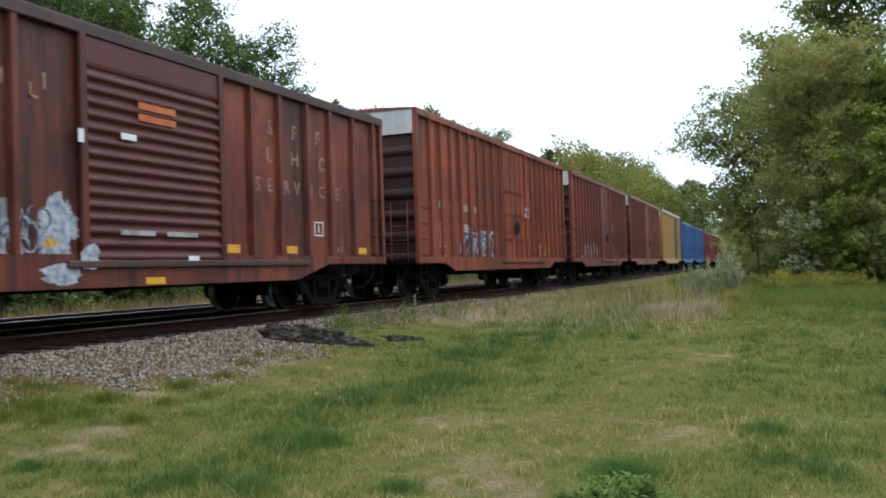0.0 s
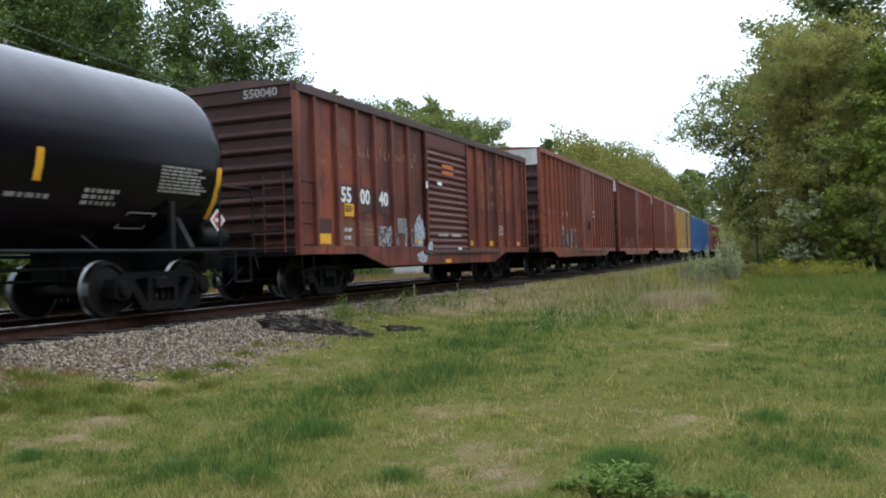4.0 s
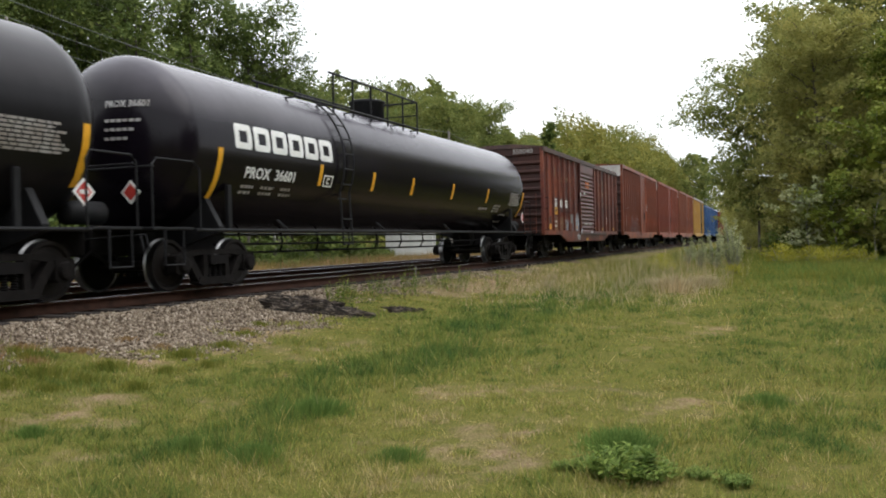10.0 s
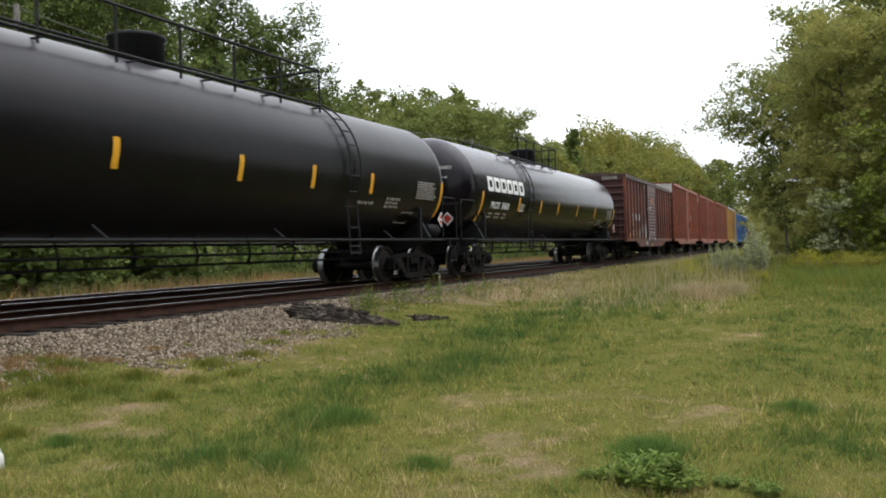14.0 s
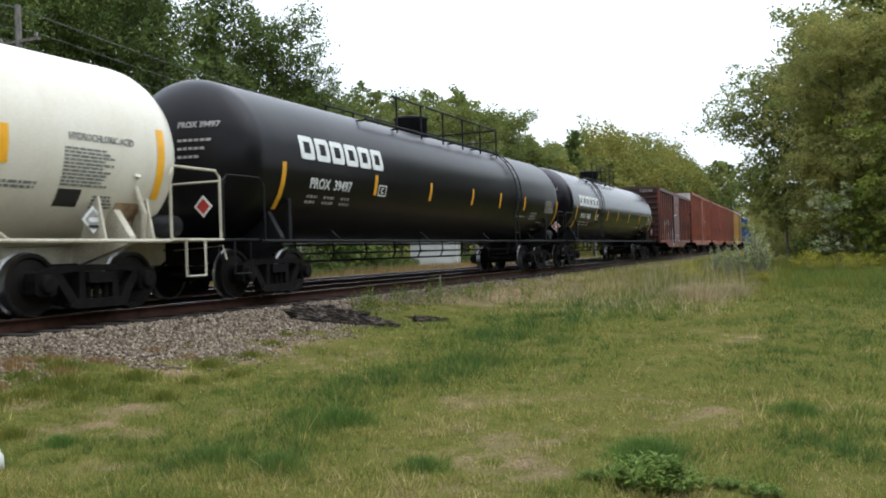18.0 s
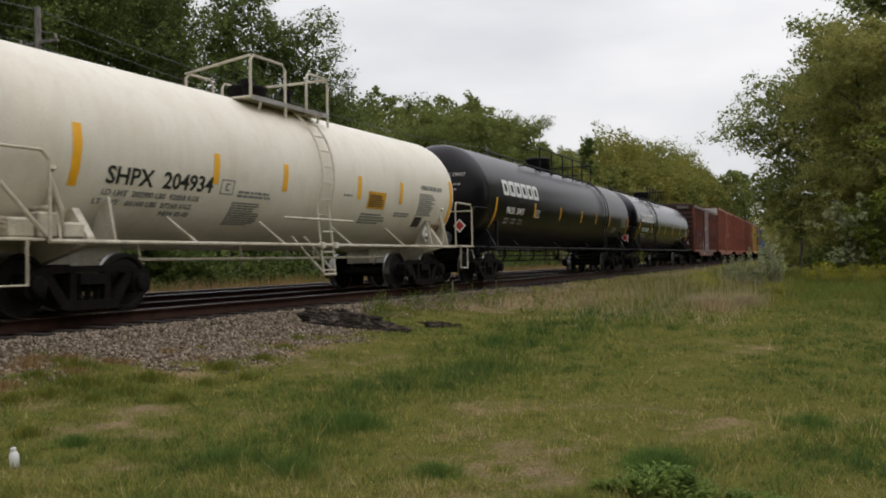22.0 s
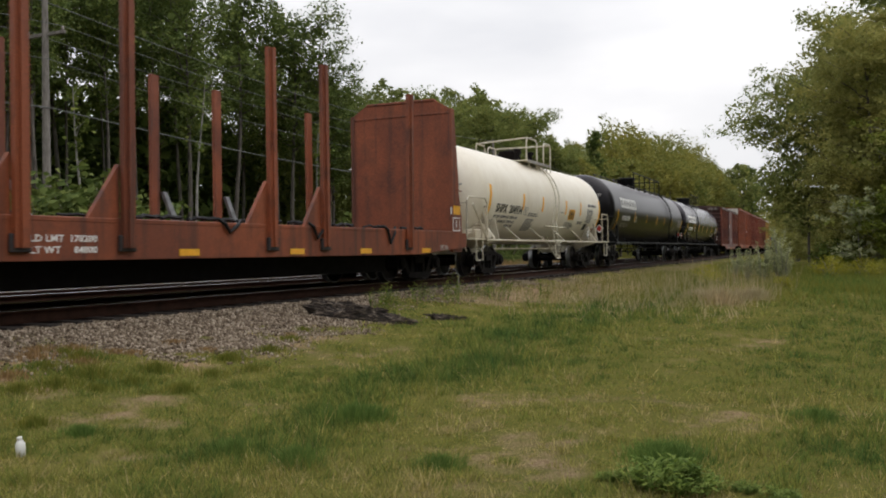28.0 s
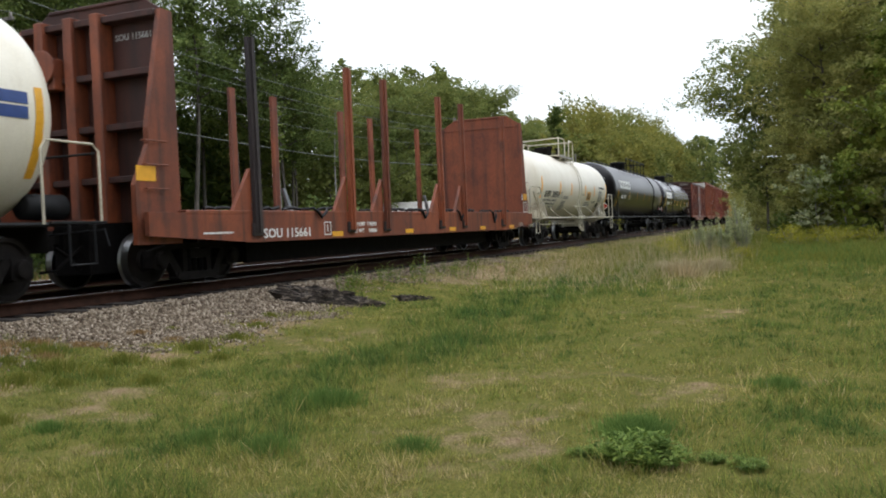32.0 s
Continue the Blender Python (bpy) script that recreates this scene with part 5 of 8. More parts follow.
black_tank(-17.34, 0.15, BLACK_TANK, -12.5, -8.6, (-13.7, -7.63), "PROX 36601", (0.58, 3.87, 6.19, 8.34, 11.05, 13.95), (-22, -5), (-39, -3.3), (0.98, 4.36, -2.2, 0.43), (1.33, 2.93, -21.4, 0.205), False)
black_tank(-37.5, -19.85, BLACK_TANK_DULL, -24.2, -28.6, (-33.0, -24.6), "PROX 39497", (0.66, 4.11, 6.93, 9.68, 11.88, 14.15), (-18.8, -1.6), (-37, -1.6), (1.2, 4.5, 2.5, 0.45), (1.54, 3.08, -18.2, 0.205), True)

# the cream acid wagon
WR, WZ = 1.385, 2.36
car, mid = tank_wagon(-51.95, -40.0, WR, WZ, CREAM, CREAM_PART, "cream white steel tank car with black lettering and orange stripes", "cream", -45.75, -46.2, (-47.45, -45.0))
lo = -52.0 - mid
for y, a0, a1 in ((0.46, -25, 9), (12.02, -30, 13)):
    stripe(car, lo + y, WR, WZ, a0, a1, 0.07, AMBER)
for y in (3.18, 5.02, 7.58, 9.40):
    stripe(car, lo + y, WR, WZ, -15.5, 4, 0.065, AMBER)
round_text(car, "SHPX  204934", lo + 0.99, 0.25, WR, WZ, -21.5, BLACK_MARK, 0.86, 0.006, "number", 2.15)
round_text(car, "LD LMT  202900 LBS  92050 KGS", lo + 0.98, 0.09, WR, WZ, -28.5, GREY_MARK, 0.98, 0.002, "lettering", 1.93)
round_text(car, "LT  WT   60100 LBS  27260 KGS", lo + 0.88, 0.09, WR, WZ, -34.5, GREY_MARK, 0.98, 0.002, "lettering", 1.93)
round_text(car, "NEW 02-02", lo + 2.2, 0.085, WR, WZ, -40, GREY_MARK, 1.0, 0.002, "lettering", 0.62)
round_box(car, lo + 3.34, lo + 3.66, WR, WZ, -22, -12, 0.018, GREY_MARK)
round_block(car, lo + 3.78, lo + 4.75, WR, WZ, -23, -17.5, 2, GREY_MARK, 12)
round_block(car, lo + 3.72, lo + 4.55, WR, WZ, -45, -26, 10, GREY_MARK, 11)
bm = bmesh.new()
for k in range(6):
    box(bm, 0.002, 0.008, lo + 7.97, lo + 8.70, k * 0.06, k * 0.06 + 0.06)
part("warning_sign", wrap(bm, WR, WZ, -22.3), YELLOW, car, "yellow warning sign")
round_block(car, lo + 8.03, lo + 8.64, WR + 0.006, WZ, -20.5, -9.5, 6, SPRAY_DARK, 13)
round_block(car, lo + 7.85, lo + 8.95, WR, WZ, -37, -26, 4, GREY_MARK, 14)
round_block(car, lo + 9.25, lo + 9.95, WR, WZ, -28, -23, 2, GREY_MARK, 15)
round_block(car, lo + 7.0, lo + 7.4, WR, WZ, -14, -11.5, 1, GREY_MARK, 17)
round_text(car, "HYDROCHLORIC ACID", lo + 10.36, 0.10, WR, WZ, 0.4, GREY_MARK, 0.66, 0.002, "lettering", 1.12)
round_block(car, lo + 10.3, lo + 11.15, WR, WZ, -25, -3, 11, GREY_MARK, 16)
bm = bmesh.new()
for k in range(4):
    box(bm, 0.002, 0.007, lo + 10.30, lo + 10.68, k * 0.065, k * 0.065 + 0.065)
part("stencil_panel", wrap(bm, WR, WZ, -37.5), BLACK_MARK, car, "black stencil panel")
round_block(car, lo + 10.9, lo + 11.3, WR, WZ, -38, -29, 4, GREY_MARK, 18)
diamond(car, 1.24, lo + 10.85, 1.34, 0.19, GREY_CAR, "x")
part("plate_bar", one_box(1.258, 1.262, lo + 10.76, lo + 10.94, 1.23, 1.27), BLACK_MARK, car)
# rust-streaked saddle plate at the leading end, with its hook plate over it
bm = bmesh.new()
for k in range(8):
    a0, a1 = radians(-62 + k * 3.6), radians(-62 + (k + 1) * 3.6)
    q = [bm.verts.new(((WR + 0.012) * math.cos(a), yy, WZ + (WR + 0.012) * math.sin(a))) for a, yy in ((a0, lo + 11.35 - k * 0.0), (a0, lo + 12.05 - k * 0.035), (a1, lo + 12.05 - (k + 1) * 0.035), (a1, lo + 11.35))]
    bm.faces.new(q)
bmesh.ops.recalc_face_normals(bm, faces=bm.faces[:])
bmesh.ops.solidify(bm, geom=bm.faces[:], thickness=0.008)
part("rusty_pad", bm, RUSTY_PAD, car, "rust-stained reinforcing pad")
for yy in (0.30, 11.78):
    part("hook_plate", bar([(1.20, lo + yy + 0.02, 1.06), (1.30, lo + yy - 0.04, 1.45), (1.24, lo + yy - 0.16, 1.85), (1.36, lo + yy - 0.20, 1.98)], 0.045, 8), CREAM_PART, car)
# the foot of the side ladder with its stays, and the long grab bar
for yy in (-0.2, 0.2):
    part("ladder_stay", bar([(1.20, 0.225 + yy - 0.62, 1.20), (1.47, 0.225 + yy * 0.9, 0.52)], 0.022, 8), CREAM_PART, car)
part("ladder_foot", bar([(1.48, 0.02, 0.50), (1.48, 0.43, 0.50)], 0.026, 8), CREAM_PART, car)
for yy in (0.0, 0.45):
    part("rail_clamp", one_box(1.40, 1.52, yy - 0.06, yy + 0.06, 0.98, 1.10, 0.02), CREAM_PART, car)
# valve gear on the near end deck
for a, b, c, d in ((-0.5, -0.15, 1.09, 1.34), (-0.1, 0.2, 1.09, 1.42), (0.3, 0.62, 1.09, 1.3), (0.0, 0.12, 1.42, 1.5)):
    part("brake_valve", one_box(1.02, 1.34, lo + a, lo + b, c, d, 0.03), CREAM_PART, car)
part("brace", bar([(1.46, lo - 1.0, 1.98), (1.46, lo - 0.1, 1.12)], 0.028, 8), CREAM_PART, car)
part("side_bar", bar([(1.48, lo + 4.8, 1.52), (1.48, lo + 7.1, 1.52)], 0.024, 8), CREAM_PART, car)
for k_ in range(3):
    part("air_pipe", bar([(1.25, lo - 1.35, 1.18 + 0.06 * k_), (1.3, lo - 0.8, 1.24 + 0.05 * k_), (1.22, lo - 0.35, 1.20 + 0.06 * k_)], 0.016, 6), CREAM_PART, car)
bm = lettering("204934", 0.12, 0.003, 0.95, 0.003)
for i, z in enumerate((-0.22, -0.34)):
    for k in range(6 - 2 * i):
        box(bm, 0, 0.004, 0.02 + k * 0.1, 0.02 + k * 0.1 + 0.075, z, z + 0.04)
for v in bm.verts:      # laid on the dome
    x, z = 0.42 + v.co.y, 2.72 + v.co.z
    v.co = Vector((x, lo + 0.05 - 1.025 * math.sqrt(max(0.02, 1 - (x * x + (z - WZ) ** 2) / WR ** 2)) - 0.035 - v.co.x, z))
part("end_print", bm, GREY_MARK, car)

# the second pale tank wagon at the tail
car, mid = tank_wagon(-88.9, -74.35, 1.46, 2.5, CREAM, BLACK_IRON, "cream white tank car with blue bars and black fittings", "black", -82, -81, (-83, -79))
hi = -74.35 - mid
for ob in car.children:
    if ob.name.startswith("end_handrail"):
        ob.data.materials[0] = CREAM_PART
for z_ in (1, -6):
    bm = bmesh.new()
    for k in range(3):
        box(bm, 0.002, 0.007, hi - 3.0, hi - 0.12, k * 0.05, k * 0.05 + 0.05)
    part("blue_bar", wrap(bm, 1.46, 2.5, z_), BLUE_MARK, car, "blue painted bar")
stripe(car, hi + 0.05, 1.46, 2.5, -36, 10)


# ---- the flat wagon with end bulkheads and stakes ----
F0, F1 = -72.6, -53.75
fm, fh = (F0 + F1) / 2, (F1 - F0) / 2
car = tagged(new("bulkhead_flat_wagon"), "red-brown bulkhead flat car, empty, with tall steel stakes", "flat car", "freight train")
TRAIN.append((car, fm))
for s in (1, -1):
    bm = bmesh.new()
    prism(bm, [(-fh + 0.1, 1.2), (-fh + 0.1, 0.86), (-fh + 2.6, 0.70), (fh - 2.6, 0.70), (fh - 0.1, 0.86), (fh - 0.1, 1.2)], "x", s * 1.50, s * 1.58)
    part("side_sill", bm, FLAT_RED, car)
    part("deck_edge", one_box(s * 1.42, s * 1.585, -fh + 0.9, fh - 0.9, 1.17, 1.24, 0.012), FLAT_RED, car)
for i in range(46):
    y = -fh + 0.95 + i * (2 * fh - 1.9) / 46
    part("deck_plank", one_box(-1.42, 1.42, y + 0.006, y + (2 * fh - 1.9) / 46 - 0.006, 1.10, 1.16 + random.uniform(0, 0.012)), TIE, car)
part("centre_sill", one_box(-0.35, 0.35, -fh + 0.2, fh - 0.2, 0.32, 1.1, 0.01), UNDER, car)
for s in (1, -1):
    part("under_sill", one_box(s * 0.9, s * 1.0, -fh + 3.2, fh - 3.2, 0.33, 1.09, 0.01), UNDER, car)
for i in range(9):
    y = -fh + 2.5 + i * (2 * fh - 5.0) / 8
    part("cross_bearer", one_box(-1.5, 1.5, y - 0.05, y + 0.05, 0.75, 1.09), UNDER, car)
stakes = [-69.9, -66.6, -64.97, -61.8, -60.22, -56.95]
for i, u in enumerate(stakes):
    for s in (1, -1):
        y = (u if s > 0 else (-69.1, -66.05, -64.4, -61.1, -59.3, -55.95)[i]) - fm
        bm = bmesh.new()
        prism(bm, [(s * 1.585, y - 0.10), (s * 1.585, y + 0.10), (s * 1.66, y + 0.10), (s * 1.66, y + 0.04), (s * 1.70, y + 0.04), (s * 1.70, y - 0.04), (s * 1.66, y - 0.04), (s * 1.66, y - 0.10)], "z", 0.86, 4.15)
        st = part("stake", bm, DARK_POST if (i == 0 and s > 0) else FLAT_RED, car, "blackened steel stake" if (i == 0 and s > 0) else "")
        st.matrix_basis = pose(random.uniform(-0.01, 0.01), 0, 0, 0, 0, 0) @ Matrix.Rotation(radians(random.uniform(-0.35, 0.35)), 4, "Y")
        bm = bmesh.new()
        prism(bm, [(y - s * 0.10, 1.22), (y - s * 0.62, 1.22), (y - s * 0.10, 1.95)] if s > 0 else [(y + 0.10, 1.95), (y + 0.20, 1.95), (y + 0.62, 1.22), (y + 0.46, 1.22)], "x", s * 1.50, s * 1.575)
        if s < 0 or i < 5:
            part("stake_gusset", bm, FLAT_RED if s > 0 else GREY_STEEL, car)
        part("stake_pocket", one_box(s * 1.575, s * 1.64, y - 0.14, y + 0.14, 0.80, 1.02, 0.012), DARK_POST, car, "oily black stake pocket")
for s in (1, -1):
    wd = 0.5 if s > 0 else 0.9
    yb = s * (fh - wd - 0.03)
    bm = bmesh.new()
    prism(bm, [(-1.34, 1.1), (1.34, 1.1), (1.34, 4.27), (0.95, 4.51), (-0.95, 4.51), (-1.34, 4.27)], "y", yb - 0.03, yb + 0.03)
    # the tail bulkhead takes the shade-dark end copy of the red
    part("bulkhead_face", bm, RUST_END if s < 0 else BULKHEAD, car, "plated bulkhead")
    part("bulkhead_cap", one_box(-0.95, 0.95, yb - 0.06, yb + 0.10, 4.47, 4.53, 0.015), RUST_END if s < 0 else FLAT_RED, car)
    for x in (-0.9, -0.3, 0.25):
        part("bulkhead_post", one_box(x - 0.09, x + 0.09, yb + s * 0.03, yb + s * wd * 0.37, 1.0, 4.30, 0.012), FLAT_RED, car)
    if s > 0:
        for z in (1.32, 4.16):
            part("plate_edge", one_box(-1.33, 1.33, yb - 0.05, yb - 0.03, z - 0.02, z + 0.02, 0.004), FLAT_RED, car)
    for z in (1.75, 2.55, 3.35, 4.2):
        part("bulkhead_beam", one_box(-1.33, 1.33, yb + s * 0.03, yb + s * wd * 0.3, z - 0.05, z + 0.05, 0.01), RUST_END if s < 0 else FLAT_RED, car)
    for sx in (1, -1):
        bm = bmesh.new()
        prism(bm, [(yb - s * 0.05, 0.74), (yb - s * 0.05, 4.25), (yb + s * wd * 0.22, 4.25), (yb + s * wd * 0.66, 2.45), (yb + s * wd * 0.66, 2.2), (yb + s * wd, 1.6), (yb + s * wd, 0.74)], "x", sx * 1.34, sx * 1.43)
        part("bulkhead_wing", bm, FLAT_RED, car, "tapered side plate of the bulkhead")
        for z in (1.2, 1.55, 1.9, 2.25):
            part("grab_iron", bar([(sx * 1.41, yb + s * wd * 0.3, z), (sx * 1.48, yb + s * wd * 0.3, z), (sx * 1.48, yb + s * wd * 0.8, z), (sx * 1.41, yb + s * wd * 0.8, z)], 0.012, 6), FLAT_RED, car)
    part("brake_platform", one_box(-0.6, 0.6, s * (fh - 0.1), s * (fh + 0.15), 1.1, 1.14), FLAT_RED, car)
    add_truck(car, s * (fh - 1.75)), add_coupler(car, s * (fh - 0.15), s)
part("brake_wheel", disc(-0.7, -fh + 0.45, 3.55, 0.27, 0.04, "y", 18), FLAT_RED, car)
part("brake_housing", one_box(-0.85, -0.5, -fh + 0.5, -fh + 0.72, 3.2, 3.7, 0.02), FLAT_RED, car)
marks(car, "SOU 115661", -69.7 - fm, 0.765, 0.165, WHITE, 1.581, 1.13, 0.003, "number", 1.52)
frame_mark(car, -67.66 - fm, 0.77, 0.26, 0.26, 0.02, WHITE, 1.581)
marks(car, "LD LMT  178200", -66.45 - fm, 0.93, 0.085, WHITE, 1.581, 1.15, 0.002, "lettering", 1.0)
marks(car, "LT WT     84800", -66.45 - fm, 0.79, 0.085, WHITE, 1.581, 1.15, 0.002, "lettering", 1.0)
for u in (-67.36, -63.97, -61.28, -58.95, -56.3):
    plate(car, "reflector", 1.581, u - fm, u - fm + 0.42, 0.735, 0.835, YELLOW, label="yellow reflector")
for u, z in ((-72.55, 1.66), (-54.28, 1.66)):
    plate(car, "reflector", 1.431, u - fm, u - fm + 0.40, z, z + 0.22, YELLOW, label="yellow reflector")
frame_mark(car, -54.32 - fm, 1.25, 0.42, 0.34, 0.03, WHITE, 1.432)
plate(car, "tag_reader_plate", 1.431, -54.44 - fm, -54.38 - fm, 1.66, 1.84, WHITE)
marks(car, "FS 50", -55.33 - fm, 0.79, 0.12, GREY_CAR, 1.582, 1.1, 0.004)
small_print(car, -71.3 - fm, 0.86, 0.9, 0.03, 1, WHITE, 1.581, seed=44)
plate(car, "hopper_plate", 1.431, -71.95 - fm, -71.75 - fm, 0.92, 1.08, BLACK_IRON)
bm = lettering("SOU 115661", 0.10, 0.003, 1.0, 0.003)
bmesh.ops.rotate(bm, verts=bm.verts[:], matrix=Matrix.Rotation(radians(-90), 3, "Z"))
part("number", shift(bm, 0.40, -fh + 0.885, 3.90), GREY_CAR, car)
for k in range(12):
    y = -fh + 1.3 + (2 * fh - 3.6) * k / 12 + random.uniform(-0.3, 0.3)
    pts, p = [], Vector((1.46, y, 1.27))
    for j in range(9):
        pts.append(p.copy())
        p += Vector((random.uniform(-0.06, 0.06), random.uniform(0.06, 0.22), 0))
        p.x, p.z = min(p.x, 1.52), 1.26 + random.uniform(0, 0.05)
    part("strap", bar(pts, random.uniform(0.02, 0.04), 5), BLACK_IRON, car, "slack strap on the deck")
for y, drop in ((-60.6, 0.22), (-57.9, 0.3), (-63.0, 0.15), (-67.9, 0.12)):
    pts = [Vector((1.4, y - fm - 0.3, 1.27)), Vector((1.56, y - fm - 0.1, 1.29)), Vector((1.615, y - fm, 1.22)), Vector((1.62, y - fm + 0.1, 1.24 - drop)), Vector((1.61, y - fm + 0.3, 1.26 - drop * 0.4)), Vector((1.5, y - fm + 0.5, 1.28))]
    part("strap", bar(pts, 0.03, 6), BLACK_IRON, car, "slack strap hanging over the side")


# ---- plants ----
def leaf_material(name, dark, mid, light, shine=0.5, through=0.30, low=(0.65, 0.72, 0.7), high=(1.3, 1.2, 1.05), scale=0.55):
    m, n, l, b = nodes_of(name)
    g = n.new("ShaderNodeNewGeometry")
    col = ramp_node(n, l, g.outputs["Random Per Island"], ((0.0, dark), (0.5, mid), (1.0, light)))
    broad = noise_node(n, l, scale, 4)
    col = mix_node(n, l, 0.75, col, ramp_node(n, l, broad, ((0.33, low), (0.67, high))), "MULTIPLY")
    l.new(col, b.inputs["Base Color"])
    b.inputs["Roughness"].default_value = max(shine, 0.65)
    b.inputs["Specular IOR Level"].default_value = 0.15
    tr = n.new("ShaderNodeBsdfTranslucent")
    l.new(col, tr.inputs["Color"])
    mx = n.new("ShaderNodeMixShader")
    mx.inputs["Fac"].default_value = through
    l.new(b.outputs["BSDF"], mx.inputs[1])
    l.new(tr.outputs["BSDF"], mx.inputs[2])
    l.new(mx.outputs["Shader"], n["Material Output"].inputs["Surface"])
    return m


def bark_material(name, dark, light, scale=9):
    m, n, l, b = nodes_of(name)
    t = noise_node(n, l, scale, 6, (1, 1, 0.25))
    l.new(ramp_node(n, l, t, ((0.3, dark), (0.65, light))), b.inputs["Base Color"])
    b.inputs["Roughness"].default_value = 0.9
    bump_node(n, l, t, 0.6, 0.04, b)
    return m


LEAF_MID = leaf_material("mid_green_leaves", (0.080, 0.118, 0.026), (0.130, 0.175, 0.040), (0.200, 0.240, 0.060))
LEAF_WOOD = leaf_material("wood_edge_leaves", (0.064, 0.098, 0.026), (0.116, 0.158, 0.043), (0.190, 0.232, 0.066))
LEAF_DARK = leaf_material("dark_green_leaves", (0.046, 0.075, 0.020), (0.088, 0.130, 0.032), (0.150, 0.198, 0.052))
LEAF_OLIVE = leaf_material("olive_young_leaves", (0.225, 0.232, 0.070), (0.300, 0.298, 0.096), (0.380, 0.362, 0.130), 0.6, 0.52)
LEAF_BROAD = leaf_material("broad_mid_green_leaves", (0.150, 0.186, 0.054), (0.224, 0.258, 0.080), (0.310, 0.336, 0.116), 0.6, 0.52)
LEAF_BRIGHT = leaf_material("bright_green_leaves", (0.110, 0.150, 0.026), (0.175, 0.215, 0.038), (0.260, 0.285, 0.056))
LEAF_SILVER = leaf_material("silvery_leaves", (0.250, 0.275, 0.140), (0.350, 0.375, 0.205), (0.470, 0.490, 0.295))
LEAF_YELLOW = leaf_material("yellow_green_leaves", (0.200, 0.210, 0.030), (0.320, 0.310, 0.040), (0.470, 0.420, 0.050))
LEAF_FAR = leaf_material("far_wood_leaves", (0.145, 0.158, 0.040), (0.200, 0.210, 0.054), (0.268, 0.262, 0.074), 0.7, 0.4, (0.60, 0.72, 0.7), (1.35, 1.15, 0.9), 0.09)
LEAF_SPRING = leaf_material("spring_green_leaves", (0.125, 0.155, 0.044), (0.178, 0.210, 0.060), (0.240, 0.262, 0.082), 0.6, 0.4, (0.70, 0.80, 0.8), (1.25, 1.10, 0.9), 0.15)
GRASS = leaf_material("grass_blades", (0.140, 0.156, 0.028), (0.190, 0.196, 0.036), (0.255, 0.236, 0.060), 0.8, 0.35, (0.62, 0.82, 0.74), (1.30, 1.12, 0.95), 2.6)
TUFT = leaf_material("deep_green_blades", (0.082, 0.150, 0.034), (0.128, 0.210, 0.050), (0.190, 0.262, 0.072), 0.8, 0.35)
RUSSET = leaf_material("russet_dead_grass", (0.20, 0.125, 0.058), (0.32, 0.205, 0.100), (0.45, 0.310, 0.165), 0.8, 0.35)
TAN = leaf_material("bleached_grass", (0.36, 0.285, 0.165), (0.46, 0.375, 0.235), (0.58, 0.49, 0.33), 0.8, 0.4)
BARK = bark_material("grey_brown_bark", (0.045, 0.038, 0.032), (0.130, 0.112, 0.095))
BARK_PALE = bark_material("pale_grey_bark", (0.13, 0.12, 0.11), (0.30, 0.285, 0.26))


def leaf_cloud(pos, size, rng, droop=0.0):
    """Bent diamond leaves at the points pos: arrays for quick_mesh, two triangles a leaf."""
    n = len(pos)
    d = rng.normal(size=(n, 3))
    d[:, 2] = d[:, 2] * 0.6 - droop
    d /= np.linalg.norm(d, axis=1)[:, None] + 1e-9
    e = np.cross(d, rng.normal(size=(n, 3)) + np.array((0, 0, 1.1)))
    e /= np.linalg.norm(e, axis=1)[:, None] + 1e-9
    nrm = np.cross(d, e)
    s = (size * np.ones(n) * rng.uniform(0.6, 1.3, n))[:, None]
    tip, base = pos + d * s * 0.55, pos - d * s * 0.45
    left, right = pos + e * s * 0.36 + nrm * s * 0.10, pos - e * s * 0.36 + nrm * s * 0.10
    v = np.stack((base, left, tip, right), 1).reshape(-1, 3)
    k = np.arange(n)[:, None] * 4
    f = np.concatenate((k + np.array((0, 1, 2)), k + np.array((0, 2, 3))), 0)
    return v, f


def ball(n, rng):
    """Points filling a ball of radius 1, thicker towards its skin."""
    d = rng.normal(size=(n, 3))
    return d / (np.linalg.norm(d, axis=1)[:, None] + 1e-9) * rng.uniform(0, 1, (n, 1)) ** 0.45


def limb_tubes(limbs, seg=6):
    """Tapered tubes from lists of (point, radius)."""
    V, F, base = [], [], 0
    for pts in limbs:
        for i, (p, r) in enumerate(pts):
            q0, q1 = pts[max(i - 1, 0)][0], pts[min(i + 1, len(pts) - 1)][0]
            d = (q1 - q0) / (np.linalg.norm(q1 - q0) + 1e-9)
            a = np.cross(d, (0.31, 0.95, 0.11))
            a /= np.linalg.norm(a) + 1e-9
            b = np.cross(d, a)
            for k in range(seg):
                w = 2 * math.pi * k / seg
                V.append(p + r * (math.cos(w) * a + math.sin(w) * b))
        for i in range(len(pts) - 1):
            for k in range(seg):
                F.append((base + i * seg + k, base + i * seg + (k + 1) % seg, base + (i + 1) * seg + (k + 1) % seg, base + (i + 1) * seg + k))
        base += len(pts) * seg
    return np.array(V), np.array(F)


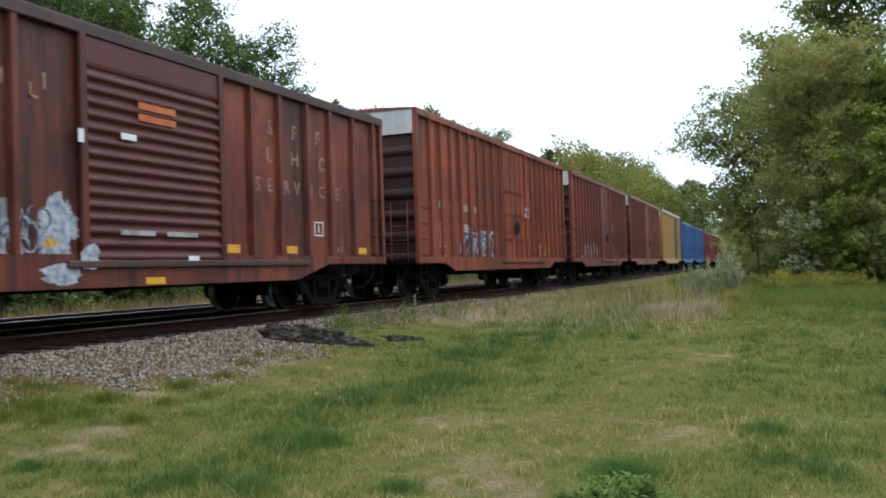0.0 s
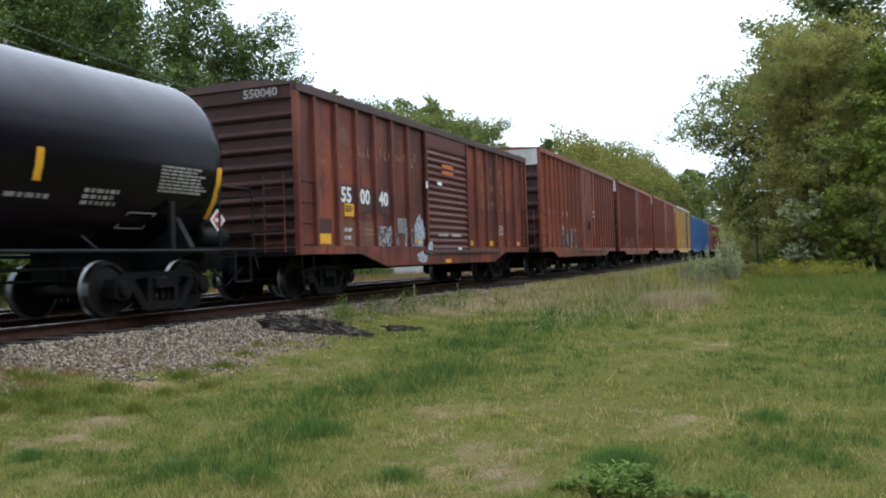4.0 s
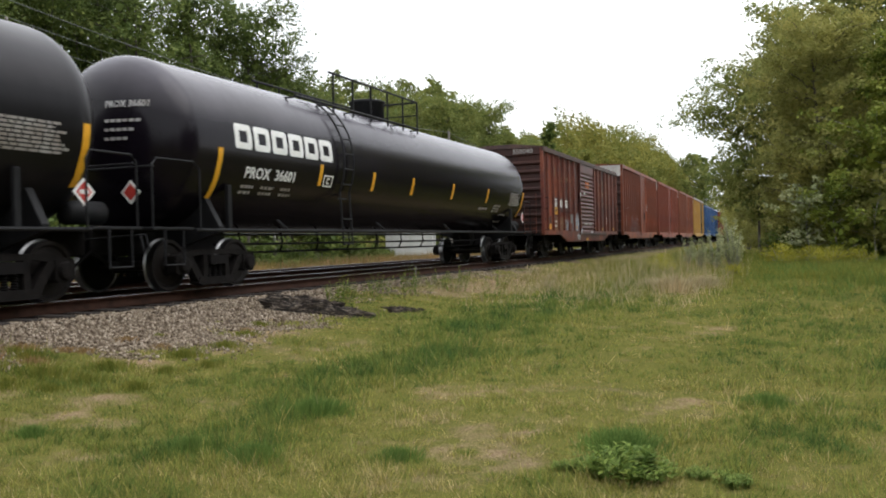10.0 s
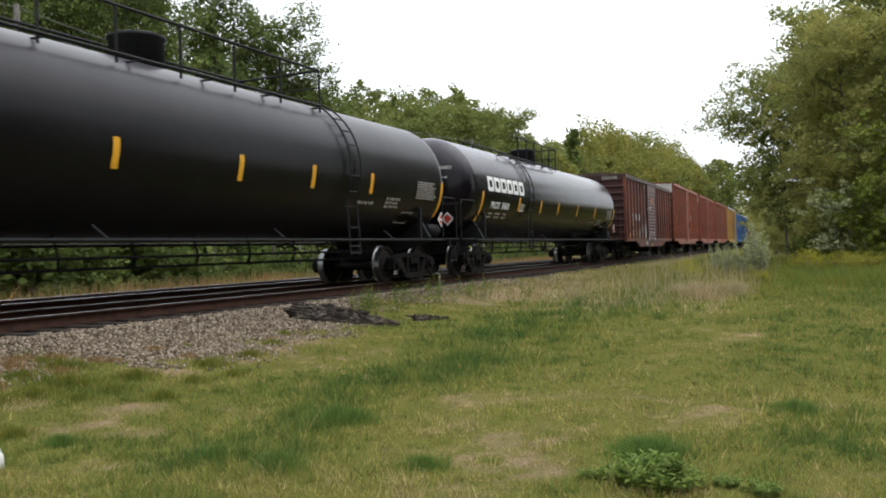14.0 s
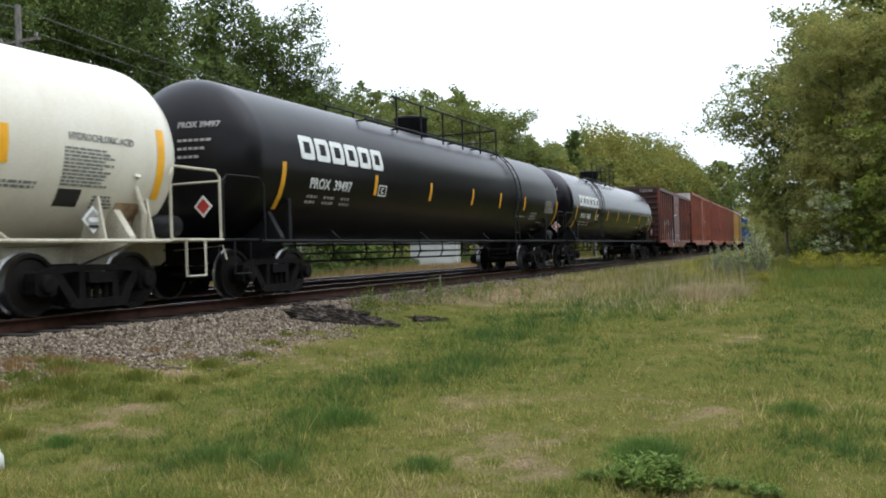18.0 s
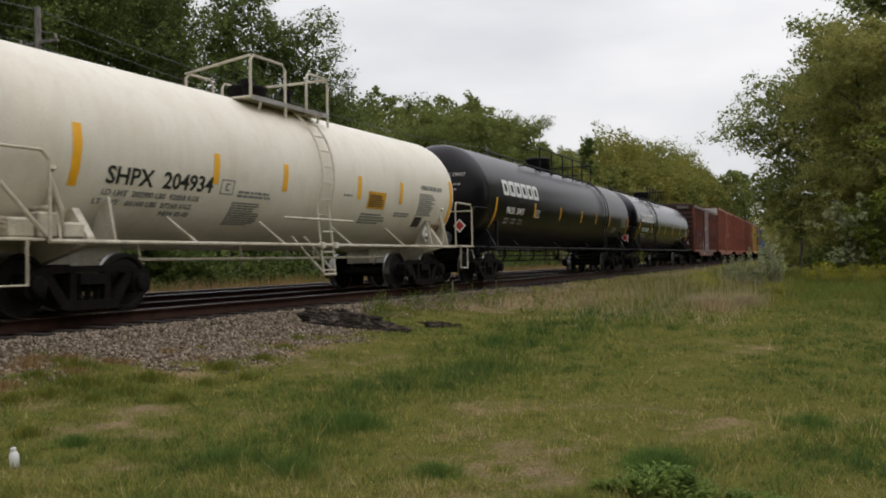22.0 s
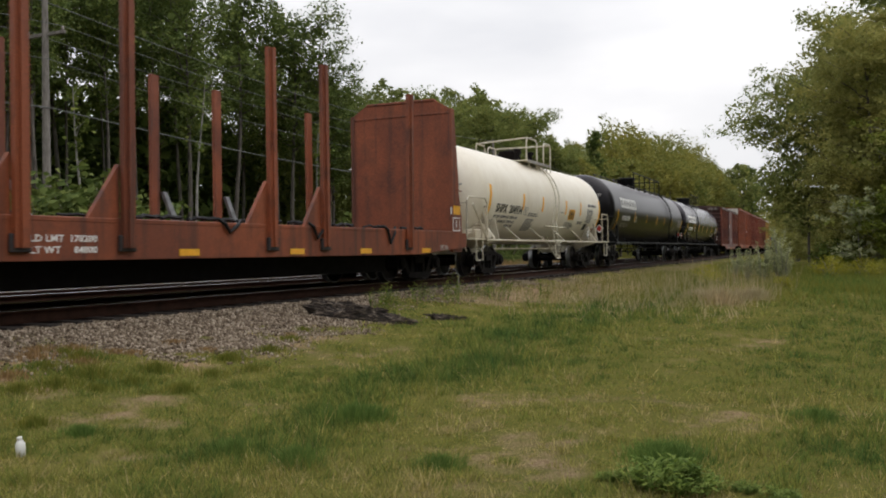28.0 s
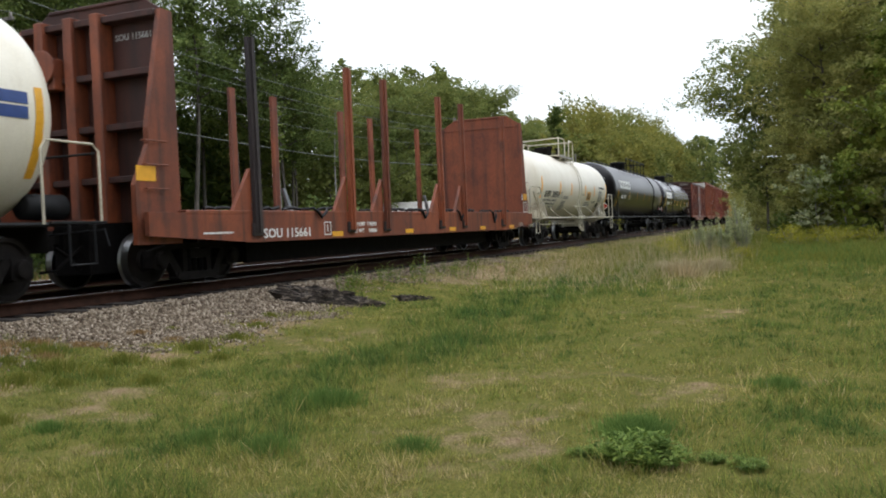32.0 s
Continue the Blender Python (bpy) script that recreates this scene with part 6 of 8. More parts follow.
def tree(label, tall, clear, spread, leaves, leaf, leaf_mat, bark, seed, lean=(0.0, 0.0), form="round", group="trees beside the line", twig=0.9, trunk_r=None, limbs=26, core=0.10):
    """One tree: tapered trunk, limbs, leaves in clumps along the outer limbs, and coarser ones within the crown."""
    rng = np.random.default_rng(seed)
    r0 = trunk_r or tall * 0.011
    trunk = []
    for i in range(9):
        f = i / 8
        trunk.append((np.array((lean[0] * f + 0.22 * math.sin(f * 5 + seed) * f, lean[1] * f + 0.22 * math.cos(f * 4 + seed * 2) * f, tall * 0.93 * f - 0.15)), r0 * (1.25 if i == 0 else 1) * (1 - 0.86 * f)))
    paths, pos, inner = [trunk], [], []
    for i in range(limbs):
        f = (clear + (tall * 0.92 - clear) * ((i + rng.uniform(0, 1)) / limbs)) / tall
        j = min(int(f / 0.93 * 8), 7)
        t = f / 0.93 * 8 - j
        p0 = trunk[j][0] * (1 - t) + trunk[j + 1][0] * t
        c = (f * tall - clear) / (tall - clear)
        if form == "round":
            reach = spread * (0.45 + 0.75 * math.sin(math.pi * min(0.12 + c * 0.88, 1.0)) ** 0.8) * rng.uniform(0.65, 1.1)
            rise = rng.uniform(0.25, 0.8)
        elif form == "cone":
            reach = spread * (1.05 - 0.9 * c) * rng.uniform(0.75, 1.1)
            rise = rng.uniform(-0.1, 0.25)
        else:
            reach = spread * (0.5 + 0.4 * c) * rng.uniform(0.6, 1.1)
            rise = rng.uniform(0.7, 1.4)
        az = rng.uniform(0, 2 * math.pi) if i % 3 else i * 2.4
        d = np.array((math.cos(az), math.sin(az), rise))
        pts, p = [], p0.copy()
        for k in range(5):
            pts.append((p.copy(), max(r0 * 0.36 * (1 - c * 0.6) * (1 - 0.22 * k), 0.012)))
            p = p + d * reach / 4 + rng.normal(size=3) * 0.09 * reach / 2
            d = d * np.array((1, 1, 0.75)) + np.array((0, 0, 0.05))
        paths.append(pts)
        share = int(leaves / limbs)
        cnt = int(share * core)
        inner.append(p0 + (pts[3][0] - p0) * rng.uniform(0.05, 1.0, (cnt, 1)) + np.clip(rng.normal(size=(cnt, 3)), -1.3, 1.3) * reach * 0.16)
        for k in range(5):
            w = (0.06, 0.14, 0.24, 0.28, 0.28)[k]
            cnt = int(share * w)
            q = pts[k][0] + ball(max(cnt // 22, 1), rng) * np.array((1, 1, 0.8)) * reach * 0.40
            way = np.repeat(np.clip(rng.normal(size=(len(q), 3)), -1.4, 1.4) * np.array((1, 1, 0.5)), math.ceil(cnt / len(q)), 0)[:cnt]
            spray_at = np.repeat(q, math.ceil(cnt / len(q)), 0)[:cnt] + way * rng.uniform(-0.5, 0.5, (cnt, 1)) * twig * 0.7
            pos.append(spray_at + np.clip(rng.normal(size=(cnt, 3)), -1.5, 1.5) * np.array((1, 1, 0.7)) * twig * 0.23)
    ob = tagged(new("tree"), label, "tree", group)
    part("trunk", quick_mesh("trunk", *limb_tubes(paths), bark, True), None, ob)
    pos, inner = np.concatenate(pos), np.concatenate(inner)
    size = np.concatenate((np.full(len(pos), leaf), np.full(len(inner), leaf * 2.4)))
    part("crown", quick_mesh("crown", *leaf_cloud(np.concatenate((pos, inner)), size, rng), leaf_mat), None, ob)
    return ob


def on_ground(x, y, drop=0.05):
    return float(height(x, y)) - drop


# the wood on the far side of the line
WOOD_TOP = ((-30, 0, 20, 30, 38, 44, 46, 49, 52, 54, 57, 60, 66, 72, 78, 84, 92, 97, 104, 112, 125), (16.0, 16.5, 16, 16.5, 18, 17.2, 15.2, 12.4, 11.4, 11.2, 12.0, 13.6, 14.6, 15.4, 16.6, 17.2, 16.5, 14.4, 14.3, 15.4, 16.6))
kinds = [
    tree("tall broadleaf tree in full dark green leaf at the wood's edge", 15, 6.6, 2.8, 9800, 0.165, LEAF_WOOD, BARK, 11, core=0.03, trunk_r=0.14, group="wood behind the line"),
    tree("tall slender tree with mid green leaves and a dark trunk", 15, 7.6, 2.3, 7400, 0.16, LEAF_WOOD, BARK, 12, core=0.03, trunk_r=0.13, group="wood behind the line", form="up"),
    tree("broad leafy tree with fresh spring green crown at the wood's edge", 15, 1.6, 3.3, 13000, 0.20, LEAF_SPRING, BARK, 13, group="wood behind the line"),
    tree("thinly leaved young tree with fresh green spring leaves", 15, 3.0, 2.7, 9000, 0.17, LEAF_SPRING, BARK_PALE, 14, group="wood behind the line", form="up"),
    tree("dense dark green tree deep in the wood", 15, 1.5, 3.4, 3600, 0.42, LEAF_DARK, BARK, 15, core=0.0, group="wood behind the line"),
    tree("full-crowned spring green tree within the wood", 15, 1.5, 3.4, 5600, 0.32, LEAF_SPRING, BARK, 16, core=0.0, group="wood behind the line"),
]
wr = random.Random(5)
placed = [False] * 6
for row, (q, gap, start, stop) in enumerate(((-19.0, 4.3, 6, 108), (-23.5, 5.0, 2, 118), (-29.0, 6.0, 0, 126))):
    u = start
    while u < stop:
        qq = q + wr.uniform(-1.3, 1.3)
        if row == 0:
            k = wr.choice((0, 0, 1, 1, 0)) if u < 52 else wr.choice((2, 3, 2, 2, 3))
        else:
            k = wr.choice((1, 0, 1, 4) if row == 2 else (0, 1)) if u < 50 else 5
        p = along(u, C + qq)
        tall = float(np.interp(u, *WOOD_TOP)) * (0.95, 1.02, 1.03)[row] * wr.uniform(0.92, 1.02)
        s = tall / 15
        m = pose(p.x, p.y, on_ground(p.x, p.y), wr.uniform(-2, 2), wr.uniform(-2, 2), wr.uniform(0, 360)) @ Matrix.Diagonal((s * wr.uniform(0.9, 1.15),) * 2 + (s, 1))
        if not placed[k]:
            kinds[k].matrix_basis = m
            placed[k] = True
        else:
            t_ = copy_thing(kinds[k], Matrix.Identity(4))
            t_.matrix_basis = m
        u += gap * wr.uniform(0.8, 1.25)
for u, q, tall in ((43.2, -19.4, 16.0), (45.5, -18.8, 13.8), (47.2, -19.2, 12.0)):     # the wood's stepped end
    p = along(u, C + q)
    copy_thing(kinds[0], Matrix.Identity(4)).matrix_basis = pose(p.x, p.y, on_ground(p.x, p.y), 0, 0, u * 83) @ Matrix.Diagonal((tall / 15,) * 3 + (1,))
slim = tree("slender forest tree with bare dark trunk and thin crown", 15, 10.0, 1.5, 2600, 0.17, LEAF_WOOD, BARK, 17, form="up", core=0.0, trunk_r=0.10, limbs=14, group="wood behind the line")
for i in range(24):
    u, q = wr.uniform(4, 42), -wr.uniform(20.5, 29)
    p = along(u, C + q)
    ob = slim if i == 0 else copy_thing(slim, Matrix.Identity(4))
    ob.matrix_basis = pose(p.x, p.y, on_ground(p.x, p.y), wr.uniform(-3, 3), wr.uniform(-3, 3), wr.uniform(0, 360)) @ Matrix.Diagonal((1, 1, wr.uniform(0.9, 1.05) * float(np.interp(u, *WOOD_TOP)) / 15, 1))
conifer = tree("dark conifer standing above the wood", 19.3, 4.5, 2.8, 9000, 0.24, LEAF_DARK, BARK, 21, form="cone", group="wood behind the line", limbs=40)
p = along(121, C - 20.0)
conifer.matrix_basis = pose(p.x, p.y, on_ground(p.x, p.y))

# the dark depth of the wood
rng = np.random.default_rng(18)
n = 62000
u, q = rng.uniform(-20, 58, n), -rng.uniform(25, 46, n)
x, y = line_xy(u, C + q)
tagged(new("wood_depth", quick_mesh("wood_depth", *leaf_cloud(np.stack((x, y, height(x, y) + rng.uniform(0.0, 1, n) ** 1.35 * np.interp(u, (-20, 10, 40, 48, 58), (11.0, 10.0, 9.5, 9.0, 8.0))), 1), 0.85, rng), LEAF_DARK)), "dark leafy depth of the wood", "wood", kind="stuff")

rng = np.random.default_rng(19)
n = 52000
u, q = rng.uniform(46, 122, n), -rng.uniform(19, 31, n)
x, y = line_xy(u, C + q)
top = np.interp(u, *WOOD_TOP) * 0.90 * (1 + 0.011 * (-q - 21)) * (1 + 0.12 * patchy(u, q, 1.4, 3))
tagged(new("wood_fill", quick_mesh("wood_fill", *leaf_cloud(np.stack((x, y, height(x, y) + rng.uniform(0.05, 1, n) ** 0.7 * top), 1), 0.34, rng), LEAF_SPRING)), "spring green leafy depth of the wood", "wood", kind="stuff")

# far woods that close the view: one mass of leaf clumps on hidden stems
rng = np.random.default_rng(8)
far_pos, stems = [], []
for i in range(190):
    u, q = rng.uniform(104, 330), -rng.uniform(15, 32)
    if i > 160:
        u, q = rng.uniform(260, 420), rng.uniform(-22, 50)
    x, y = (float(w) for w in line_xy(u, C + q))
    z = float(height(x, y))
    top = float(np.interp(u, (104, 113, 135, 146, 164, 187, 223, 260, 330, 420), (14.2, 15.0, 16.7, 17.7, 20.2, 23.6, 25.8, 28.6, 31.5, 34.5))) * (1 + 0.024 * (max(-q, 10) - 21)) * rng.uniform(0.80, 0.99)
    r = top * rng.uniform(0.14, 0.21)
    stems.append([(np.array((x, y, z - 0.3)), 0.2), (np.array((x, y, z + top * 0.8)), 0.06)])
    n = 1700
    c = rng.normal(size=(60, 3))
    c /= np.linalg.norm(c, axis=1)[:, None]
    c = c * rng.uniform(0.45, 1.0, (60, 1)) * np.array((r, r, top * 0.44)) + np.array((x, y, z + top * 0.54))
    far_pos.append(np.repeat(c, math.ceil(n / 60), 0)[:n] + ball(n, rng) * r * 0.36)
for i in range(90):     # scrub at the foot of the far wood
    u, q = rng.uniform(130, 340), rng.uniform(5, 26)
    if i < 30:
        u, q = rng.uniform(120, 300), -rng.uniform(9, 15)
    x, y = (float(w) for w in line_xy(u, C + q))
    r = rng.uniform(2.0, 3.6)
    far_pos.append(ball(420, rng) * np.array((r * 1.2, r * 1.2, r)) + np.array((x, y, float(height(x, y)) + r * 0.7)))
ob = new("far_wood", quick_mesh("far_wood", *leaf_cloud(np.concatenate(far_pos), 0.66, rng), LEAF_FAR))
tagged(ob, "far rolling wood in mixed spring greens", "wood", kind="stuff")
tagged(new("far_wood_stems", quick_mesh("far_wood_stems", *limb_tubes(stems, 5), BARK)), "bare stems of the far wood", "wood", kind="stuff")

# trees behind the camera close the place; the tanks mirror them
back_pos = []
for i in range(64):
    az, far = radians(rng.uniform(-200, 62)), rng.uniform(24, 40)
    x, y = far * math.cos(az - 0.2), far * math.sin(az - 0.2)
    if y > 20 or lateral(x, y) < 8:
        continue
    z, top, r = float(height(x, y)), rng.uniform(8, 13), rng.uniform(2.2, 3.4)
    back_pos.append(ball(240, rng) * np.array((r, r, top * 0.5)) + np.array((x, y, z + top * 0.5)))
for i in range(60):     # the belt goes on to the right of the view
    az, far = radians(rng.uniform(12, 95)), rng.uniform(16, 46)
    x, y = far * math.sin(az), far * math.cos(az)
    if x < 0.09 * y + 4.2:
        continue
    z, top, r = float(height(x, y)), rng.uniform(9, 14), rng.uniform(2.2, 3.2)
    back_pos.append(ball(260, rng) * np.array((r, r, top * 0.5)) + np.array((x, y, z + top * 0.5)))
tagged(new("wood_behind", quick_mesh("wood_behind", *leaf_cloud(np.concatenate(back_pos), 0.95, rng), LEAF_DARK)), "dense green tree line behind and beside the viewer", "wood", kind="stuff")

# the clump of trees on the verge, ahead to the right of the line
hero = [
    (tree("dark green broadleaf tree with an open leaning crown", 9.8, 1.8, 2.6, 26000, 0.14, LEAF_BROAD, BARK, 31, (-0.2, 0), group="trees on the verge", limbs=50, twig=0.7, core=0.04, trunk_r=0.07), -2.15, 45.5),
    (tree("big olive green young-leaved tree with a full crown", 10.9, 0.6, 2.6, 38000, 0.115, LEAF_OLIVE, BARK, 32, group="trees on the verge", limbs=46, twig=0.6, core=0.03), 0.55, 39.5),
    (tree("bright green slim tree at the verge", 9.0, 0.6, 1.9, 11000, 0.15, LEAF_BRIGHT, BARK_PALE, 33, (0.3, 0), group="trees on the verge", limbs=30, twig=0.7), 3.0, 37.5),
    (tree("tall dark green tree behind the olive one", 16.0, 3.0, 3.0, 24000, 0.17, LEAF_BROAD, BARK, 34, group="trees on the verge", limbs=36), 2.2, 47.5),
    (tree("olive green tree hanging low over the verge", 7.5, 0.4, 1.8, 18000, 0.12, LEAF_OLIVE, BARK, 35, (0.0, 0), group="trees on the verge", limbs=34, twig=0.8, core=0.03), 0.2, 41.8),
    (tree("olive green tree with fine young leaves", 8.8, 0.4, 2.3, 26000, 0.115, LEAF_OLIVE, BARK, 36, group="trees on the verge", limbs=34, twig=0.75, core=0.03), 2.3, 40.5),
    (tree("mid green tree filling the back of the clump", 12.0, 0.8, 3.2, 9000, 0.24, LEAF_BROAD, BARK, 37, group="trees on the verge", limbs=34), 2.2, 51),
    (tree("tall leafy mid green tree at the edge of the clump", 18.0, 1.0, 3.6, 13000, 0.22, LEAF_MID, BARK, 38, group="trees on the verge", limbs=38), 5.6, 46),
    (tree("dark green broadleaf tree rising behind the olive crowns", 12.9, 2.5, 2.3, 22000, 0.155, LEAF_BROAD, BARK, 43, group="trees on the verge", limbs=36, twig=0.75), -0.5, 46.6),
    (tree("small bright green sapling in front of the clump", 3.6, 0.2, 1.1, 3000, 0.13, LEAF_BRIGHT, BARK_PALE, 39, group="trees on the verge", limbs=18, twig=0.55), 1.0, 36),
    (tree("pale silvery willow sapling in front of the clump", 3.2, 0.5, 1.3, 1300, 0.12, LEAF_SILVER, BARK_PALE, 40, group="trees on the verge", limbs=12, twig=0.4), 0.1, 36.5),
    (tree("slim sapling with olive leaves and a pale stem", 3.8, 0.9, 0.9, 1600, 0.13, LEAF_OLIVE, BARK_PALE, 41, group="trees on the verge", limbs=14, twig=0.5), 2.4, 36.2),
    (tree("low mid green tree against the far train", 5.0, 0.2, 1.7, 5000, 0.18, LEAF_MID, BARK, 42, group="trees on the verge", limbs=26, twig=0.8), -0.1, 48),
]
far_line = (
    tree("slim olive tree beside the far line", 8.6, 0.6, 1.7, 5000, 0.2, LEAF_OLIVE, BARK, 44, group="trees on the verge", limbs=26), -8.1, 111), (
    tree("light green tree beside the far line", 10.0, 0.6, 2.0, 5000, 0.24, LEAF_OLIVE, BARK, 45, group="trees on the verge", limbs=26), -9.6, 134), (
    tree("tall green tree at the far end of the line", 24.0, 2.0, 4.6, 6500, 0.5, LEAF_BROAD, BARK, 46, group="trees on the verge", limbs=34), -26.5, 236), (
    tree("tall dark tree at the far end of the line", 26.0, 2.0, 4.6, 6500, 0.5, LEAF_MID, BARK, 47, group="trees on the verge", limbs=34), -27.2, 264)
for ob, x, y in hero + list(far_line):
    ob.matrix_basis = pose(x, y, on_ground(x, y))


def shrub(label, tall, wide, leaves, leaf, leaf_mat, seed, group="shrubs"):
    """A low bush: many thin stems from the root, leaves in clumps at their ends."""
    rng = np.random.default_rng(seed)
    paths, pos = [], []
    n = 16
    for i in range(n):
        az, out = rng.uniform(0, 6.28), rng.uniform(0.1, 1.0) ** 0.7 * wide
        end = np.array((math.cos(az) * out, math.sin(az) * out, tall * (1.0 - 0.55 * (out / wide) ** 2) * rng.uniform(0.7, 1.05)))
        mid = end * np.array((0.45, 0.45, 0.6))
        paths.append([(np.zeros(3) - np.array((0, 0, 0.06)), 0.02), (mid, 0.013), (end, 0.005)])
        cnt = leaves // n
        f = rng.uniform(0.35, 1.02, cnt)[:, None]
        pos.append(end * f ** 0.9 + ball(cnt, rng) * wide * 0.22)
    pos = np.concatenate(pos)
    pos[:, 2] = np.abs(pos[:, 2]) + 0.02
    ob = tagged(new("shrub"), label, "shrub", group)
    part("stem", quick_mesh("stem", *limb_tubes(paths, 5), BARK_PALE, True), None, ob)
    part("foliage", quick_mesh("foliage", *leaf_cloud(pos, leaf, rng), leaf_mat), None, ob)
    return ob


silver = shrub("pale silvery bush among dry stalks on the verge", 2.3, 0.55, 1300, 0.085, LEAF_SILVER, 51)
silver.matrix_basis = pose(-2.75, 29.2, on_ground(-2.75, 29.2, 0.15)) @ Matrix.Scale(0.72, 4)
for x, y, s in ((-3.7, 30.2, 0.5), (-2.15, 29.6, 0.66), (-3.25, 29.5, 0.5), (-2.35, 30.1, 0.84)):
    copy_thing(silver, Matrix.Identity(4)).matrix_basis = pose(x, y, on_ground(x, y), 0, 0, x * 90) @ Matrix.Scale(s, 4)
gold = shrub("low yellow-green flowering bush on the verge", 0.8, 0.9, 1800, 0.06, LEAF_YELLOW, 52)
gold.matrix_basis = pose(-1.0, 34.5, on_ground(-1.0, 34.5))
for x, y, s in ((0.1, 35.0, 0.9), (-0.6, 33.8, 0.6), (0.9, 34.6, 0.9), (1.8, 34.9, 0.8), (0.5, 33.9, 0.7), (-4.4, 28.5, 0.7), (-4.0, 27.0, 0.55), (-2.0, 27.0, 0.5)):
    copy_thing(gold, Matrix.Identity(4)).matrix_basis = pose(x, y, on_ground(x, y), 0, 0, x * 80) @ Matrix.Scale(s, 4)
green = shrub("rounded green bush at the foot of the trees", 1.9, 1.3, 3600, 0.12, LEAF_MID, 53)
green.matrix_basis = pose(-0.5, 38.5, on_ground(-0.5, 38.5))
olive = shrub("low olive bush at the foot of the trees", 2.0, 1.2, 3400, 0.10, LEAF_OLIVE, 54)
olive.matrix_basis = pose(3.4, 36.3, on_ground(3.4, 36.3))
spots = [(-0.4, 42, 0.7), (0.9, 37.8, 0.8), (2.2, 37.4, 0.8), (-0.5, 39, 1.1), (4.3, 38, 1.1), (-2.0, 49, 0.9), (-2.2, 60, 1.0)]
for i, (x, y, s) in enumerate(spots):
    copy_thing((green, olive)[i % 2], Matrix.Identity(4)).matrix_basis = pose(x, y, on_ground(x, y), 0, 0, i * 67) @ Matrix.Scale(s, 4)
tall_bush = shrub("tall yellow-green bush beside the far line", 3.3, 1.7, 6500, 0.13, LEAF_OLIVE, 57)
tall_bush.matrix_basis = pose(-3.4, 58, on_ground(-3.4, 58))
for x, y, s in ((-2.3, 53, 0.85), (-3.3, 66, 1.25), (-1.6, 60, 1.2), (-2.6, 75, 1.6)):
    copy_thing(tall_bush, Matrix.Identity(4)).matrix_basis = pose(x, y, on_ground(x, y), 0, 0, x * 170) @ Matrix.Scale(s, 4)
# undergrowth along the far side
bush = shrub("leafy mid green bush behind the line", 1.9, 1.7, 2400, 0.17, LEAF_WOOD, 55, "undergrowth behind the line")
bush2 = shrub("dense dark green bush behind the line", 1.5, 1.5, 2100, 0.16, LEAF_WOOD, 56, "undergrowth behind the line")
br = random.Random(9)
for row, (q, gap, u1) in enumerate(((-9.6, 2.1, 62), (-13.0, 2.6, 70), (-16.3, 3.2, 90))):
    u = 4.0
    while u < u1:
        p = along(u, C + q + br.uniform(-0.8, 0.8))
        if abs(p.x / p.y + 0.45) < 0.045 and 25 < p.y < 60:     # the open strip before the hut
            u += gap
            continue
        s = br.uniform(0.45, 0.8) if row == 0 else br.uniform(0.5, 0.9)
        if row == 0 and br.random() < 0.35:
            s *= 0.6
        src = br.choice((bush, bush2)) if row == 0 or u > 60 else bush2
        m = pose(p.x, p.y, on_ground(p.x, p.y), 0, 0, br.uniform(0, 360)) @ Matrix.Scale(s, 4)
        if src.location.length < 0.01 and src.matrix_basis.is_identity:
            src.matrix_basis = m
        else:
            copy_thing(src, Matrix.Identity(4)).matrix_basis = m
        u += gap * br.uniform(0.75, 1.3)

for x, y, s in ((-21.5, 18.3, 1.75), (-21.6, 20.0, 1.9), (-21.4, 21.6, 1.6), (-21.7, 23.2, 1.5), (-22.8, 38.1, 1.5), (-23.0, 30.5, 1.2)):
    copy_thing(bush, Matrix.Identity(4)).matrix_basis = pose(x, y, on_ground(x, y), 0, 0, x * 211) @ Matrix.Scale(s, 4)
# bare pale stems at the wood's edge
for label, x, y, tall, lean in (("bare white birch stem at the wood's edge", -24.8, 37.1, 8.5, (0.3, -0.5)), ("bare crooked grey stem at the wood's edge", -24.5, 22.4, 8.0, (-0.2, -0.9)), ("slim pale bare stem at the wood's edge", -25.2, 28.5, 9.5, (0.1, 0.3)), ("slim pale bare stem at the wood's edge", -25.6, 44.0, 9.0, (-0.2, 0.4))):
    tree(label, tall, tall * 0.55, 0.8, 160, 0.16, LEAF_MID, BARK_PALE, int(tall * 10 + y), lean, form="up", group="wood behind the line", trunk_r=0.085, limbs=7).matrix_basis = pose(x, y, on_ground(x, y))


# ---- grass ----
def blades(n, x, y, tall, wide, rng, flop=0.5):
    """Arrays of leaning blades, one triangle each."""
    z = height(x, y) - 0.01
    az = rng.uniform(0, 2 * math.pi, n)
    ln = rng.normal(0, flop, (n, 2)) * tall[:, None]
    w = wide[:, None] * np.stack((np.cos(az), np.sin(az), np.zeros(n)), 1) * 0.6
    b = np.stack((x, y, z), 1)
    t = b + np.concatenate((ln, tall[:, None]), 1)
    return np.stack((b - w, b + w, t), 1).reshape(-1, 3), np.arange(n * 3).reshape(-1, 3)


def scatter(n, rng, near, far, spread_l, spread_r):
    """Points on the verge, denser nearer the camera, across the wedge that it faces."""
    y = near * (far / near) ** rng.uniform(0, 1, n)
    x = rng.uniform(0, 1, n) * (spread_r - spread_l) * y + spread_l * y
    return x, y


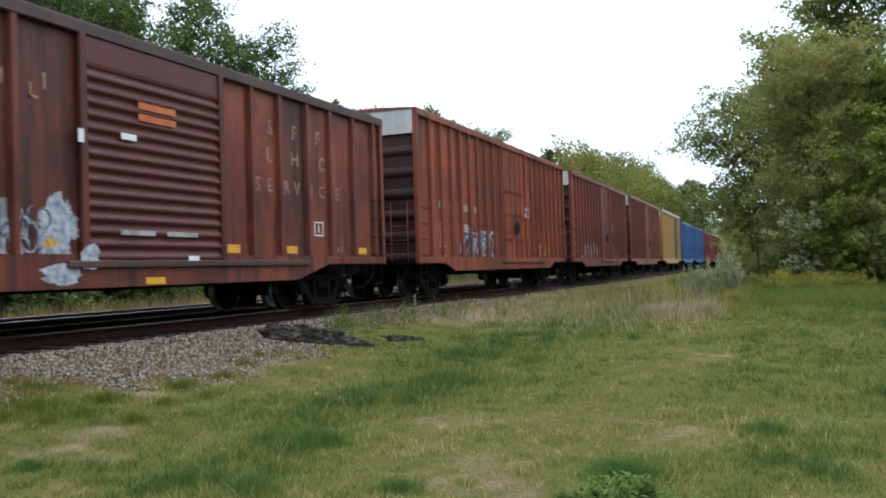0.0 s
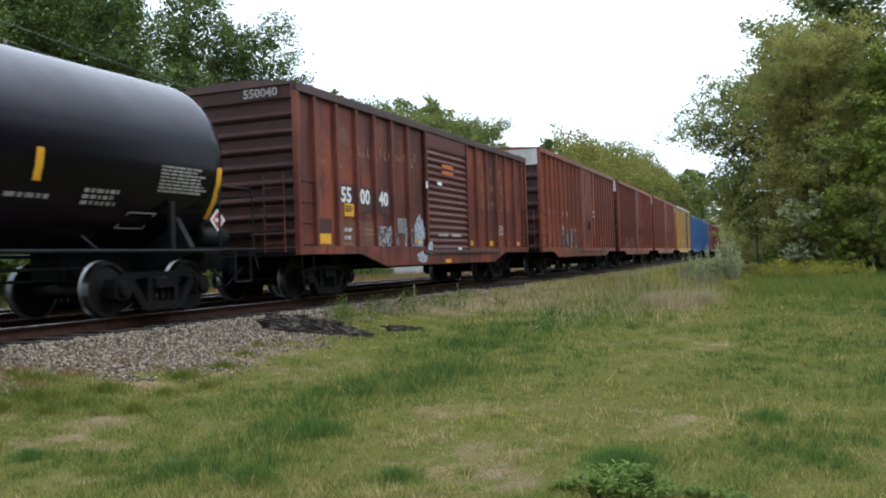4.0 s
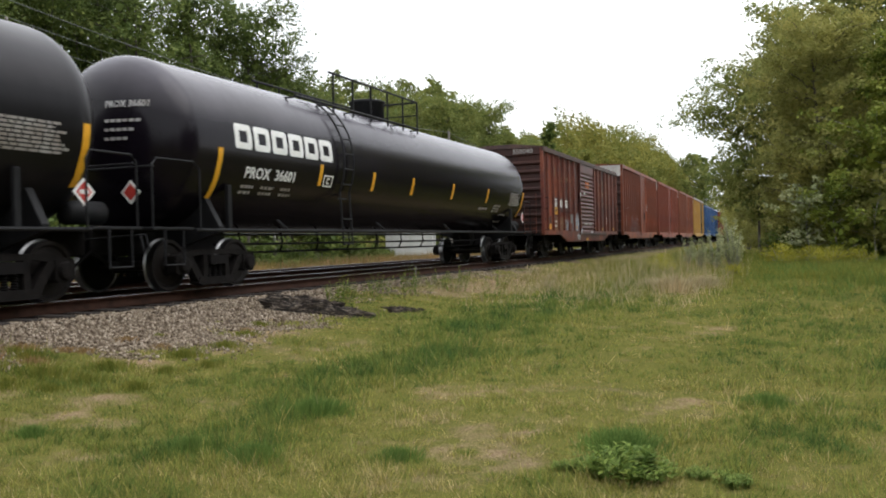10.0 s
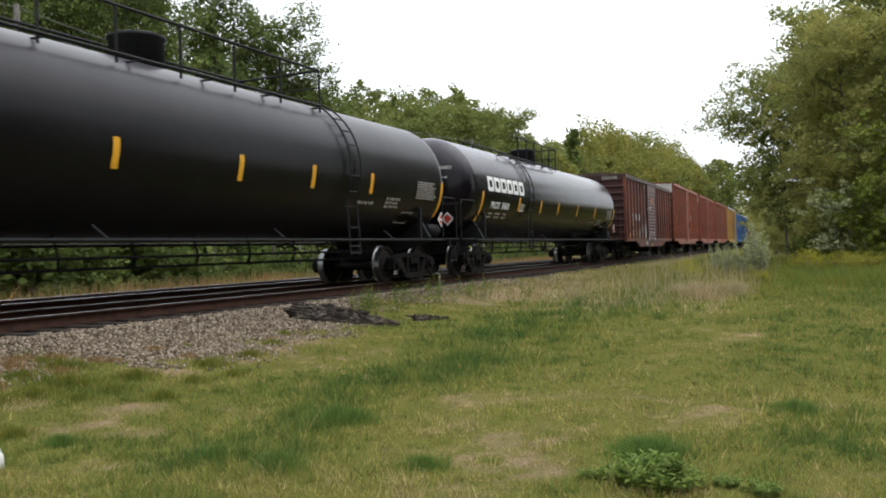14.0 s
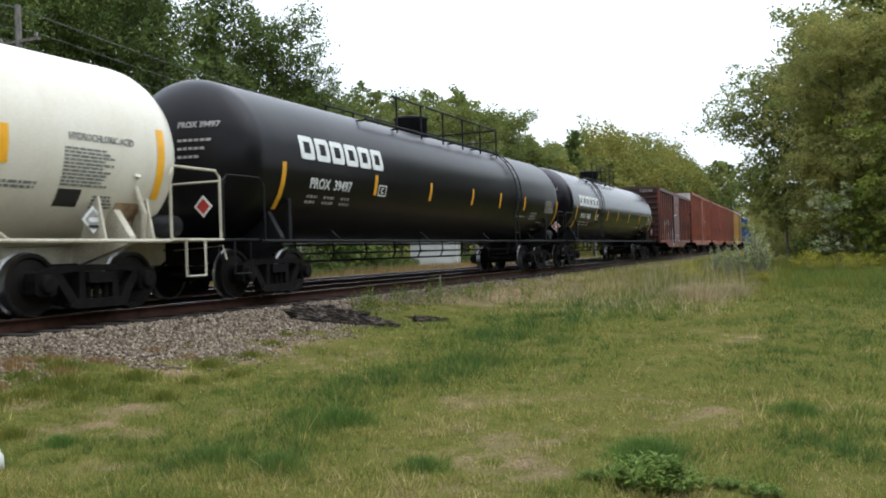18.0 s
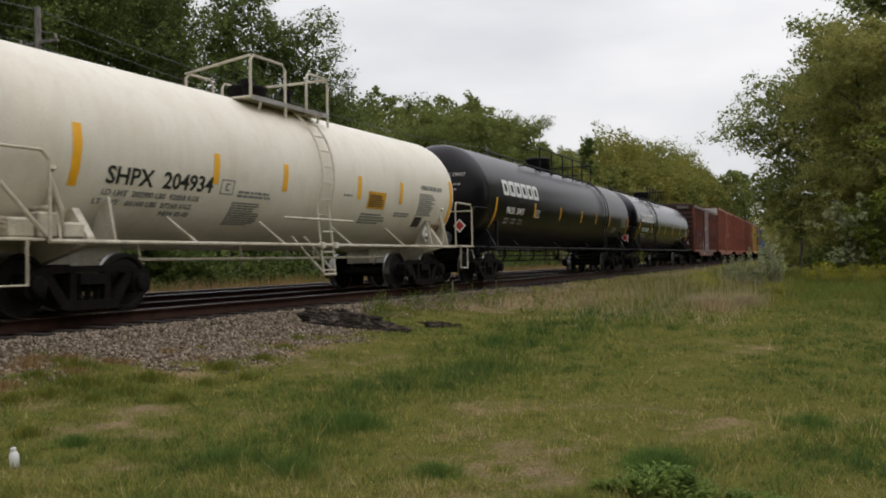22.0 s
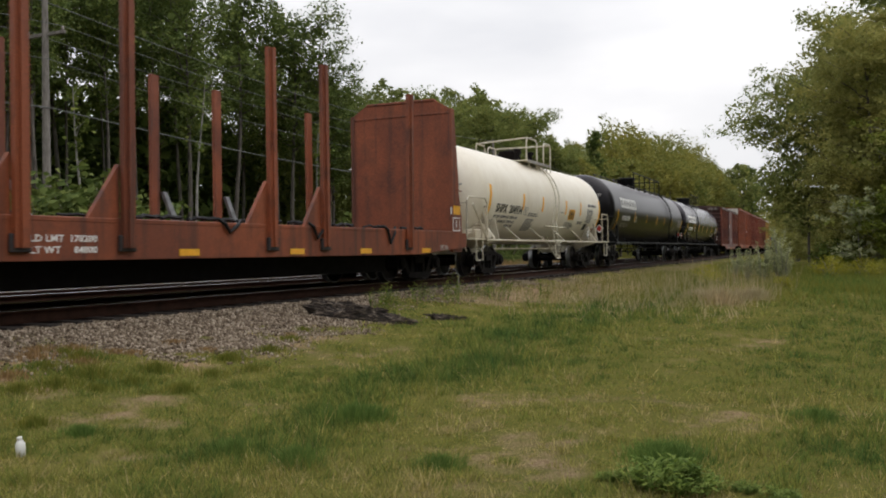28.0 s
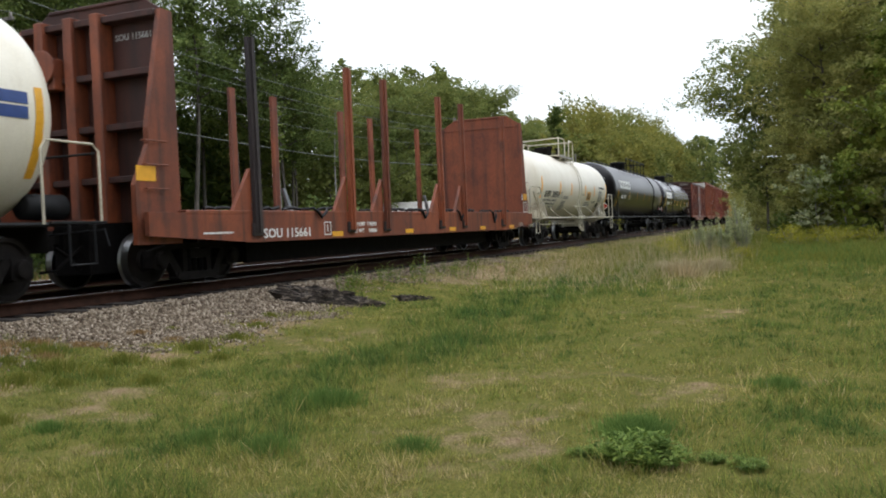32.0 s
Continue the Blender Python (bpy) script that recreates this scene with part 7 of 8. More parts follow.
def meadow_material():
    """Grass from deep green over olive to straw, by the tone of each clump."""
    m, n, l, b = nodes_of("meadow_grass")
    at = n.new("ShaderNodeAttribute")
    at.attribute_name = "tone"
    g = n.new("ShaderNodeNewGeometry")
    col = ramp_node(n, l, at.outputs["Fac"], ((0.0, (0.060, 0.118, 0.032)), (0.25, (0.132, 0.186, 0.043)), (0.5, (0.218, 0.236, 0.056)), (0.75, (0.345, 0.302, 0.092)), (1.0, (0.52, 0.415, 0.225))))
    col = mix_node(n, l, 1.0, col, ramp_node(n, l, g.outputs["Random Per Island"], ((0.0, (0.52, 0.54, 0.56)), (1.0, (1.46, 1.43, 1.38)))), "MULTIPLY")
    l.new(col, b.inputs["Base Color"])
    b.inputs["Roughness"].default_value, b.inputs["Specular IOR Level"].default_value = 0.85, 0.08
    tr = n.new("ShaderNodeBsdfTranslucent")
    l.new(col, tr.inputs["Color"])
    mx = n.new("ShaderNodeMixShader")
    mx.inputs["Fac"].default_value = 0.35
    l.new(b.outputs["BSDF"], mx.inputs[1])
    l.new(tr.outputs["BSDF"], mx.inputs[2])
    l.new(mx.outputs["Shader"], n["Material Output"].inputs["Surface"])
    return m


MEADOW = meadow_material()


def meadow(name, clumps, per, near, far, seed, label):
    """Turf grown clump by clump: each has its own height, lean and tone between deep green and straw."""
    rng = np.random.default_rng(seed)
    x, y = scatter(clumps, rng, near, far, -1.62, 0.26)
    d, lush = bare(x, y), lush_band(x, y)
    keep = (lateral(x, y) > 1.9) & (gravelly(x, y) < 0.22 + 0.42 * patchy(x, y, 8.0, 19) + rng.uniform(-0.2, 0.40, clumps)) & (rng.uniform(0, 1, clumps) > np.clip(d * 1.7 - 0.62, 0, 0.93))
    x, y, d, lush = x[keep], y[keep], d[keep], lush[keep]
    k = len(x)
    tall = 0.050 * np.clip(1.0 + 0.25 * patchy(x, y, 1.9, 4) + 0.35 * patchy(x, y, 5.7, 2) + 0.35 * patchy(x, y, 13.0, 8) + 1.3 * lush + 1.5 * smooth(15, 34, y), 0.4, 3.6) * np.exp(rng.normal(0, 0.42, k)) * (1 - 0.5 * d)
    tone = 0.44 + 0.10 * patchy(x, y, 0.9, 3) + 0.17 * patchy(x, y, 2.6, 6) + 0.17 * patchy(x, y, 7.3, 1) + 0.17 * patchy(x, y, 15.0, 9) + rng.normal(0, 0.15, k) + 0.62 * (d - 0.36) - 0.23 * lush
    wide = 0.021 * (0.7 + y / 9) * rng.uniform(0.5, 1.6, k)
    lean = rng.normal(0, 0.25, (k, 2))
    i = np.repeat(np.arange(k), per)
    n = len(i)
    off = rng.normal(0, 1, (n, 2))
    bx, by = x[i] + off[:, 0] * wide[i], y[i] + off[:, 1] * wide[i]
    h = tall[i] * rng.uniform(0.45, 1.35, n)
    az = rng.uniform(0, 2 * math.pi, n)
    w = (0.0046 * rng.uniform(0.7, 1.3, n) * (0.55 + by / 9))[:, None] * np.stack((np.cos(az), np.sin(az), np.zeros(n)), 1) * 0.6
    base = np.stack((bx, by, height(bx, by) - 0.01), 1)
    out = (lean[i] + 0.28 * off + rng.normal(0, 0.30, (n, 2))) * h[:, None]
    tip = base + np.concatenate((out, h[:, None]), 1)
    me = quick_mesh(name, np.stack((base - w, base + w, tip), 1).reshape(-1, 3), np.arange(n * 3).reshape(-1, 3), MEADOW)
    t = np.clip(tone[i] + rng.normal(0, 0.09, n) + np.where(rng.uniform(0, 1, n) < 0.08, 0.36, 0.0), 0, 1)
    attribute(me, "tone", np.repeat(t, 3))
    return tagged(new(name, me), label, "grass", kind="stuff")


meadow("grass", 56000, 13, 3.1, 46, 61, "uneven short grass from deep green to straw on the verge")


def strip_grass(name, n, u0, u1, q0, q1, tall, wide, material, seed, label, flop=0.3):
    rng = np.random.default_rng(seed)
    u, q = rng.uniform(u0, u1, n), rng.uniform(q0, q1, n)
    cl = 0.5 + 0.6 * patchy(u * 1.0, q, 2.1, seed % 7)
    e = np.minimum(u - u0, u1 - u) / (0.3 * (u1 - u0)) + 0.35 * patchy(u, q, 1.3, 2)
    keep = rng.uniform(0, 1, n) < (0.15 + cl) * np.clip(e, 0, 1) * np.clip(np.minimum(q - q0, q1 - q) / 0.8, 0, 1)
    u, q = u[keep], q[keep]
    x, y = line_xy(u, C + q)
    k = len(u)
    v, f = blades(k, x, y, tall * rng.uniform(0.4, 1.3, k), wide * rng.uniform(0.7, 1.3, k), rng, flop)
    return tagged(new(name, quick_mesh(name, v, f, material)), label, "grass", kind="stuff")


strip_grass("tall_dry_grass", 36000, 4, 75, -9.4, -6.6, 0.55, 0.02, RUSSET, 63, "tall dry russet grass behind the line")
strip_grass("rough_grass", 50000, 4, 85, -16, -7.4, 0.42, 0.028, GRASS, 64, "rough green grass behind the line")
strip_grass("verge_straw", 30000, 14, 60, 1.7, 4.8, 0.15, 0.014, TAN, 65, "dry straw-coloured grass beside the ballast", 0.6)
strip_grass("verge_weeds", 16000, 17, 40, 2.6, 8.0, 0.26, 0.014, GRASS, 68, "rank green growth among the dry grass", 0.35)
strip_grass("verge_stalks", 2200, 19, 36, 4.6, 9.0, 0.6, 0.012, TAN, 66, "tall dry stalks among the verge grass", 0.12)
strip_grass("verge_tall_grass", 60000, 20, 44, 5.0, 14.0, 0.24, 0.012, GRASS, 67, "tall green grass before the trees", 0.45)
strip_grass("verge_deep_grass", 8000, 19, 42, 8.6, 14.0, 0.30, 0.015, TUFT, 69, "deep green rank grass before the trees", 0.45)
rng = np.random.default_rng(73)
x, y = rng.uniform(-9, 12, 90000), rng.uniform(-14, 10, 90000)
keep = (lateral(x, y) > 1.9) & (gravelly(x, y) < rng.uniform(0.05, 0.9, 90000)) & ((y < 3.1) | (x > 0.26 * y) | (x < -1.62 * y))
x, y = x[keep], y[keep]
tagged(new("near_grass", quick_mesh("near_grass", *blades(len(x), x, y, 0.075 * rng.uniform(0.5, 1.5, len(x)), np.full(len(x), 0.008), rng, 0.55), GRASS)), "short green grass around the viewpoint", "grass", kind="stuff")
strip_grass("loose_stalks", 550, 5.5, 24, 3.6, 11.0, 0.20, 0.0035, TAN, 71, "single dry grass stalks standing over the turf", 0.45)
strip_grass("verge_tan_grass", 8000, 15, 30, 3.5, 8.6, 0.26, 0.012, TAN, 70, "tan grass heads among the green", 0.5)


# ---- loose and small things beside the line ----
def old_timber(label, p0, p1, w, t, seed):
    """A split, rotting sleeper: a ragged bar between two points."""
    rng = random.Random(seed)
    p0, p1 = Vector(p0), Vector(p1)
    d = (p1 - p0)
    L = d.length
    bm = bmesh.new()
    n, rings = 18, []
    for i in range(n + 1):
        f = i / n
        taper = 1 - 0.35 * max(0, f - 0.6) / 0.4
        ring = []
        for a, b in ((-1, -1), (-0.2, -1), (1, -1), (1, 0.2), (0.9, 1), (0.3, 0.72), (-0.1, 1.0), (-0.6, 0.7), (-1, 0.9), (-1, 0.1)):
            ring.append(bm.verts.new((a * w / 2 * taper * rng.uniform(0.66, 1.14), f * L + rng.uniform(-0.05, 0.05) * (3 if i in (0, n) else 1), (b * 0.5 + 0.5) * t * taper * rng.uniform(0.55, 1.2))))
        rings.append(ring)
    for a, b in zip(rings, rings[1:]):
        for k in range(len(a)):
            bm.faces.new((a[k], a[(k + 1) % len(a)], b[(k + 1) % len(a)], b[k]))
    bm.faces.new(rings[0][::-1]), bm.faces.new(rings[-1])
    ob = part("old_sleeper", bm, ROT)
    tagged(ob, label, "timber", "discarded sleepers")
    ob.matrix_basis = Matrix.Translation(p0) @ Vector((0, 1, 0)).rotation_difference(d).to_matrix().to_4x4()
    return ob


def rot_material():
    m, n, l, b = nodes_of("weathered_split_timber")
    t = noise_node(n, l, 9, 6, (5, 0.5, 5))
    l.new(ramp_node(n, l, t, ((0.42, (0.012, 0.009, 0.007)), (0.53, (0.050, 0.036, 0.027)), (0.68, (0.19, 0.155, 0.12)))), b.inputs["Base Color"])
    b.inputs["Roughness"].default_value = 0.95
    bump_node(n, l, t, 1.0, 0.05, b)
    return m


ROT = rot_material()
def gz(x, y, up=0.0):
    return float(height(x, y)) + up

old_timber("blackened split timber sleeper lying on the ballast edge", (-8.05, 11.75, gz(-8.05, 11.75, 0.0)), (-6.55, 12.45, gz(-6.55, 12.45, -0.02)), 0.22, 0.17, 1)
old_timber("broken grey timber piece lying across another", (-8.15, 11.95, gz(-8.15, 11.95, 0.10)), (-7.05, 12.35, gz(-7.05, 12.35, 0.12)), 0.16, 0.13, 2)
old_timber("grey timber piece leaning behind the others", (-8.0, 12.25, gz(-8.0, 12.25, 0.0)), (-6.85, 12.7, gz(-6.85, 12.7, 0.0)), 0.14, 0.14, 5)
old_timber("short rotten timber end in the grass", (-6.68, 13.35, gz(-6.68, 13.35, -0.03)), (-6.35, 13.9, gz(-6.35, 13.9, -0.02)), 0.16, 0.12, 3)

bottle = part("bottle", lathe(bmesh.new(), [(0.0, 0.030), (0.004, 0.036), (0.095, 0.036), (0.115, 0.026), (0.13, 0.016), (0.132, 0.019), (0.15, 0.019), (0.152, 0.012)], "z", 20), WHITE, smooth=True)
tagged(bottle, "small white plastic bottle standing in the grass", "bottle")
bottle.matrix_basis = pose(-4.95, 3.9, gz(-4.95, 3.9, 0.0), 4, -3, 0) @ Matrix.Scale(0.85, 4)

stake = part("marker_stake", bar([(0, 0, -0.1), (0.005, 0, 0.30), (0.012, 0.004, 0.42)], 0.014, 6), BARK_PALE)
tagged(stake, "thin pale dead stalk standing beside the ballast", "stalk")
stake.matrix_basis = pose(-8.4, 18.3, gz(-8.4, 18.3))


def grass_tuft(label, n, tall, wide, seed, mat, blade=0.0035):
    rng = np.random.default_rng(seed)
    r, a = np.clip(np.abs(rng.normal(0, 0.5, n)), 0, 1.3) * wide, rng.uniform(0, 2 * math.pi, n)
    x, y = r * np.cos(a), r * np.sin(a)
    h = tall * rng.uniform(0.5, 1.15, n) * (1 - 0.35 * (r / wide) ** 2)
    out = np.stack((x, y), 1) / wide * h[:, None] * 0.5 + rng.normal(0, 0.22, (n, 2)) * h[:, None]
    az = rng.uniform(0, 6.28, n)
    w = (blade * rng.uniform(0.7, 1.5, n))[:, None] * np.stack((np.cos(az), np.sin(az), np.zeros(n)), 1)
    b = np.stack((x, y, np.full(n, -0.02)), 1)
    m = b + np.concatenate((out * 0.35, (h * 0.6)[:, None]), 1)
    t = b + np.concatenate((out, h[:, None]), 1)
    v = np.stack((b - w, b + w, m - w * 0.8, m + w * 0.8, t), 1).reshape(-1, 3)
    k = np.arange(n)[:, None] * 5
    f = np.concatenate((k + np.array((0, 1, 3)), k + np.array((0, 3, 2)), k + np.array((2, 3, 4))), 0)
    return tagged(new("grass_tuft", quick_mesh("grass_tuft", v, f, mat)), label, "grass tuft", "tufts in the verge", "stuff")


tuft = grass_tuft("lush dark green grass tuft in the short turf", 900, 0.15, 0.36, 71, TUFT)
tuft.matrix_basis = pose(-3.75, 6.05, gz(-3.75, 6.05))
for x, y, s in ((-2.5, 5.1, 0.6), (-3.9, 4.75, 0.7), (-3.4, 4.75, 0.8), (-5.15, 4.55, 0.55), (-1.20, 5.72, 0.75), (-1.12, 5.82, 0.9), (-1.24, 5.86, 0.85), (-3.7, 6.15, 0.8), (-0.35, 7.75, 0.8)):
    copy_thing(tuft, Matrix.Identity(4)).matrix_basis = pose(x, y, gz(x, y), 0, 0, x * 77) @ Matrix.Scale(s, 4)


tan_tuft = grass_tuft("bleached tan clump of dead grass on the verge", 420, 0.46, 0.62, 74, TAN, 0.011)
tan_tuft.matrix_basis = pose(-2.95, 21.1, gz(-2.95, 21.1))
for x, y, s in ((-3.5, 21.6, 0.7), (-2.4, 22.4, 0.8), (-5.9, 20.6, 0.5), (-6.5, 23.0, 0.6)):
    copy_thing(tan_tuft, Matrix.Identity(4)).matrix_basis = pose(x, y, gz(x, y), 0, 0, x * 77) @ Matrix.Scale(s, 4)


edge_tuft = grass_tuft("low yellow-green grass tuft at the ballast edge", 420, 0.12, 0.30, 72, GRASS)
edge_tuft.matrix_basis = pose(-7.45, 6.6, gz(-7.45, 6.6))
for x, y, s in ((-7.75, 6.65, 0.7), (-6.68, 6.03, 1.3), (-7.27, 5.99, 0.8), (-6.54, 6.75, 1.1), (-6.49, 7.82, 1.0), (-6.51, 8.61, 0.9), (-6.58, 5.17, 0.9), (-6.55, 5.53, 1.0), (-6.19, 6.09, 0.9), (-5.68, 6.18, 0.9), (-5.6, 4.52, 0.8), (-5.99, 6.96, 0.8), (-5.92, 7.5, 0.8), (-6.19, 5.67, 0.7), (-6.81, 9.47, 0.8), (-7.5, 8.6, 0.4), (-7.2, 10.3, 0.7)):
    copy_thing(edge_tuft, Matrix.Identity(4)).matrix_basis = pose(x, y, gz(x, y), 0, 0, x * 77) @ Matrix.Scale(s, 4)


dead_tuft = grass_tuft("withered brown tuft at the ballast edge", 300, 0.10, 0.28, 75, RUSSET)
dead_tuft.matrix_basis = pose(-7.95, 6.5, gz(-7.95, 6.5))
for x, y, s in ((-7.49, 7.07, 0.7), (-7.55, 8.06, 0.7), (-7.83, 6.81, 1.0), (-7.71, 6.2, 1.1), (-7.33, 7.2, 0.7), (-7.21, 6.4, 1.0), (-7.01, 8.05, 0.7), (-7.11, 5.47, 1.0), (-7.05, 9.8, 0.6)):
    copy_thing(dead_tuft, Matrix.Identity(4)).matrix_basis = pose(x, y, gz(x, y), 0, 0, x * 77) @ Matrix.Scale(s, 4)


def leafy_weed(label, stems, tall, leaf, seed, mat):
    """A broad-leaved weed: upright stems with pairs of pointed, folded leaves."""
    rng = np.random.default_rng(seed)
    V, F, paths = [], [], []
    for i in range(stems):
        a, r = rng.uniform(0, 6.28), math.sqrt(rng.uniform(0, 1)) * 0.28
        base = np.array((r * math.cos(a), r * math.sin(a), -0.02))
        top = base + np.array((math.cos(a) * 0.08, math.sin(a) * 0.08, tall * rng.uniform(0.6, 1.1) * (1 - 0.8 * r)))
        paths.append([(base, 0.005), ((base + top) / 2, 0.004), (top, 0.002)])
        for k in range(7):
            f = 0.30 + 0.70 * k / 6
            p = base * (1 - f) + top * f
            az = rng.uniform(0, 6.28) + k * 2.4
            L = leaf * (1.1 - 0.45 * f) * rng.uniform(0.8, 1.2)
            d = np.array((math.cos(az), math.sin(az), rng.uniform(0.0, 0.6)))
            s = np.array((-math.sin(az), math.cos(az), 0.0)) * L * 0.19
            up = np.array((0, 0, L * 0.07))
            o = len(V)
            V += [p, p + d * L * 0.4 + s + up, p + d * L * 0.4 - up * 0.3, p + d * L * 0.4 - s + up, p + d * L * 0.75 + s * 0.6, p + d * L * 0.75 - s * 0.6, p + d * L - np.array((0, 0, L * 0.12)), p + d * L * 0.75 - up * 0.5]
            F += [(o, o + 2, o + 1), (o, o + 3, o + 2), (o + 1, o + 2, o + 4), (o + 2, o + 7, o + 4), (o + 2, o + 3, o + 7), (o + 3, o + 5, o + 7), (o + 4, o + 7, o + 6), (o + 7, o + 5, o + 6)]
    ob = tagged(new("weed"), label, "weed", "weeds in the verge")
    tagged(part("stem", quick_mesh("stem", *limb_tubes(paths, 5), TUFT), None, ob), kind="stuff")
    part("leaves", quick_mesh("leaves", np.array(V), np.array(F), mat), None, ob)
    return ob


WEED = leaf_material("weed_leaves", (0.100, 0.160, 0.032), (0.155, 0.225, 0.046), (0.230, 0.295, 0.070), 0.6, 0.35)
weed = leafy_weed("broad-leaved bright green weed in the turf", 44, 0.26, 0.14, 81, WEED)
weed.matrix_basis = pose(-1.05, 5.12, gz(-1.05, 5.12)) @ Matrix.Diagonal((0.6, 0.6, 0.8, 1.0))
for x, y, s in ((-0.90, 5.14, 0.5), (-1.22, 5.2, 0.45), (-1.02, 5.3, 0.55), (-0.42, 5.2, 0.30), (-1.42, 5.2, 0.22), (-0.62, 5.3, 0.24)):
    copy_thing(weed, Matrix.Identity(4)).matrix_basis = pose(x, y, gz(x, y), 0, 0, x * 300) @ Matrix.Scale(s, 4)
track_weed = leafy_weed("small yellow-green weed growing through the ballast", 12, 0.42, 0.11, 82, LEAF_BRIGHT)
track_weed.matrix_basis = pose(-8.05, 13.9, gz(-8.05, 13.9))
for x, y, s in ((-8.3, 14.6, 0.9), (-7.9, 15.5, 1.0), (-8.4, 16.2, 0.8), (-7.6, 16.6, 1.0), (-8.35, 17.6, 1.1), (-8.1, 18.9, 0.9), (-7.4, 18.2, 1.0), (-6.2, 17.4, 0.9), (-7.0, 20.0, 1.0), (-8.2, 20.5, 0.9), (-7.7, 13.6, 0.6)):
    copy_thing(track_weed, Matrix.Identity(4)).matrix_basis = pose(x, y, gz(x, y), 0, 0, x * 300) @ Matrix.Scale(s, 4)


# ballast stones near the camera
def stones(n, seed):
    rng = np.random.default_rng(seed)
    y = 4 + 20 * rng.uniform(0, 1, n) ** 1.6
    q = rng.uniform(1.0, 4.4, n)
    x = line_xy(y, C + q)[0]
    keep = gravelly(x, y) > rng.uniform(0.03, 0.95, n)
    x, y = x[keep], y[keep]
    k = len(x)
    cube = np.array([(sx, sy, sz) for sz in (-1, 1) for sy in (-1, 1) for sx in (-1, 1)], float)
    v = cube[None] * rng.uniform(0.5, 1.0, (k, 8, 3)) * rng.uniform(0.6, 1.15, (k, 1, 3)) * (rng.uniform(0.007, 0.021, (k, 1, 1)))
    an = rng.uniform(0, 6.28, k)
    tl = rng.uniform(-0.7, 0.7, k)
    c, s, ct, st = np.cos(an), np.sin(an), np.cos(tl), np.sin(tl)
    yy, zz = v[..., 1] * ct[:, None] - v[..., 2] * st[:, None], v[..., 1] * st[:, None] + v[..., 2] * ct[:, None]
    xx = v[..., 0] * c[:, None] - yy * s[:, None]
    yy = v[..., 0] * s[:, None] + yy * c[:, None]
    v = np.stack((xx + x[:, None], yy + y[:, None], zz + (height(x, y) + 0.010)[:, None]), -1).reshape(-1, 3)
    f = np.array(((0, 2, 3, 1), (4, 5, 7, 6), (0, 1, 5, 4), (1, 3, 7, 5), (3, 2, 6, 7), (2, 0, 4, 6)))
    return v, (np.arange(k)[:, None, None] * 8 + f[None]).reshape(-1, 4)


def stone_material():
    m, n, l, b = nodes_of("crushed_grey_stone")
    g = n.new("ShaderNodeNewGeometry")
    col = ramp_node(n, l, g.outputs["Random Per Island"], ((0.0, (0.085, 0.060, 0.042)), (0.45, (0.225, 0.178, 0.130)), (0.80, (0.345, 0.285, 0.218)), (1.0, (0.47, 0.40, 0.32))))
    col = mix_node(n, l, 0.4, col, ramp_node(n, l, noise_node(n, l, 60, 4), ((0.3, (0.6, 0.58, 0.55)), (0.7, (1.2, 1.2, 1.2)))), "MULTIPLY")
    l.new(col, b.inputs["Base Color"])
    b.inputs["Roughness"].default_value, b.inputs["Specular IOR Level"].default_value = 0.95, 0.05
    return m


STONE = stone_material()
tagged(new("ballast_stones", quick_mesh("ballast_stones", *stones(46000, 91), STONE)), "loose crushed grey ballast stones", "ballast", kind="stuff")

# ---- behind the line: white hut, pole line ----
HUT_WALL = painted("white_hut_paint", (0.70, 0.70, 0.68), (0.60, 0.60, 0.58), (0.35, 0.33, 0.30), 0.6, 0.6, 0.3)
hut = tagged(new("hut"), "small white hut with a low pitched roof behind the line", "hut")
hut.matrix_basis = pose(-27.0, 58.2, gz(-27.0, 58.2, -0.05), 0, 0, 108)
for s in (1, -1):
    part("wall", one_box(s * 1.3, s * 1.4, -1.7, 1.7, 0, 2.6, 0.01), HUT_WALL, hut)
    bm = bmesh.new()
    prism(bm, [(-1.3, 0.0), (1.3, 0.0), (1.3, 2.6), (0.0, 3.15), (-1.3, 2.6)], "y", s * 1.6, s * 1.7)
    part("end_wall", bm, HUT_WALL, hut)
    bm = bmesh.new()
    prism(bm, [(0.0, 3.22), (s * 1.75, 2.52), (s * 1.75, 2.60), (0.0, 3.32)], "y", -2.0, 2.0)
    part("roof_slope", bm, WHITE_END, hut, "white metal roof slope")
part("door", one_box(-0.4, 0.45, -1.73, -1.70, 0.05, 2.05), GREY_CAR, hut, "grey steel door")

POLE = bark_material("weathered_pole_timber", (0.10, 0.09, 0.08), (0.22, 0.20, 0.18), 12)
WIRE = plain("weathered_wire", (0.09, 0.095, 0.09), 0.5, 0.2, 0.2)
pole = tagged(new("utility_pole"), "grey weathered timber utility pole before the wood", "utility pole", "pole line")
part("shaft", lathe(bmesh.new(), [(-0.3, 0.15), (3.0, 0.14), (9.6, 0.095)], "z", 14), POLE, pole)
part("crossarm", one_box(-0.9, 0.9, -0.05, 0.05, 8.35, 8.46, 0.008), POLE, pole)
for x in (-0.8, 0.8):
    part("insulator", lathe(bmesh.new(), [(8.46, 0.03), (8.5, 0.05), (8.56, 0.05), (8.6, 0.02)], "z", 10, (x, 0, 0)), GREY_CAR, pole)
pole_u = (-25, 20.25, 62, 104, 146)
PQ = -13.6
pole.matrix_basis = along_pose(pole_u[1], C + PQ, gz(*along(pole_u[1], C + PQ).xy))
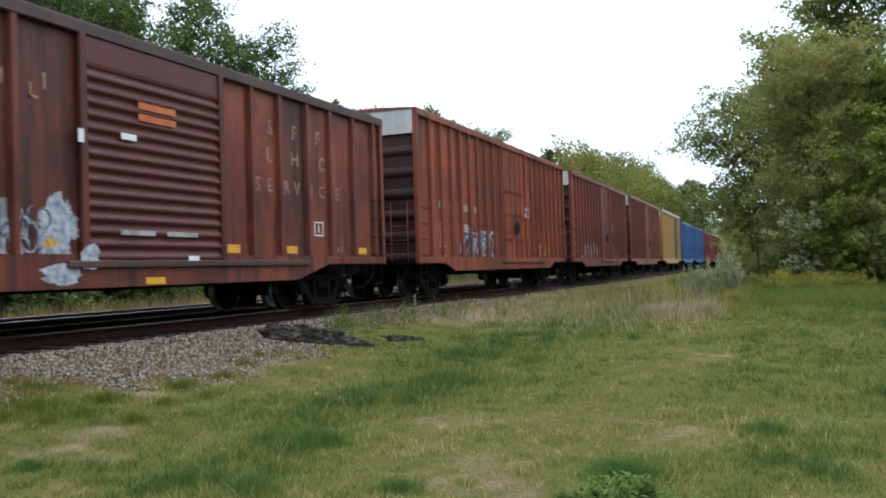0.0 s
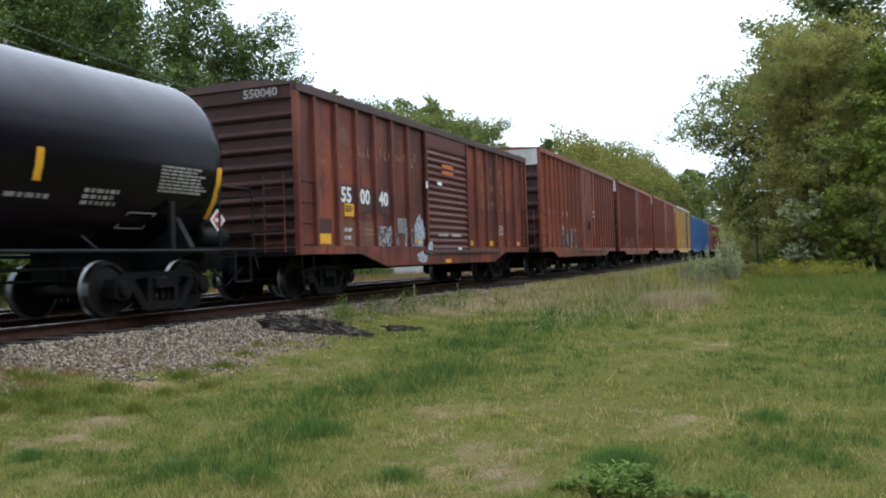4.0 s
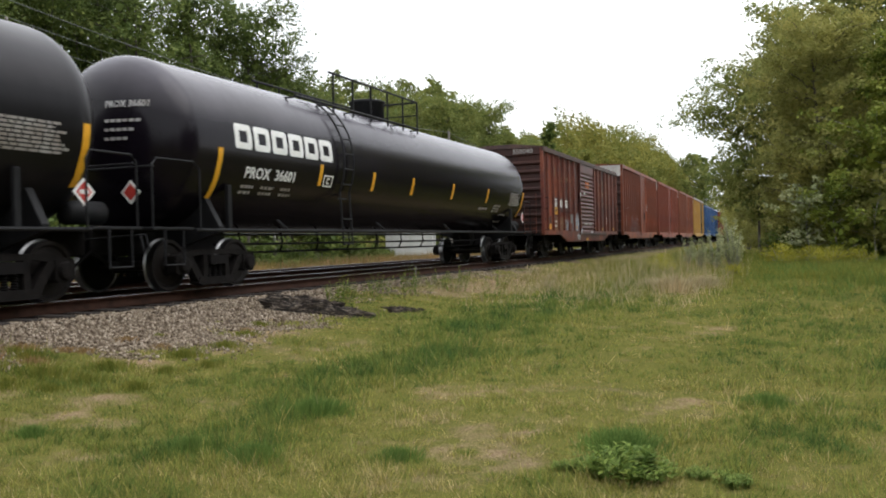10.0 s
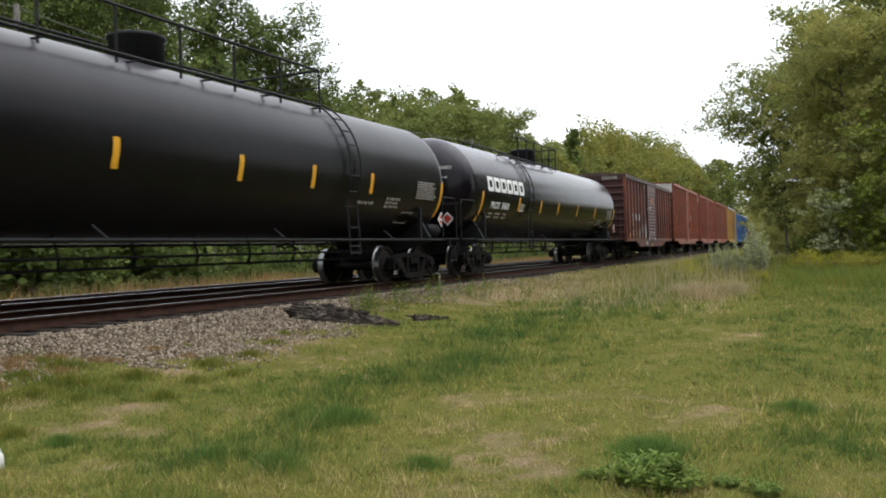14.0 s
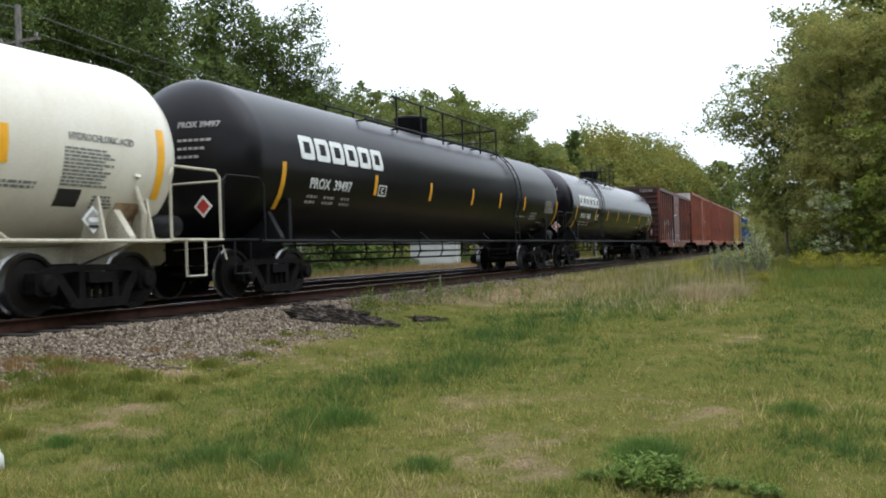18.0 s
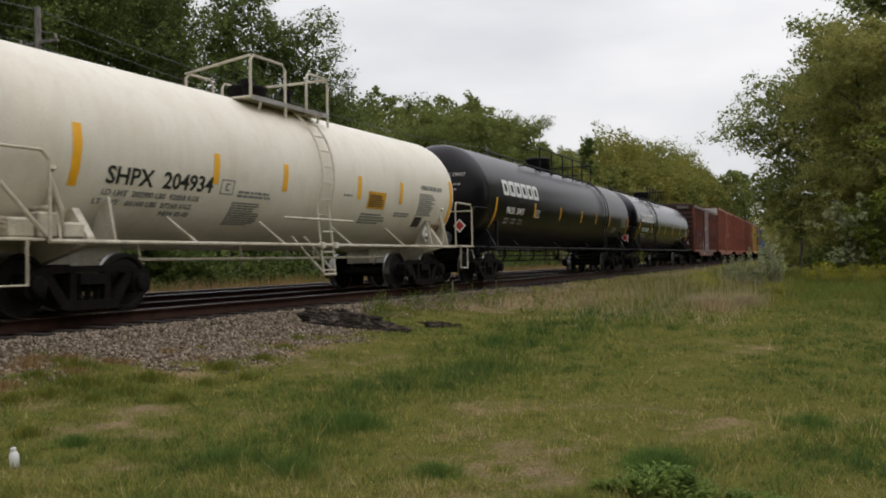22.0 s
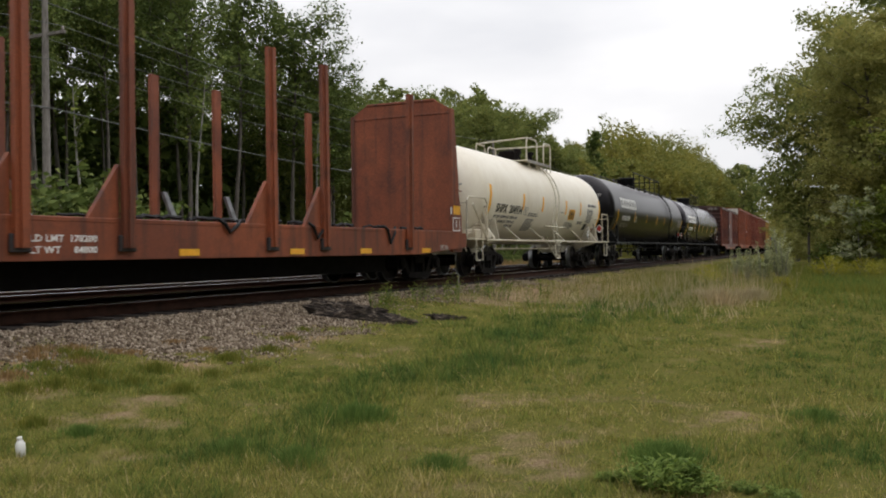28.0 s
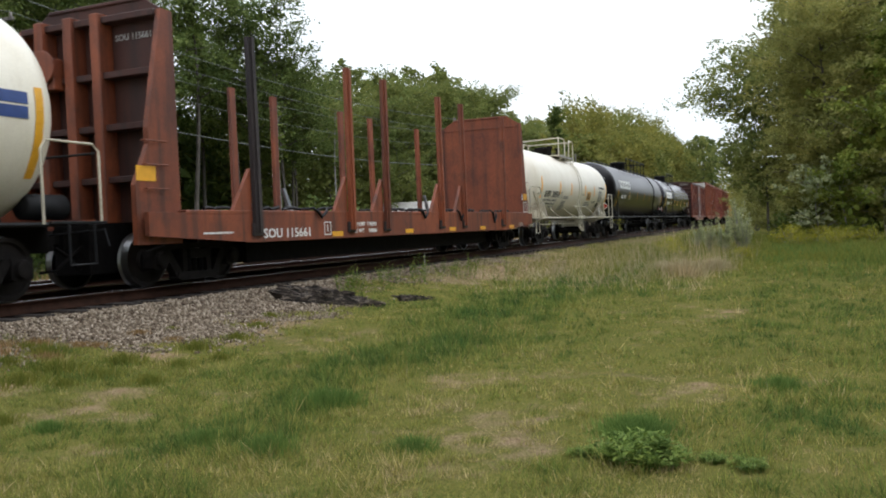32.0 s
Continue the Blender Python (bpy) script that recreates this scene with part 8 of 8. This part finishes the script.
for u in (pole_u[0],) + pole_u[2:]:
    copy_thing(pole, along_pose(u, C + PQ, gz(*along(u, C + PQ).xy)))
for dx, zz, r, sag in ((0.0, 9.5, 0.016, 0.8), (0.8, 8.6, 0.012, 0.8), (-0.8, 8.6, 0.012, 0.8), (0.12, 7.6, 0.012, 0.9), (0.15, 6.0, 0.022, 0.6)):
    bm = bmesh.new()
    for a, b in zip(pole_u, pole_u[1:]):
        za, zb = (gz(*along(w, C + PQ).xy) + zz for w in (a, b))
        tube(bm, [along(a + (b - a) * k / 14, C + PQ + dx, za + (zb - za) * k / 14 - sag * 4 * (k / 14) * (1 - k / 14)) for k in range(15)], r, 5)
    tagged(part("wire", bm, WIRE), "thin weathered wire slung along the pole line", "wire", "pole line")


# ---- motion: the train rolls away along the curve and slows ----
RUN = ((0, 0.0), (2, 5.74), (4, 11.52), (6, 17.30), (8, 23.00), (10, 28.60), (12, 34.12), (14, 39.54), (16, 44.76), (18, 49.80), (20, 54.74), (22, 59.60), (24, 64.37), (26, 69.00), (28, 73.51), (30, 77.93), (32, 82.24))


def run_at(t):
    """How far the train has rolled by t seconds, eased through the table."""
    i = min(max(int(t // 2), 0), len(RUN) - 2)
    (t0, a), (t1, b) = RUN[i], RUN[i + 1]
    before, after = RUN[i - 1][1] if i else 2 * a - b, RUN[i + 2][1] if i + 2 < len(RUN) else 2 * b - a
    f = (t - t0) / (t1 - t0)
    m0, m1 = (b - before) / 2, (after - a) / 2
    return (2 * f ** 3 - 3 * f ** 2 + 1) * a + (f ** 3 - 2 * f ** 2 + f) * m0 + (-2 * f ** 3 + 3 * f ** 2) * b + (f ** 3 - f ** 2) * m1


def motions():
    for wagon, u in TRAIN:
        walk(wagon, [(t, along_pose(u + run_at(t), C, DATUM)) for t in range(33)])
    spin = [(k * 0.2, math.degrees(run_at(k * 0.2) / WHEEL_R)) for k in range(161)]
    for ws, y in SPINNERS:
        walk(ws, [(t, pose(0, y, AXLE, -a, 0, 0)) for t, a in spin])


motions()
